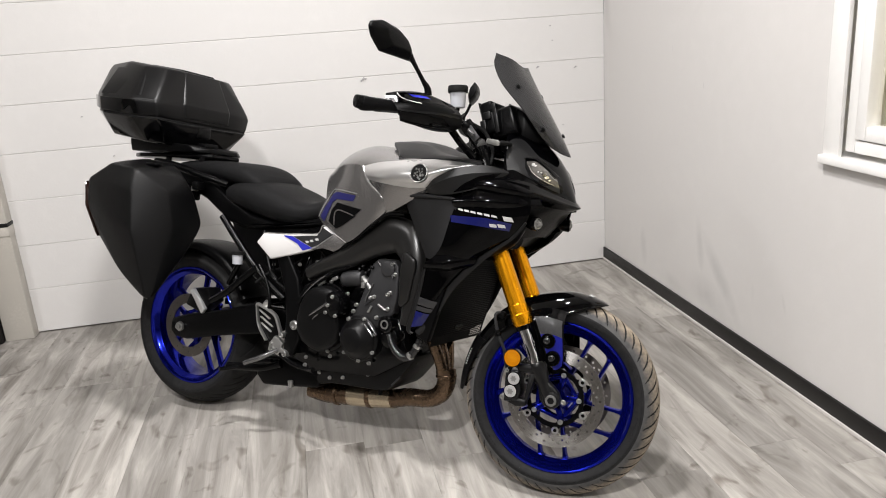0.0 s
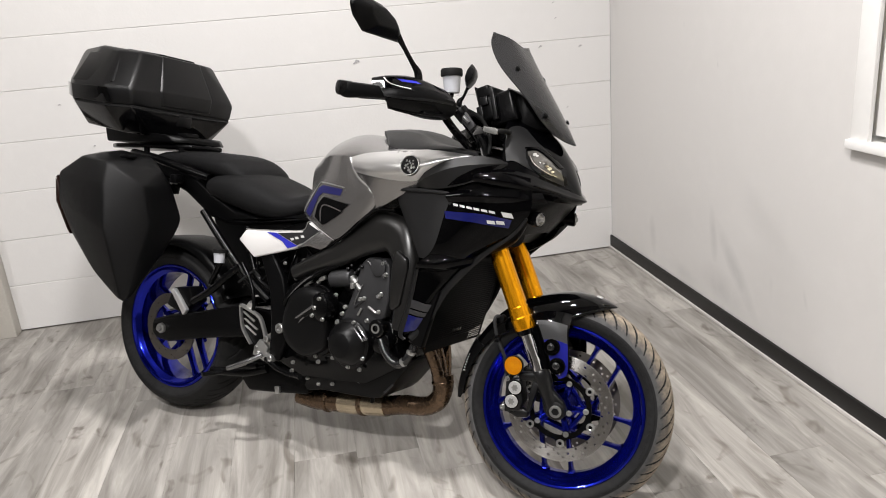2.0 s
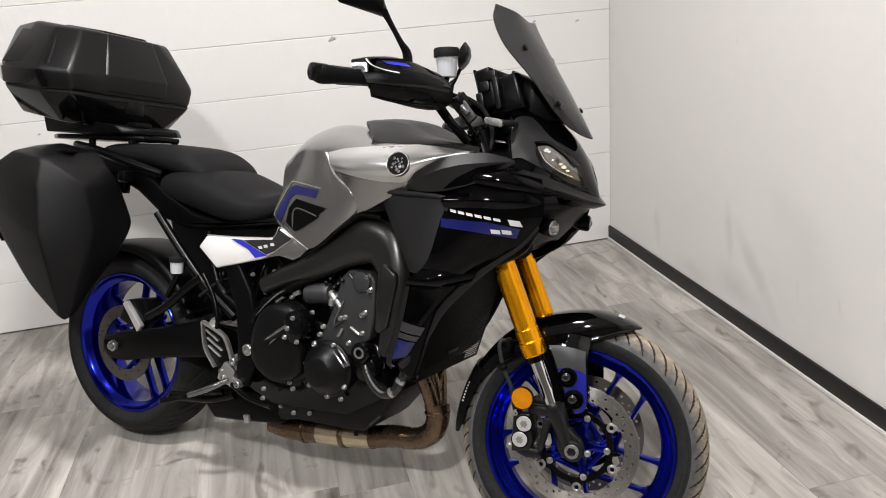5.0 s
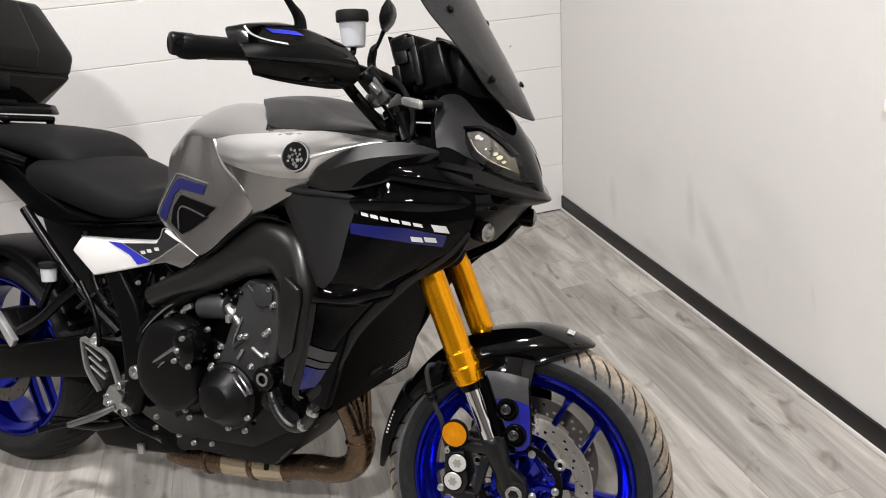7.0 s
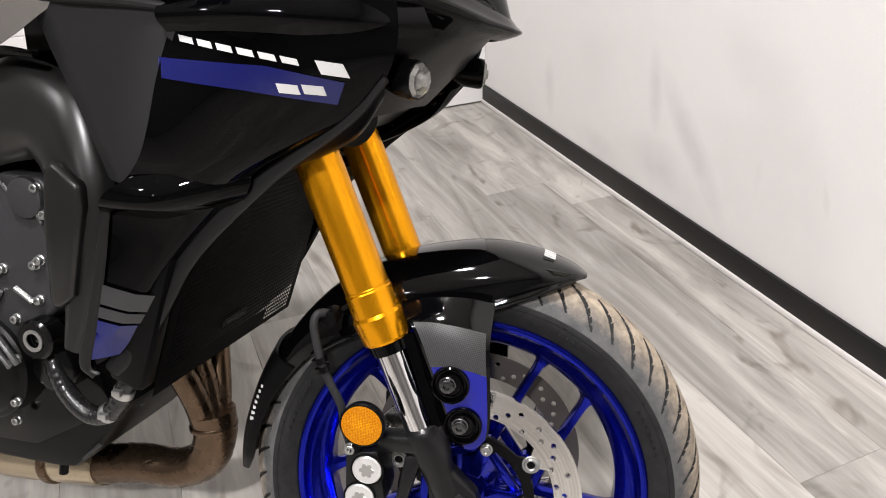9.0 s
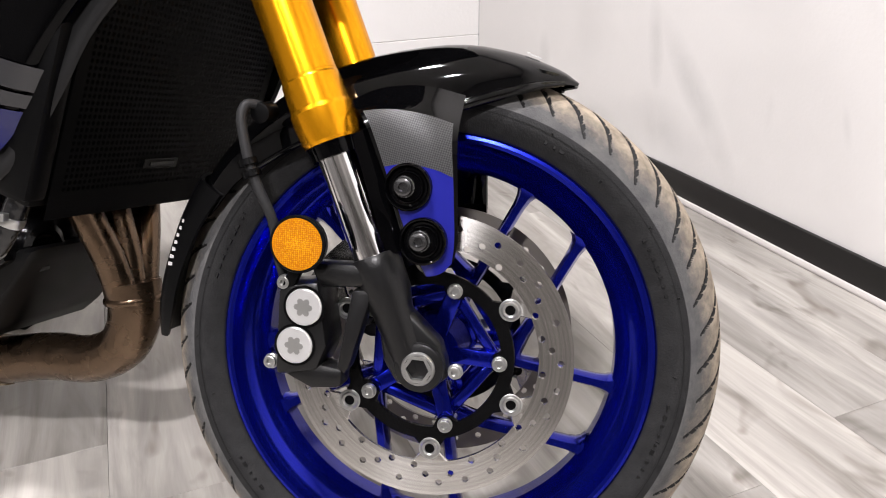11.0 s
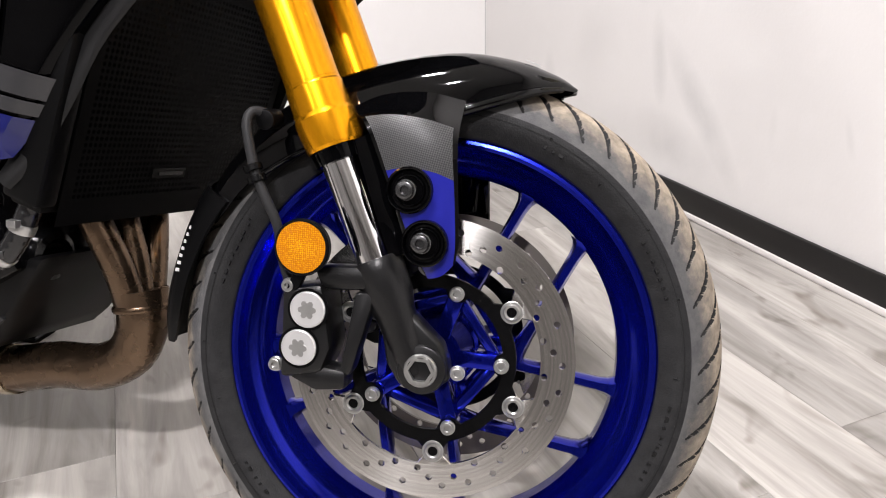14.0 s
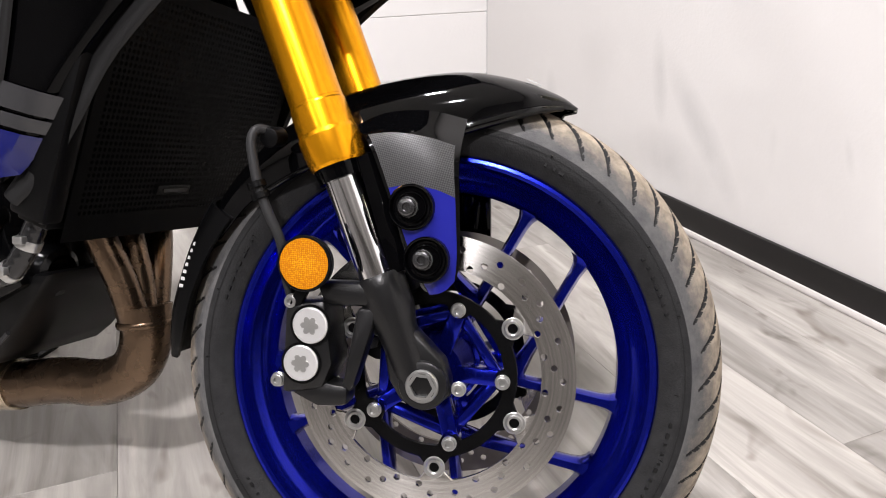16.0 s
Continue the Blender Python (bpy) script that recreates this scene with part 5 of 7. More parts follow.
    for x0, z0, x1, z1, h in ((0.902, 1.003, 0.981, 0.964, 1.006), (0.897, 1.021, 0.980, 0.978, 1.025), (0.935, 1.023, 1.000, 0.973, 1.030), (0.981, 1.022, 1.040, 0.972, 1.030), (1.028, 1.014, 1.087, 0.971, 1.022), (1.072, 0.996, 1.130, 0.971, 1.004), (1.128, 0.984, 1.187, 0.970, 0.990), (1.225, 0.966, 1.262, 0.960, 0.970)):
        edge = [(x1 + 0.003, -0.203, z1 - 0.014), (x1, -0.194, z1), (x0 + (x1 - x0) * 0.2, -0.114, z0 - 0.006), (x0, -0.094, z0), (x0, -0.05, h)]
        lid.append(edge + [(x0, 0, h + 0.002)] + [(x, -y, z) for x, y, z in edge[::-1]])
    part("filler_cover", net(lid, 2, 2, 0.003), SATIN_WING, tank, "dark satin filler cover", sharp=40)
    return tank


tank = fuel_tank()


def side_covers():
    """Silver lower tank cover with its ridge, over the frame."""
    edge = lambda: tube([(0.768, -0.178, 0.664), (0.841, -0.190, 0.708), (0.902, -0.200, 0.753), (0.958, -0.203, 0.788), (1.022, -0.212, 0.790)], [0.003, 0.005, 0.006, 0.006, 0.004], 8)  # noqa: E731
    both("cover_edge", edge, GLOSS)
    white = [(0.400, 0.660), (0.430, 0.694), (0.529, 0.697), (0.668, 0.706), (0.687, 0.735), (0.735, 0.711), (0.700, 0.689), (0.668, 0.668), (0.632, 0.647), (0.55, 0.626), (0.467, 0.606)]
    w = both("side_panel", lambda: prism(white, -0.140, -0.172, 0.006, 3), WHITE_PAINT, "pearl white side panel below the seat")
    part("grey_flash", skin_on(w, [(0.565, 0.6925), (0.664, 0.701), (0.687, 0.7295), (0.729, 0.709), (0.698, 0.690), (0.668, 0.670), (0.645, 0.660), (0.607, 0.679)], 0.0008, 0.0008, 2), DARK_SILVER, w, "dark grey decal")
    part("blue_flash", skin_on(w, [(0.520, 0.693), (0.561, 0.693), (0.602, 0.676), (0.647, 0.658), (0.608, 0.6475), (0.585, 0.668)], 0.0014, 0.0008, 2), BLUE_DECAL, w, "blue flash decal")
    for x, z in ((0.622, 0.673), (0.640, 0.678), (0.662, 0.684)):
        part("lettering_bar", skin_on(w, [(x, z), (x + 0.012, z + 0.002), (x + 0.008, z + 0.009), (x - 0.004, z + 0.007)], 0.0020, 0.0008, 1), LETTER, w)
    both("panel_link", lambda: prism([(0.737, 0.7095), (0.786, 0.687), (0.760, 0.664), (0.737, 0.653), (0.692, 0.661), (0.645, 0.650), (0.671, 0.667), (0.702, 0.6875)], -0.145, -0.177, 0.004, 2), SILVER, "silver link panel")
    both("panel_edge", lambda: tube([(0.790, -0.182, 0.687), (0.738, -0.177, 0.712), (0.689, -0.173, 0.737), (0.668, -0.173, 0.709), (0.60, -0.173, 0.703), (0.529, -0.172, 0.699), (0.43, -0.168, 0.696)], 0.0011, 6), PALE_SILVER)
    both("frame_spar", lambda: ribbon([(0.62, 0.57), (0.70, 0.605), (0.79, 0.642), (0.88, 0.695), (0.955, 0.725), (1.015, 0.715), (1.05, 0.66), (1.062, 0.59), (1.055, 0.52), (1.04, 0.455)],
                                      [0.05, 0.06, 0.075, 0.10, 0.118, 0.115, 0.088, 0.072, 0.062, 0.04], [0.14, 0.148, 0.155, 0.162, 0.172, 0.18, 0.19, 0.192, 0.192, 0.192], 0.024), GREY_PANEL, "satin dark grey frame cover")
    pod = [(1.030, 0.672), (1.043, 0.681), (1.076, 0.657), (1.078, 0.631), (1.058, 0.527), (1.035, 0.508), (1.024, 0.515), (1.024, 0.617)]
    both("vent_pod", lambda: prism(pod, -0.206, -0.2255, 0.008, 3), GREY_PANEL, "dark vent cover on the frame")


side_covers()


def fairings():
    duct = lambda: net([[(1.014, -0.207, 0.850), (1.06, -0.228, 0.851), (1.14, -0.240, 0.849), (1.222, -0.240, 0.844)],  # noqa: E731
                        [(1.03, -0.20, 0.80), (1.075, -0.226, 0.80), (1.135, -0.236, 0.795), (1.20, -0.238, 0.785)],
                        [(1.07, -0.205, 0.73), (1.10, -0.225, 0.73), (1.14, -0.232, 0.722), (1.178, -0.234, 0.715)],
                        [(1.105, -0.21, 0.665), (1.125, -0.22, 0.664), (1.14, -0.225, 0.665), (1.158, -0.228, 0.667)]], 5, 5, 0.006)
    both("air_duct_panel", duct, DUCT_GREY, "satin dark grey duct panel")
    both("duct_lip", lambda: tube([(1.020, -0.216, 0.848), (1.09, -0.238, 0.849), (1.16, -0.243, 0.848), (1.220, -0.241, 0.844)], [0.004, 0.006, 0.006, 0.004], 10), DUCT_GREY)
    side = lambda: net([[(1.222, -0.236, 0.862), (1.195, -0.240, 0.79), (1.165, -0.236, 0.70), (1.112, -0.226, 0.635), (1.09, -0.224, 0.54), (1.062, -0.222, 0.448)],  # noqa: E731
                        [(1.275, -0.226, 0.890), (1.265, -0.236, 0.80), (1.235, -0.222, 0.70), (1.172, -0.215, 0.630), (1.118, -0.218, 0.535), (1.078, -0.219, 0.446)],
                        [(1.345, -0.205, 0.905), (1.335, -0.214, 0.81), (1.30, -0.204, 0.72), (1.235, -0.198, 0.66), (1.158, -0.208, 0.563), (1.100, -0.212, 0.462)],
                        [(1.405, -0.172, 0.895), (1.415, -0.178, 0.82), (1.375, -0.168, 0.752), (1.285, -0.172, 0.698), (1.190, -0.180, 0.603), (1.118, -0.194, 0.482)]], 7, 7, 0.005)
    f = both("side_fairing", side, GLOSS, "gloss black side fairing")
    part("blue_stripe", skin_on(f, [(1.190, 0.798), (1.302, 0.796), (1.369, 0.784), (1.36, 0.762), (1.28, 0.772), (1.190, 0.779)], 0.0012, 0.0008, 3), FAIRING_BLUE, f, "blue fairing stripe")
    for k in range(6):
        x = 1.218 + 0.0194 * k
        z = 0.8210 - 0.0165 * (x - 1.218) / 0.116
        part("lettering_bar", skin_on(f, [(x, z - 0.0010), (x + 0.0145, z - 0.0032), (x + 0.0165, z - 0.0094), (x + 0.002, z - 0.0072)], 0.0014, 0.0008, 1), LETTER, f, "white lettering bar")
    part("numeral_bar", skin_on(f, [(1.345, 0.8040), (1.369, 0.8015), (1.374, 0.7885), (1.350, 0.7910)], 0.0016, 0.0008, 1), LETTER, f, "white lettering bar")
    for x in (1.310, 1.332):
        part("small_lettering_bar", skin_on(f, [(x, 0.7805), (x + 0.0185, 0.7795), (x + 0.0205, 0.7705), (x + 0.002, 0.7715)], 0.0022, 0.0008, 1), LETTER, f, "pale lettering bar")
    part("winglet_decal", skin_on(f, [(1.086, 0.553), (1.153, 0.536), (1.141, 0.515), (1.082, 0.529)], 0.0042, 0.0008, 2), GREY_DECAL, f, "grey decal on the lower fairing")
    part("thin_decal", skin_on(f, [(1.081, 0.525), (1.139, 0.512), (1.131, 0.500), (1.078, 0.512)], 0.0042, 0.0008, 2), GREY_DECAL, f, "grey decal on the lower fairing")
    part("blue_patch", skin_on(f, [(1.077, 0.508), (1.127, 0.497), (1.106, 0.461), (1.068, 0.452)], 0.0042, 0.0008, 2), FAIRING_BLUE, f, "blue decal on the lower fairing")
    both("fairing_border", lambda: ribbon([(1.112, 0.636), (1.098, 0.565), (1.082, 0.500), (1.068, 0.448), (1.080, 0.434)], [0.012, 0.014, 0.015, 0.016, 0.014], [0.2275, 0.2260, 0.2255, 0.2250, 0.222], 0.004, thick=0.006), SATIN_WING, "black border of the lower fairing")
    both("fairing_edge", lambda: ribbon([(1.090, 0.436), (1.118, 0.474), (1.148, 0.527), (1.187, 0.594), (1.280, 0.684), (1.365, 0.746), (1.405, 0.79)], [0.020, 0.030, 0.032, 0.030, 0.020, 0.012, 0.008], [0.208, 0.199, 0.193, 0.186, 0.176, 0.172, 0.176], 0.004, thick=0.006), SATIN_WING, "black edge of the lower fairing")
    both("fairing_ledge", lambda: net([[(1.152, -0.234, 0.676), (1.20, -0.222, 0.684), (1.262, -0.186, 0.694)], [(1.128, -0.243, 0.660), (1.19, -0.236, 0.662), (1.264, -0.190, 0.676)],
                                       [(1.116, -0.243, 0.644), (1.185, -0.234, 0.645), (1.258, -0.188, 0.662)], [(1.106, -0.225, 0.628), (1.18, -0.208, 0.628), (1.25, -0.178, 0.650)]], 5, 4, 0.004), GLOSS, "gloss black fairing ledge")
    both("inner_fairing", lambda: net([[(1.40, -0.172, 0.79), (1.372, -0.166, 0.748), (1.305, -0.164, 0.700), (1.235, -0.168, 0.655)],
                                       [(1.396, -0.155, 0.772), (1.368, -0.150, 0.733), (1.300, -0.150, 0.690), (1.225, -0.152, 0.655)],
                                       [(1.385, -0.135, 0.762), (1.356, -0.132, 0.722), (1.290, -0.134, 0.686), (1.215, -0.136, 0.660)]], 5, 4, 0.004), MATT, "black inner fairing panel")
    both("fairing_fin", lambda: net([[(1.20, -0.242, 0.852), (1.28, -0.238, 0.858), (1.36, -0.205, 0.862), (1.43, -0.15, 0.862)], [(1.20, -0.250, 0.836), (1.28, -0.246, 0.842), (1.365, -0.212, 0.842), (1.44, -0.155, 0.845)],
                                     [(1.205, -0.240, 0.822), (1.28, -0.236, 0.826), (1.37, -0.196, 0.826), (1.445, -0.14, 0.832)]], 6, 4, 0.004), GLOSS, "gloss black fairing fin")
    shelf = [[(1.270, -0.205, 0.925), (1.340, -0.186, 0.917), (1.395, -0.152, 0.905), (1.440, -0.102, 0.886), (1.470, -0.048, 0.868), (1.486, 0.0, 0.859)],
             [(1.258, -0.228, 0.910), (1.335, -0.212, 0.903), (1.402, -0.170, 0.889), (1.448, -0.112, 0.871), (1.478, -0.052, 0.856), (1.495, 0.0, 0.849)],
             [(1.250, -0.240, 0.892), (1.332, -0.228, 0.885), (1.408, -0.182, 0.872), (1.456, -0.118, 0.858), (1.484, -0.054, 0.846), (1.502, 0.0, 0.841)],
             [(1.246, -0.226, 0.868), (1.328, -0.210, 0.860), (1.395, -0.165, 0.848), (1.440, -0.105, 0.838), (1.465, -0.05, 0.834), (1.478, 0.0, 0.832)]]
    part("fairing_shelf", net([r + [(x, -y, z) for x, y, z in r[-2::-1]] for r in shelf], 5, 3, 0.004), GLOSS, bike, "gloss black shelf running into the beak", sharp=50)
    half = [[(1.30, 0.0, 1.085), (1.30, -0.07, 1.07), (1.302, -0.118, 1.035), (1.308, -0.145, 0.985)],
            [(1.388, 0.0, 1.026), (1.378, -0.075, 1.010), (1.350, -0.132, 0.968), (1.322, -0.168, 0.932)],
            [(1.440, 0.0, 0.965), (1.428, -0.072, 0.953), (1.394, -0.138, 0.920), (1.345, -0.190, 0.895)],
            [(1.470, 0.0, 0.905), (1.458, -0.066, 0.895), (1.430, -0.124, 0.873), (1.382, -0.180, 0.862)],
            [(1.488, 0.0, 0.857), (1.474, -0.045, 0.850), (1.444, -0.100, 0.839), (1.402, -0.168, 0.835)],
            [(1.443, 0.0, 0.819), (1.434, -0.055, 0.815), (1.418, -0.112, 0.808), (1.385, -0.162, 0.79)],
            [(1.379, 0.0, 0.749), (1.375, -0.05, 0.747), (1.36, -0.10, 0.742), (1.33, -0.155, 0.727)]]
    full = [r[::-1] + [(x, -y, z) for x, y, z in r[1:]] for r in half]
    nose = part("nose_cowl", net(full[:5], 6, 6, 0.005), GLOSS, bike, "black nose cowl with a beak")
    part("chin", net(full[4:], 6, 6, 0.005), MATT, nose, "matt black underside of the beak")
    cover = lambda: patch(nose, [(1.313, 0.990), (1.312, 1.030), (1.34, 1.035), (1.385, 0.995), (1.428, 0.955), (1.456, 0.905)],  # noqa: E731
                          [(1.330, 0.938), (1.348, 0.940), (1.375, 0.928), (1.407, 0.911), (1.438, 0.893), (1.462, 0.880)], (0.002, 0.004, 0.005, 0.003), 0.003)
    part("cowl_cover", cover(), SATIN_WING, nose, "satin black cowl cover")
    part("cowl_cover", mirrored(cover()), SATIN_WING, nose, "satin black cowl cover")
    for sgn in (-1, 1):
        side_of = (lambda bm: bm) if sgn < 0 else mirrored
        rim = patch(nose, [(1.367, 0.974), (1.396, 0.977), (1.427, 0.955), (1.456, 0.926)], [(1.375, 0.948), (1.393, 0.924), (1.425, 0.903), (1.466, 0.886)], (0.006, 0.008, 0.008, 0.006), 0.004)
        part("headlight_bezel", side_of(rim), SCREEN_GREY, bike, "dark headlamp surround")
        lens = patch(nose, [(1.373, 0.968), (1.394, 0.970), (1.423, 0.949), (1.450, 0.922)], [(1.381, 0.953), (1.397, 0.932), (1.426, 0.911), (1.460, 0.894)], (0.0085, 0.0105, 0.0105, 0.0085), 0.002)
        lamp = part("headlight", side_of(lens), LAMP_GLASS, bike, "clear headlamp lens", sharp=60)
        part("lamp_brow", side_of(skin_on(nose, strip([(1.367, 0.976), (1.383, 0.978), (1.398, 0.976), (1.427, 0.954), (1.450, 0.928)], 0.005), 0.010, 0.006, 2)), GLOSS, nose, "gloss black brow over the headlamp")
        for x, z, r in ((x + 0.007, z - 0.0105, r) for x, z, r in ((1.417, 0.9410, 0.0036), (1.4235, 0.9345, 0.0044), (1.409, 0.9475, 0.0024), (1.431, 0.9265, 0.003), (1.402, 0.9495, 0.002), (1.385, 0.9705, 0.0045), (1.391, 0.9675, 0.003))):
            part("lamp_element", side_of(skin_on(nose, ngon(7, r, (x, z), 0.4), 0.0106, 0.0010, 1)), CHROME, lamp, "bright lamp element")
        part("light_guide", side_of(skin_on(nose, strip([(1.382, 0.956), (1.398, 0.935), (1.425, 0.915), (1.448, 0.903)], 0.0014), 0.0106, 0.001, 1)), DISC, lamp, "pale light guide")
        c = Vector((1.416, sgn * 0.137, 0.789))
        o = Vector((0.95, sgn * 0.30, -0.05)).normalized()
        fog = part("fog_lamp", turned([(-0.03, 0.0), (-0.03, 0.013), (-0.01, 0.0195), (0.006, 0.0205), (0.012, 0.0195), (0.012, 0.017)], c, c + o, seg=28), SATIN, bike, "small black fog lamp")
        part("lens", turned([(0.004, 0.0), (0.004, 0.0190), (0.011, 0.0192), (0.016, 0.0150), (0.0125, 0.0105), (0.0190, 0.0060), (0.0200, 0.0)], c, c + o, seg=9), FACET, fog, "clear faceted fog lamp lens", sharp=5)
    part("belly_of_cowl", hull([(x, y, z) for x, y, z in ((1.12, 0.12, 0.70), (1.30, 0.13, 0.71), (1.42, 0.10, 0.80), (1.40, 0.13, 0.86), (1.2, 0.16, 0.93), (1.05, 0.15, 0.90), (1.22, 0.12, 0.985))] +
                               [(x, -y, z) for x, y, z in ((1.12, 0.12, 0.70), (1.30, 0.13, 0.71), (1.42, 0.10, 0.80), (1.40, 0.13, 0.86), (1.2, 0.16, 0.93), (1.05, 0.15, 0.90), (1.22, 0.12, 0.985))], 0.01), MATT, bike, "black inner cowl")
    h = Vector((1.34, -0.10, 0.738))
    part("horn", turned([(-0.012, 0.0), (-0.012, 0.028), (0.0, 0.031), (0.006, 0.029), (0.008, 0.0)], h, h + Vector((0.8, -0.5, -0.2)), seg=28), SATIN, bike, "black disc horn")


fairings()


def windscreen():
    half = [[(1.287, 0.0, 1.268), (1.278, -0.065, 1.279), (1.252, -0.122, 1.287)],
            [(1.303, 0.0, 1.243), (1.292, -0.07, 1.250), (1.255, -0.136, 1.25)],
            [(1.345, 0.0, 1.178), (1.330, -0.078, 1.182), (1.286, -0.138, 1.192)],
            [(1.398, 0.0, 1.095), (1.384, -0.07, 1.10), (1.350, -0.120, 1.118)],
            [(1.438, 0.0, 1.033), (1.424, -0.055, 1.038), (1.394, -0.094, 1.052)],
            [(1.462, 0.0, 0.995), (1.447, -0.035, 1.0), (1.425, -0.066, 1.015)]]
    full = [r[::-1] + [(x, -y, z) for x, y, z in r[1:]] for r in half]
    s = part("windscreen", net(full, 6, 5, 0.0035), SMOKE, bike, "smoked plastic windscreen")
    for x, y, z in ((1.315, -0.095, 1.19), (1.40, -0.085, 1.065), (1.315, 0.095, 1.19), (1.40, 0.085, 1.065)):
        c = Vector((x, y, z))
        o = Vector((0.8, y * 3, 0.55)).normalized()
        part("screen_bolt", turned([(-0.012, 0.004), (0.002, 0.004), (0.002, 0.0075), (0.006, 0.0068), (0.0075, 0.003)], c, c + o, seg=16), MATT, s)
    part("screen_bracket", hull([(1.27, y, z) for y in (-0.06, 0.06) for z in (1.02, 1.15)] + [(1.33, y, z) for y in (-0.07, 0.07) for z in (1.03, 1.12)] + [(1.40, y, 1.03) for y in (-0.04, 0.04)], 0.008), MATT, s, "black screen bracket")
    d = part("instrument_display", box((1.232, 0.0, 1.098), (0.045, 0.225, 0.098), 0.01, 3, (0, -18, 0)), MATT, bike, "twin screen instrument display")
    for y in (-0.058, 0.058):
        part("display_glass", box((1.2065, y, 1.106), (0.004, 0.096, 0.078), 0.004, 2, (0, -18, 0)), SCREEN_GREY, d)
    part("display_frame", box((1.275, -0.075, 1.085), (0.085, 0.05, 0.09), 0.012, 3, (0, -18, 0)), SATIN, d)
    for x, z, w, h, tilt in ((1.245, 1.128, 0.026, 0.022, -14), (1.231, 1.102, 0.024, 0.024, -14), (1.222, 1.070, 0.018, 0.036, -14), (1.262, 1.088, 0.014, 0.075, -14)):
        part("display_rib", box((x, -0.114, z), (w, 0.012, h), 0.003, 2, (0, tilt, 0)), CASE_SATIN, d, "raised rib on the display housing")
    part("display_mount", hull([(1.26, y, z) for y in (-0.07, 0.07) for z in (1.0, 1.10)] + [(1.34, y, z) for y in (-0.06, 0.06) for z in (0.99, 1.04)], 0.008), MATT, d)


windscreen()


def handlebars():
    turn = Matrix.Translation((1.28, 0, 1.0)) @ Matrix.Rotation(radians(8.5), 4, Vector((-0.4, 0, 0.917))) @ Matrix.Translation((-1.28, 0, -1.0))
    back = turn.inverted()

    def at(sgn, x, y, z):
        """A place on the turned bars: given for the right side, and the matching one on the left."""
        if sgn < 0:
            return (x, -y, z)
        p = back @ Vector((x, -y, z))
        return tuple(turn @ Vector((p.x, -p.y, p.z)))
    bar = part("handlebar", tube([at(-1, 1.03, 0.42, 1.083), at(-1, 1.085, 0.31, 1.088), at(-1, 1.16, 0.17, 1.075), at(-1, 1.205, 0.08, 1.05), (1.215, 0, 1.045), at(1, 1.205, 0.08, 1.05), at(1, 1.16, 0.17, 1.075), at(1, 1.085, 0.31, 1.088), at(1, 1.03, 0.42, 1.083)], 0.0125, 14), SATIN,
               bike, "black tapered handlebar")
    part("top_clamp", hull([(1.17, y, 0.985) for y in (-0.06, 0.06)] + [(1.26, y, 0.985) for y in (-0.11, 0.11)] + [(1.17, y, 1.02) for y in (-0.06, 0.06)] + [(1.25, y, 1.02) for y in (-0.11, 0.11)] + [(1.21, y, 1.06) for y in (-0.05, 0.05)], 0.008), SATIN, bar)
    for y in (-0.115, 0.115):
        c = Vector((1.24, y, 0.945))
        part("fork_cap", turned([(0, 0.027), (0.05, 0.027), (0.054, 0.022), (0.066, 0.022), (0.067, 0.0)], c, c + Vector((-0.4, 0, 0.917)), seg=28), SATIN, bar, "black fork cap")
    for sgn in (-1, 1):
        q = lambda x, y, z: at(sgn, x, y, z)  # noqa: E731
        part("grip", tube([q(1.012, 0.455, 1.092), q(1.03, 0.42, 1.092), q(1.065, 0.36, 1.092), q(1.095, 0.30, 1.09)], [0.0165, 0.0172, 0.0172, 0.019], 18), RUBBER, bar, "black rubber grip")
        part("bar_end", join(cyl(q(1.0, 0.472, 1.092), q(1.02, 0.437, 1.092), 0.0185, seg=20, bevel=0.005)), SATIN, bar)
        part("switch_block", box(q(1.125, 0.262, 1.088), (0.05, 0.06, 0.05), 0.01, 2, (0, 0, -sgn * 24)), MATT, bar, "black switch block")
        part("lever", tube([q(1.165, 0.25, 1.083), q(1.155, 0.30, 1.078), q(1.125, 0.35, 1.074), q(1.095, 0.395, 1.072)], [0.008, 0.007, 0.006, 0.008], 8), SATIN, bar)
        lean = Vector((-0.045, 0, 0.03)) if sgn > 0 else Vector()
        rows = [[q(1.050, 0.395, 1.112), q(1.085, 0.372, 1.124), q(1.150, 0.315, 1.118), q(1.200, 0.250, 1.100)],
                [q(1.080, 0.402, 1.098), q(1.125, 0.375, 1.102), q(1.180, 0.318, 1.094), q(1.215, 0.248, 1.078)],
                [q(1.095, 0.398, 1.072), q(1.135, 0.370, 1.068), q(1.182, 0.315, 1.056), q(1.212, 0.248, 1.050)],
                [q(1.090, 0.380, 1.050), q(1.120, 0.352, 1.042), q(1.155, 0.305, 1.036), q(1.185, 0.252, 1.036)]]
        g = part("hand_guard", net(rows, 5, 5, 0.008), MATT, bar, "black plastic hand guard")
        part("guard_arm", loft([(-0.02, 0, 0, 0.010, 0.012, 2.5), (0.0, 0, 0, 0.017, 0.020, 2.6), (0.05, 0, 0, 0.014, 0.016, 2.6), (0.11, 0, 0, 0.012, 0.017, 2.5)], seg=20), MATT, bar, "black guard arm at the bar end",
             m=Matrix.Translation(q(1.015, 0.452, 1.088)) @ (Vector(q(1.08, 0.385, 1.090)) - Vector(q(1.015, 0.452, 1.088))).to_track_quat("X", "Z").to_matrix().to_4x4())
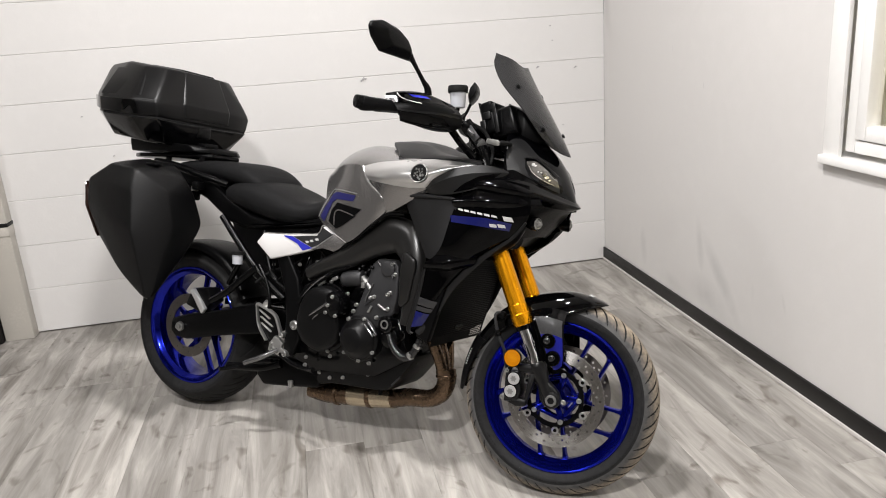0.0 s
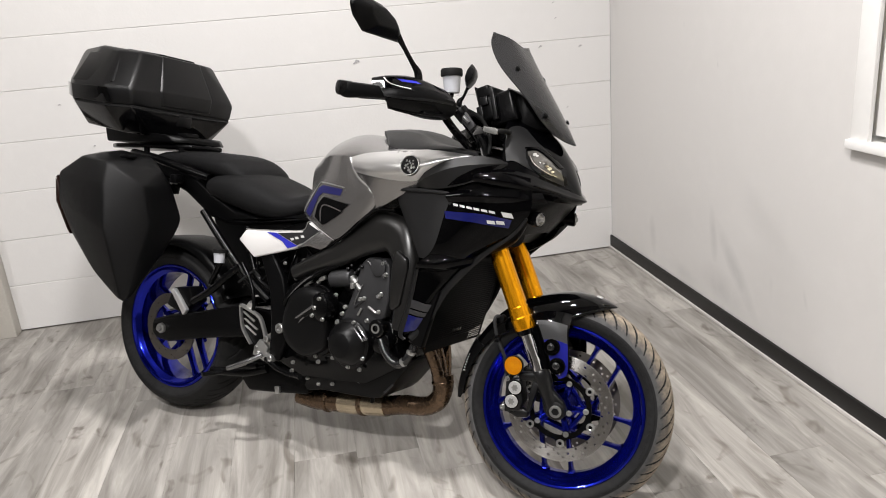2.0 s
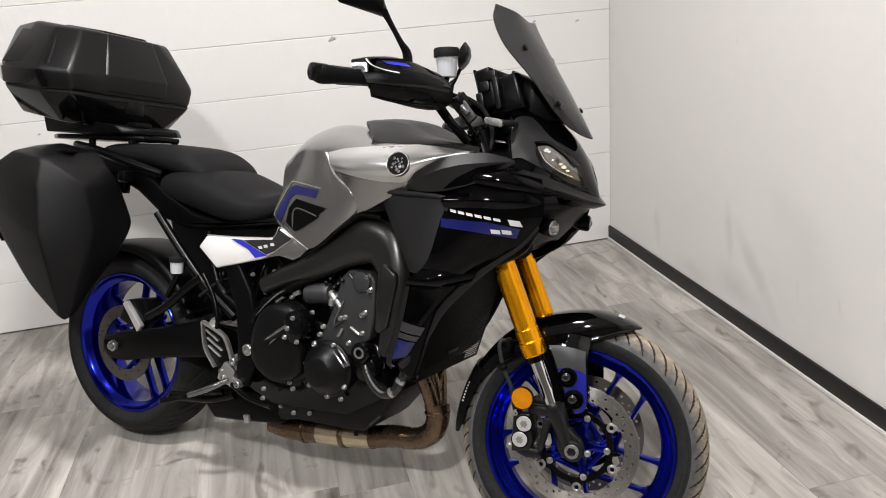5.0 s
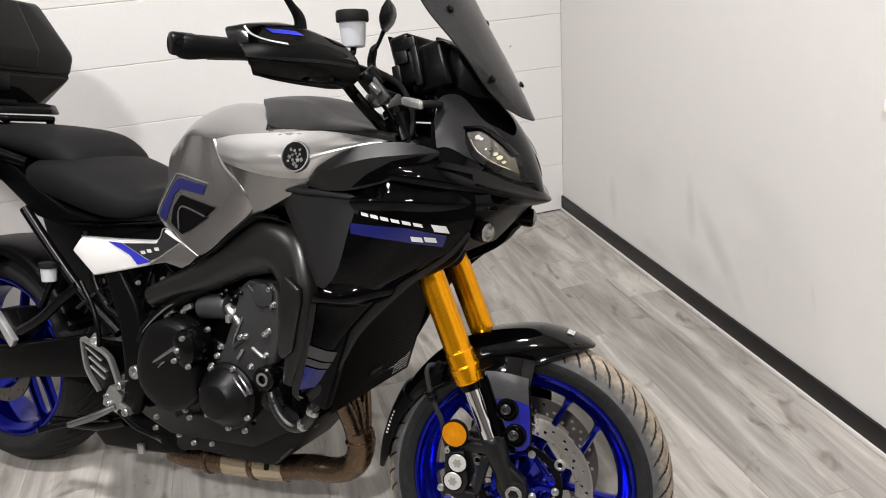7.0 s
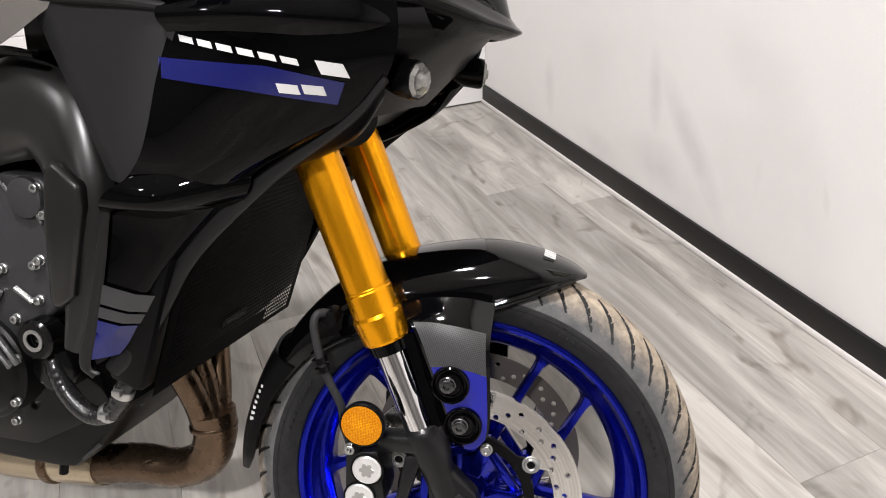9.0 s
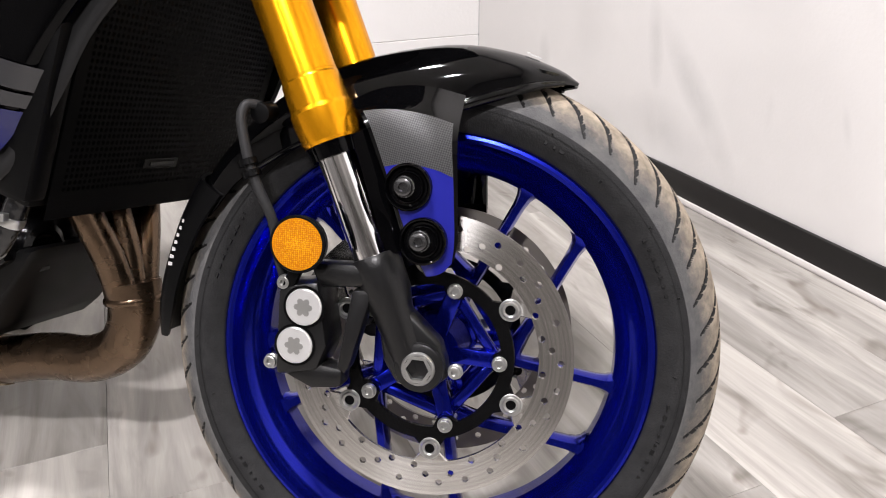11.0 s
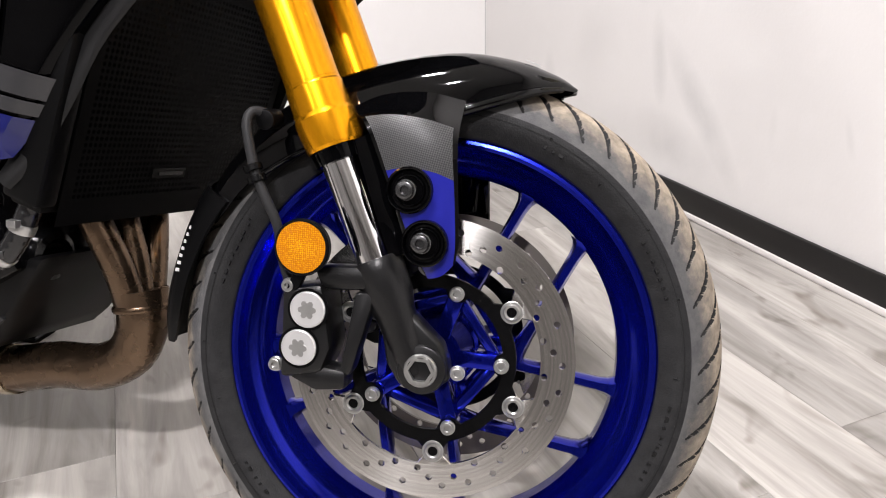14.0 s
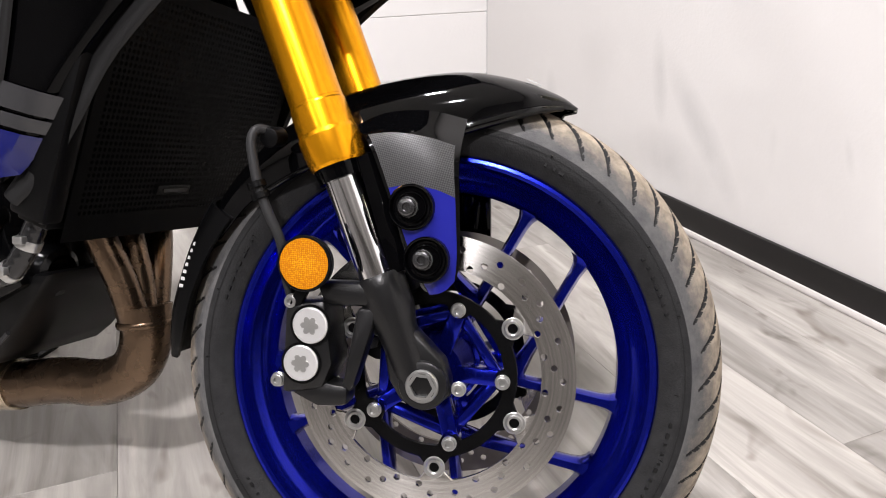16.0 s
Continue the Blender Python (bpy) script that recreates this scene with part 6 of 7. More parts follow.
        top = [[q(1.066, 0.408, 1.098), q(1.118, 0.384, 1.100), q(1.174, 0.326, 1.092), q(1.214, 0.254, 1.082)], [q(1.050, 0.398, 1.124), q(1.088, 0.374, 1.131), q(1.140, 0.318, 1.131), q(1.185, 0.255, 1.112)],
               [q(1.060, 0.372, 1.130), q(1.080, 0.352, 1.138), q(1.112, 0.315, 1.140), q(1.150, 0.262, 1.122)]]
        gt = part("guard_top", net(top, 5, 5, 0.006), CASE_GLOSS, bar, "gloss dark guard top")
        if sgn < 0:
            part("guard_recess", skin_on(g, [(1.092, 1.071), (1.101, 1.053), (1.172, 1.043), (1.196, 1.048), (1.188, 1.067), (1.112, 1.074)], 0.0012, 0.0015, 3), GLOSS, bar, "dark recess in the guard's face")
            part("guard_ridge", skin_on(g, strip([(1.074, 1.084), (1.101, 1.079), (1.135, 1.0765), (1.185, 1.077), (1.212, 1.074)], 0.005), 0.001, 0.003, 2), CASE_SATIN, bar, "raised ridge on the guard")
            part("guard_ridge", skin_on(g, strip([(1.098, 1.047), (1.13, 1.041), (1.165, 1.038), (1.190, 1.040)], 0.006), 0.001, 0.003, 2), CASE_SATIN, bar, "raised ridge on the guard")
            part("brake_master", hull([(x + 0.36 * dx, -0.22 - dx, z) for x, z in ((1.212, 1.053), (1.233, 1.060), (1.264, 1.024), (1.248, 1.009), (1.226, 1.030)) for dx in (-0.014, 0.014)], 0.004, 2), CAST, bar, "grey brake master cylinder")
            part("master_collar", cyl((1.212, -0.225, 1.068), (1.232, -0.212, 1.040), 0.020, seg=20, bevel=0.004), SATIN, bar)
            part("master_pin", cyl((1.234, -0.240, 1.046), (1.250, -0.236, 1.030), 0.006, seg=12, bevel=0.001), POLISHED_AND_GLINTS, bar, "bright lever pivot")
            part("guard_badge", skin_on(gt, [(1.105, 1.1265), (1.140, 1.1255), (1.152, 1.1185), (1.118, 1.1190)], 0.0012, 0.0008, 2), BLUE_DECAL, bar, "blue decal on the guard")
            part("guard_line", skin_on(gt, strip([(1.078, 1.128), (1.094, 1.115), (1.118, 1.106), (1.150, 1.101), (1.190, 1.096)], 0.0024), 0.0012, 0.0008, 2), LETTER, bar, "pale pinstripe")
        if sgn > 0:
            stalk = [q(1.130, 0.300, 1.105), (0.906, 0.36, 1.115), (0.902, 0.36, 1.165), (0.917, 0.36, 1.185), (0.932, 0.36, 1.217)]
            stem = part("mirror", tube(stalk, [0.012, 0.012, 0.011, 0.0055, 0.006], 12), SATIN, bike, "black stalk mirror")
        else:
            stem = part("mirror", tube([q(1.130, 0.300, 1.118), q(1.128, 0.303, 1.150), q(1.120, 0.318, 1.172), tuple(Vector(q(1.108, 0.340, 1.205)) + lean * 0.6), tuple(Vector(q(1.095, 0.362, 1.240)) + lean)], [0.011, 0.010, 0.0065, 0.006, 0.009], 12), SATIN, bike, "black stalk mirror")
        shape = ((0.55, 1.272), (0.542, 1.286), (0.495, 1.300), (0.434, 1.297), (0.366, 1.272), (0.332, 1.241), (0.332, 1.222), (0.368, 1.224), (0.494, 1.217), (0.537, 1.247))
        head = hull([tuple(lean + Vector(q(1.08 + d, 0.44 + (y - 0.44) * k, 1.26 + (z - 1.26) * k))) for d, k in ((0.0, 1.0), (0.012, 0.97), (0.034, 0.55)) for y, z in shape], 0.006, 2)
        if sgn > 0:
            head.free()
            leaf = ((0.948, 1.296), (0.963, 1.278), (0.966, 1.258), (0.958, 1.236), (0.936, 1.214), (0.928, 1.216), (0.921, 1.242), (0.930, 1.272))
            head = hull([(0.943 + (x - 0.943) * k - 0.36 * dy, 0.36 + dy, 1.255 + (z - 1.255) * k) for dy, k in ((-0.055, 0.72), (-0.03, 0.95), (0.0, 1.0), (0.03, 0.95), (0.055, 0.7)) for x, z in leaf], 0.003, 2)
        part("mirror_head", head, MATT, stem, "black mirror shell")
        if sgn > 0:
            continue
        bm = bmesh.new()
        bm.faces.new([bm.verts.new(lean + Vector(q(1.0788, 0.44 + (y - 0.44) * 0.92, 1.26 + (z - 1.26) * 0.9))) for y, z in shape])
        part("mirror_glass", bm, CHROME, stem, "mirror glass")
    r = Vector((1.178, -0.205, 1.112))
    up = Vector((-0.05, -0.06, 1)).normalized()
    res = part("brake_reservoir", turned([(0, 0.0), (0, 0.019), (0.002, 0.021), (0.044, 0.0245), (0.046, 0.0)], r, r + up, seg=28), FLUID, bike, "translucent brake fluid reservoir")
    part("reservoir_cap", turned([(0.044, 0.0), (0.044, 0.0285), (0.047, 0.0295), (0.06, 0.0295), (0.064, 0.027), (0.0645, 0.0)], r, r + up, seg=32), RUBBER, res, "black ribbed cap")
    part("reservoir_stay", tube([tuple(r), (1.175, -0.21, 1.10), (1.15, -0.23, 1.095)], 0.006, 8), SATIN, res)
    for k, pts in enumerate((((1.19, -0.17, 1.08), (1.235, -0.13, 1.05), (1.26, -0.12, 0.99), (1.25, -0.13, 0.93)), ((1.175, -0.19, 1.07), (1.20, -0.16, 1.03), (1.235, -0.15, 0.98), (1.245, -0.15, 0.93)),
                             ((1.14, -0.20, 1.07), (1.17, -0.17, 1.02), (1.22, -0.165, 0.97), (1.25, -0.16, 0.93)))):
        part("cable", tube([tuple(p) for p in pts], (0.0055, 0.004, 0.011)[k], 10), (RUBBER, GLOSS, GLOSS)[k], bike, "control cable at the bars")
    ind = part("indicator", loft([(1.262, -0.170, 1.019, 0.004, 0.005, 2.4), (1.266, -0.172, 1.019, 0.008, 0.009, 2.6), (1.300, -0.178, 1.014, 0.0085, 0.0095, 2.6), (1.308, -0.179, 1.013, 0.004, 0.005, 2.4)]), FOG_GLASS, bike, "small clear indicator")
    part("indicator_stalk", tube([(1.303, -0.176, 1.014), (1.312, -0.165, 1.016), (1.320, -0.13, 1.016)], 0.007, 10), RUBBER, ind)


handlebars()


def seats():
    part("battery_box", hull([(x, y, z) for x, z in ((0.21, 0.735), (0.25, 0.62), (0.33, 0.53), (0.41, 0.475), (0.50, 0.45), (0.66, 0.50), (0.70, 0.72)) for y in (-0.105, 0.105)], 0.01), MATT, bike, "black battery box and inner fender")
    part("rider_seat", loft([(0.185, 0, 0.825, 0.11, 0.018, 2.4), (0.23, 0, 0.825, 0.148, 0.047, 2.6), (0.33, 0, 0.817, 0.166, 0.066, 2.7), (0.44, 0, 0.790, 0.16, 0.064, 2.7), (0.54, 0, 0.770, 0.138, 0.046, 2.6),
                             (0.62, 0, 0.787, 0.105, 0.046, 2.4), (0.675, 0, 0.822, 0.085, 0.04, 2.3)], seg=40), VINYL, bike, "black vinyl rider seat")
    part("pillion_seat", loft([(-0.13, 0, 0.912, 0.07, 0.018, 2.4), (-0.06, 0, 0.917, 0.105, 0.028, 2.5), (0.08, 0, 0.912, 0.125, 0.036, 2.6), (0.2, 0, 0.900, 0.136, 0.044, 2.6), (0.29, 0, 0.884, 0.138, 0.05, 2.6),
                               (0.35, 0, 0.862, 0.125, 0.036, 2.5), (0.375, 0, 0.85, 0.09, 0.02, 2.4)], seg=40), VINYL, bike, "black vinyl pillion seat")
    tail = [(-0.16, 0.925), (-0.155, 0.885), (-0.02, 0.845), (0.10, 0.80), (0.22, 0.722), (0.30, 0.705), (0.42, 0.71), (0.66, 0.735), (0.69, 0.775), (0.60, 0.752), (0.45, 0.732), (0.33, 0.752), (0.23, 0.80), (0.12, 0.872), (-0.02, 0.905)]
    part("tail_unit", prism(tail, -0.125, 0.125, 0.012, 3), MATT, bike, "matt black tail unit")
    for sgn in (-1, 1):
        part("grab_rail", tube([(0.22, sgn * 0.135, 0.855), (0.10, sgn * 0.155, 0.885), (-0.02, sgn * 0.16, 0.915), (-0.14, sgn * 0.14, 0.93), (-0.20, sgn * 0.10, 0.935)], [0.012, 0.014, 0.014, 0.014, 0.012], 12), SATIN, bike, "black grab rail")
        part("case_mount", hull([(x, sgn * y, z) for x, z in ((-0.02, 0.86), (0.08, 0.84), (0.07, 0.79), (-0.03, 0.82)) for y in (0.125, 0.15)], 0.004), SATIN, bike, "pannier mount plate")
        part("mount_latch", box((0.075, sgn * 0.155, 0.835), (0.03, 0.012, 0.02), 0.003), ALU, bike, "bright mount latch")
    rack = part("luggage_rack", hull([(x, y, z) for x, w in ((0.07, 0.07), (0.02, 0.10), (-0.30, 0.10), (-0.36, 0.07)) for y in (-w, w) for z in (0.952, 0.968)], 0.005), SATIN, bike, "black rear luggage rack")
    for x, y in ((0.03, -0.085), (0.03, 0.085), (-0.15, -0.085), (-0.15, 0.085)):
        part("rack_foot", cyl((x, y, 0.925), (x, y, 0.955), 0.011, seg=14), SATIN, rack)
    part("rear_light", box((-0.185, 0, 0.895), (0.03, 0.16, 0.035), 0.01), SCREEN_GREY, bike, "dark tail lamp")


seats()


# ---- engine, exhaust and running gear ----
def stack(outline, levels, rounded=3):
    """A domed cover: the outline shrunk step by step as it rises; levels: (scale, y)."""
    o = crom(np.array(outline + outline[:3], float), rounded)[rounded : rounded * (len(outline) + 1)]
    mid = o.mean(axis=0)
    bm = bmesh.new()
    rings = [[bm.verts.new((mid[0] + (x - mid[0]) * k, y, mid[1] + (z - mid[1]) * k)) for x, z in o] for k, y in levels]
    for a, b in zip(rings, rings[1:]):
        for i in range(len(a)):
            bm.faces.new((a[i], a[(i + 1) % len(a)], b[(i + 1) % len(a)], b[i]))
    bm.faces.new(rings[-1])
    return bm


def engine():
    def sym(pts):
        return [(x, -y, z) for x, y, z in pts] + [(x, y, z) for x, y, z in pts]
    e = part("engine", hull(sym([(0.53, 0.13, 0.28), (0.53, 0.13, 0.48), (0.62, 0.15, 0.54), (0.78, 0.155, 0.50), (0.98, 0.14, 0.46), (1.02, 0.13, 0.33), (0.9, 0.14, 0.26), (0.66, 0.14, 0.245)]), 0.012, 2), ENGINE, bike, "black triple-cylinder engine")
    part("cylinder_block", hull(sym([(0.76, 0.13, 0.47), (0.98, 0.13, 0.43), (1.06, 0.13, 0.60), (1.03, 0.13, 0.665), (0.86, 0.13, 0.665), (0.82, 0.13, 0.60)]), 0.01, 2), ENGINE, e)
    part("inner_frame", hull(sym([(0.45, 0.10, 0.50), (0.50, 0.11, 0.70), (0.72, 0.12, 0.76), (1.0, 0.13, 0.80), (1.06, 0.12, 0.68), (0.80, 0.12, 0.56), (0.60, 0.11, 0.48)]), 0.012, 2), MATT, bike, "black frame and airbox")
    head = [(0.885, 0.628), (0.905, 0.645), (0.965, 0.645), (0.982, 0.625), (0.984, 0.53), (0.972, 0.475), (0.925, 0.432), (0.885, 0.405), (0.835, 0.425), (0.815, 0.452), (0.842, 0.50), (0.858, 0.545)]
    part("cam_chain_cover", prism(head, -0.125, -0.163, 0.006, 3), CAST, e, "grey cast cam chain cover")
    part("cover_rib", prism([(0.868, 0.49), (0.90, 0.515), (0.897, 0.52), (0.863, 0.496)], -0.16, -0.168, 0.002, 1), CAST, e)
    for pts in ([(0.908, -0.164, 0.634), (0.922, -0.166, 0.622), (0.938, -0.166, 0.612), (0.956, -0.166, 0.606), (0.967, -0.165, 0.588)], [(0.944, -0.164, 0.640), (0.958, -0.165, 0.634), (0.967, -0.165, 0.622)],
                [(0.893, -0.164, 0.565), (0.872, -0.165, 0.520), (0.866, -0.165, 0.500)]):
        part("cover_bead", tube(pts, 0.0032, 8), POLISHED_AND_GLINTS, e, "bright edge of the cover")
    part("cover_boss", cyl((0.945, -0.15, 0.618), (0.945, -0.170, 0.618), 0.026, seg=28, bevel=0.004), CAST, e)
    clutch = [(0.628, 0.40), (0.640, 0.465), (0.668, 0.515), (0.715, 0.537), (0.765, 0.53), (0.792, 0.50), (0.803, 0.44), (0.806, 0.37), (0.775, 0.325), (0.715, 0.302), (0.66, 0.325), (0.635, 0.36)]
    clutch = [(x - 0.02, 0.537 - (0.537 - z) * 0.92) for x, z in clutch]
    part("clutch_cover", stack(clutch, [(1.0, -0.14), (1.0, -0.174), (0.99, -0.181), (0.96, -0.188), (0.91, -0.193), (0.84, -0.196), (0.70, -0.1985), (0.40, -0.200), (0.02, -0.2005)]), DULL_ENGINE, e, "black clutch cover")
    part("clutch_flange", prism([(0.695 + (x - 0.695) * 1.10, 0.43 + (z - 0.43) * 1.10) for x, z in clutch], -0.13, -0.158, 0.005, 2, rounded=3), ENGINE, e)
    part("clutch_ridge", hull([(x, y, z) for x, z, y in ((0.663, 0.432, -0.196), (0.692, 0.450, -0.206), (0.760, 0.494, -0.212), (0.783, 0.499, -0.212), (0.759, 0.479, -0.205), (0.707, 0.446, -0.203), (0.682, 0.424, -0.196), (0.67, 0.43, -0.19), (0.77, 0.49, -0.19))], 0.002), DULL_ENGINE, e, "raised rib on the cover")
    # two bright tubes draw the rib's highlights in
    part("clutch_ridge_glint", tube([(0.672, -0.202, 0.437), (0.692, -0.2075, 0.4495), (0.760, -0.2135, 0.4935), (0.781, -0.2135, 0.4985)], [0.0015, 0.0035, 0.0045, 0.003], 10), POLISHED_AND_GLINTS, e, "highlight painted along the rib's edge")
    part("clutch_ridge_glint", tube([(0.684, -0.199, 0.426), (0.700, -0.203, 0.440), (0.712, -0.205, 0.448)], [0.001, 0.003, 0.0015], 10), POLISHED_AND_GLINTS, e)
    part("clutch_pod", stack([(0.742, 0.512), (0.772, 0.528), (0.802, 0.508), (0.800, 0.462), (0.775, 0.440), (0.750, 0.462)], [(1.0, -0.16), (1.0, -0.205), (0.9, -0.214), (0.6, -0.218), (0.05, -0.219)]), ENGINE, e)
    for x, z in ((0.759, 0.483), (0.751, 0.459), (0.775, 0.512), (0.79, 0.452)):
        c = Vector((x, -0.216, z))
        part("cover_bolt", bolt_mesh(c, c + Vector((0, -1, 0)), 0.005, 0.008), BOLT, e)
    g = Vector((0.852, -0.14, 0.382))
    o = Vector((0, -1, 0))
    part("generator_cover", turned([(0, 0.074), (0.03, 0.074), (0.034, 0.070), (0.036, 0.066), (0.046, 0.062), (0.052, 0.056), (0.056, 0.054), (0.066, 0.046), (0.074, 0.0385), (0.0755, 0.0360), (0.0755, 0)], g, g + o, seg=56), DULL_ENGINE, e, "black round generator cover")
    for k in range(7):
        a = radians(20 + 51.4 * k)
        c = g + Vector((0.070 * math.cos(a), -0.033, 0.070 * math.sin(a)))
        part("cover_bolt", bolt_mesh(c, c + o, 0.0052, 0.009), BOLT, e)
    for x0, z0, x1, z1 in ((0.882, 0.434, 0.918, 0.398), (0.897, 0.442, 0.930, 0.405)):
        part("cover_rib", cyl((x0, -0.186, z0), (x1, -0.186, z1), 0.0042, seg=10, bevel=0.001), POLISHED_AND_GLINTS, e)
    for x, z in ((0.650, 0.537), (0.725, 0.553), (0.792, 0.52), (0.802, 0.44), (0.754, 0.385), (0.725, 0.322), (0.736, 0.306), (0.637, 0.289), (0.634, 0.262), (0.891, 0.306)):
        c = Vector((x, -0.156, z))
        part("cover_bolt", bolt_mesh(c, c + o, 0.0052, 0.009), BOLT, e)
    for x, z in ((0.962, 0.632), (0.972, 0.600), (0.950, 0.534), (0.958, 0.541), (0.899, 0.522), (0.886, 0.518), (0.952, 0.488), (0.823, 0.467), (0.833, 0.489), (0.913, 0.457)):
        c = Vector((x, -0.161, z))
        part("cover_bolt", bolt_mesh(c, c + o, 0.0055, 0.010), BOLT, e)
    for x0, z0, x1, z1 in ((0.917, 0.500, 0.945, 0.484), (0.893, 0.492, 0.880, 0.470)):
        part("cover_rod", cyl((x0, -0.167, z0), (x1, -0.167, z1), 0.004, seg=10, bevel=0.001), BOLT, e)
    p = Vector((0.959, -0.16, 0.443))
    part("timing_plug", turned([(0, 0.026), (0.024, 0.026), (0.028, 0.023), (0.028, 0.016), (0.022, 0.014), (0.022, 0.0)], p, p + o, seg=32), ENGINE, e, "black round plug")
    part("plug_ring", turned([(0.0275, 0.0145), (0.0292, 0.0145), (0.0292, 0.0095), (0.0275, 0.0095)], p, p + o, seg=32, closed=True), BOLT, e)
    part("starter_motor", turned([(0, 0.0), (0, 0.024), (0.004, 0.027), (0.07, 0.027), (0.078, 0.022), (0.08, 0)], (0.768, -0.145, 0.566), (0.845, -0.15, 0.577), seg=28), CAST, e, "grey cylinder at the engine top")
    part("wire_plug", join(cyl((0.845, -0.152, 0.578), (0.868, -0.158, 0.562), 0.013, seg=10, bevel=0.002), cyl((0.866, -0.158, 0.562), (0.884, -0.162, 0.546), 0.008, seg=10, bevel=0.001), box((0.858, -0.168, 0.556), (0.012, 0.012, 0.018), 0.002)), ALU, e, "bright metal sensor plug")
    for x, z, w, h in ((0.745, 0.566, 0.024, 0.012), (0.695, 0.548, 0.02, 0.008), (0.683, 0.538, 0.014, 0.007), (0.655, 0.520, 0.01, 0.006)):
        part("connector", box((x, -0.165, z), (w, 0.012, h), 0.002, 2, (0, -25, 0)), BOLT, e, "bright metal connector")
    part("sensor_cluster", join(*[cyl((0.83 + 0.012 * k, -0.15, 0.60 + 0.012 * math.sin(2.1 * k)), (0.838 + 0.013 * k, -0.168, 0.606 + 0.012 * math.sin(2.1 * k)), 0.0048, seg=9, bevel=0.001) for k in range(5)]), SATIN, e)
    part("oil_pan", prism([(0.600, 0.290), (1.045, 0.345), (1.029, 0.323), (0.998, 0.284), (0.959, 0.236), (0.935, 0.216), (0.908, 0.211), (0.85, 0.208), (0.784, 0.206), (0.715, 0.203), (0.665, 0.192), (0.62, 0.21)], -0.115, 0.09, 0.010, 2), DULL_ENGINE, e, "black sump")
    part("drain_plug", cyl((0.907, -0.10, 0.225), (0.905, -0.104, 0.195), 0.0065, seg=12, bevel=0.001), MATT, e, "black drain plug under the sump")
    part("sump_rib", tube([(0.985, -0.116, 0.268), (0.955, -0.117, 0.238)], 0.003, 8), CAST, e)
    for x, z in ((0.664, 0.234), (0.708, 0.223), (0.823, 0.262), (0.861, 0.258), (0.762, 0.232)):
        c = Vector((x, -0.114, z))
        part("cover_bolt", bolt_mesh(c, c + o, 0.0052, 0.008), BOLT, e)
    part("water_pump", cyl((0.965, -0.12, 0.40), (0.965, -0.17, 0.40), 0.034, seg=28, bevel=0.006), ENGINE, e, "black water pump housing")
    line = crom([(0.962, -0.150, 0.425), (0.967, -0.166, 0.407), (0.983, -0.170, 0.378), (1.005, -0.172, 0.356), (1.027, -0.172, 0.347), (1.050, -0.172, 0.355), (1.068, -0.171, 0.378), (1.080, -0.166, 0.41)], 7)
    part("pump_hose", tube([tuple(q) for q in line], [0.0118 + 0.0004 * (k % 2) for k in range(len(line))], 22, 3), HOSE, e, "ribbed black coolant hose")
    for c0, c1 in (((1.070, -0.170, 0.382), (1.074, -0.169, 0.392)), ((1.046, -0.172, 0.353), (1.0535, -0.172, 0.358))):
        part("hose_clamp", join(cyl(c0, c1, 0.0132, seg=28, bevel=0.001), box((c1[0], c1[1] - 0.014, c1[2]), (0.012, 0.008, 0.008), 0.001)), ALU, e, "bright hose clamp")
    rng = random.Random(8)
    for k in range(7):
        x, z = 0.60 + 0.05 * k, 0.575 + 0.012 * math.sin(k * 1.7)
        part("wiring", tube([(x, -0.12, z + 0.05), (x + 0.02, -0.135 - 0.01 * rng.random(), z), (x + 0.05, -0.13, z + 0.02), (x + 0.07, -0.12, z + 0.055)], 0.005, 8, 4), RUBBER, e, "black wiring loom")
    part("frame_lower", prism([(0.48, 0.63), (0.53, 0.64), (0.585, 0.55), (0.605, 0.45), (0.60, 0.34), (0.575, 0.28), (0.535, 0.29), (0.54, 0.40), (0.53, 0.50)], -0.135, -0.162, 0.008, 3), MATT, bike, "black frame pivot plate")
    part("frame_arch", tube([(0.600, -0.168, 0.470), (0.617, -0.172, 0.497), (0.656, -0.174, 0.535), (0.714, -0.172, 0.571), (0.757, -0.168, 0.593), (0.80, -0.16, 0.612)], [0.008, 0.009, 0.009, 0.009, 0.009, 0.006], 10), SATIN, bike, "black frame tube")
    # reflection on the frame tube, drawn as a thin bright strip
    part("frame_edge_glint", tube([(0.622, -0.180, 0.494), (0.657, -0.182, 0.529), (0.699, -0.180, 0.563), (0.732, -0.177, 0.580)], [0.001, 0.0030, 0.0030, 0.001], 8), POLISHED_AND_GLINTS, bike, "reflection painted along the frame's edge")
    c = Vector((0.588, -0.168, 0.392))
    part("pivot_nut", turned([(0, 0.016), (0.008, 0.016), (0.01, 0.013), (0.01, 0.008), (0.004, 0.007), (0.004, 0)], c, c + o, seg=24), BOLT, bike, "bright swingarm pivot nut")


engine()


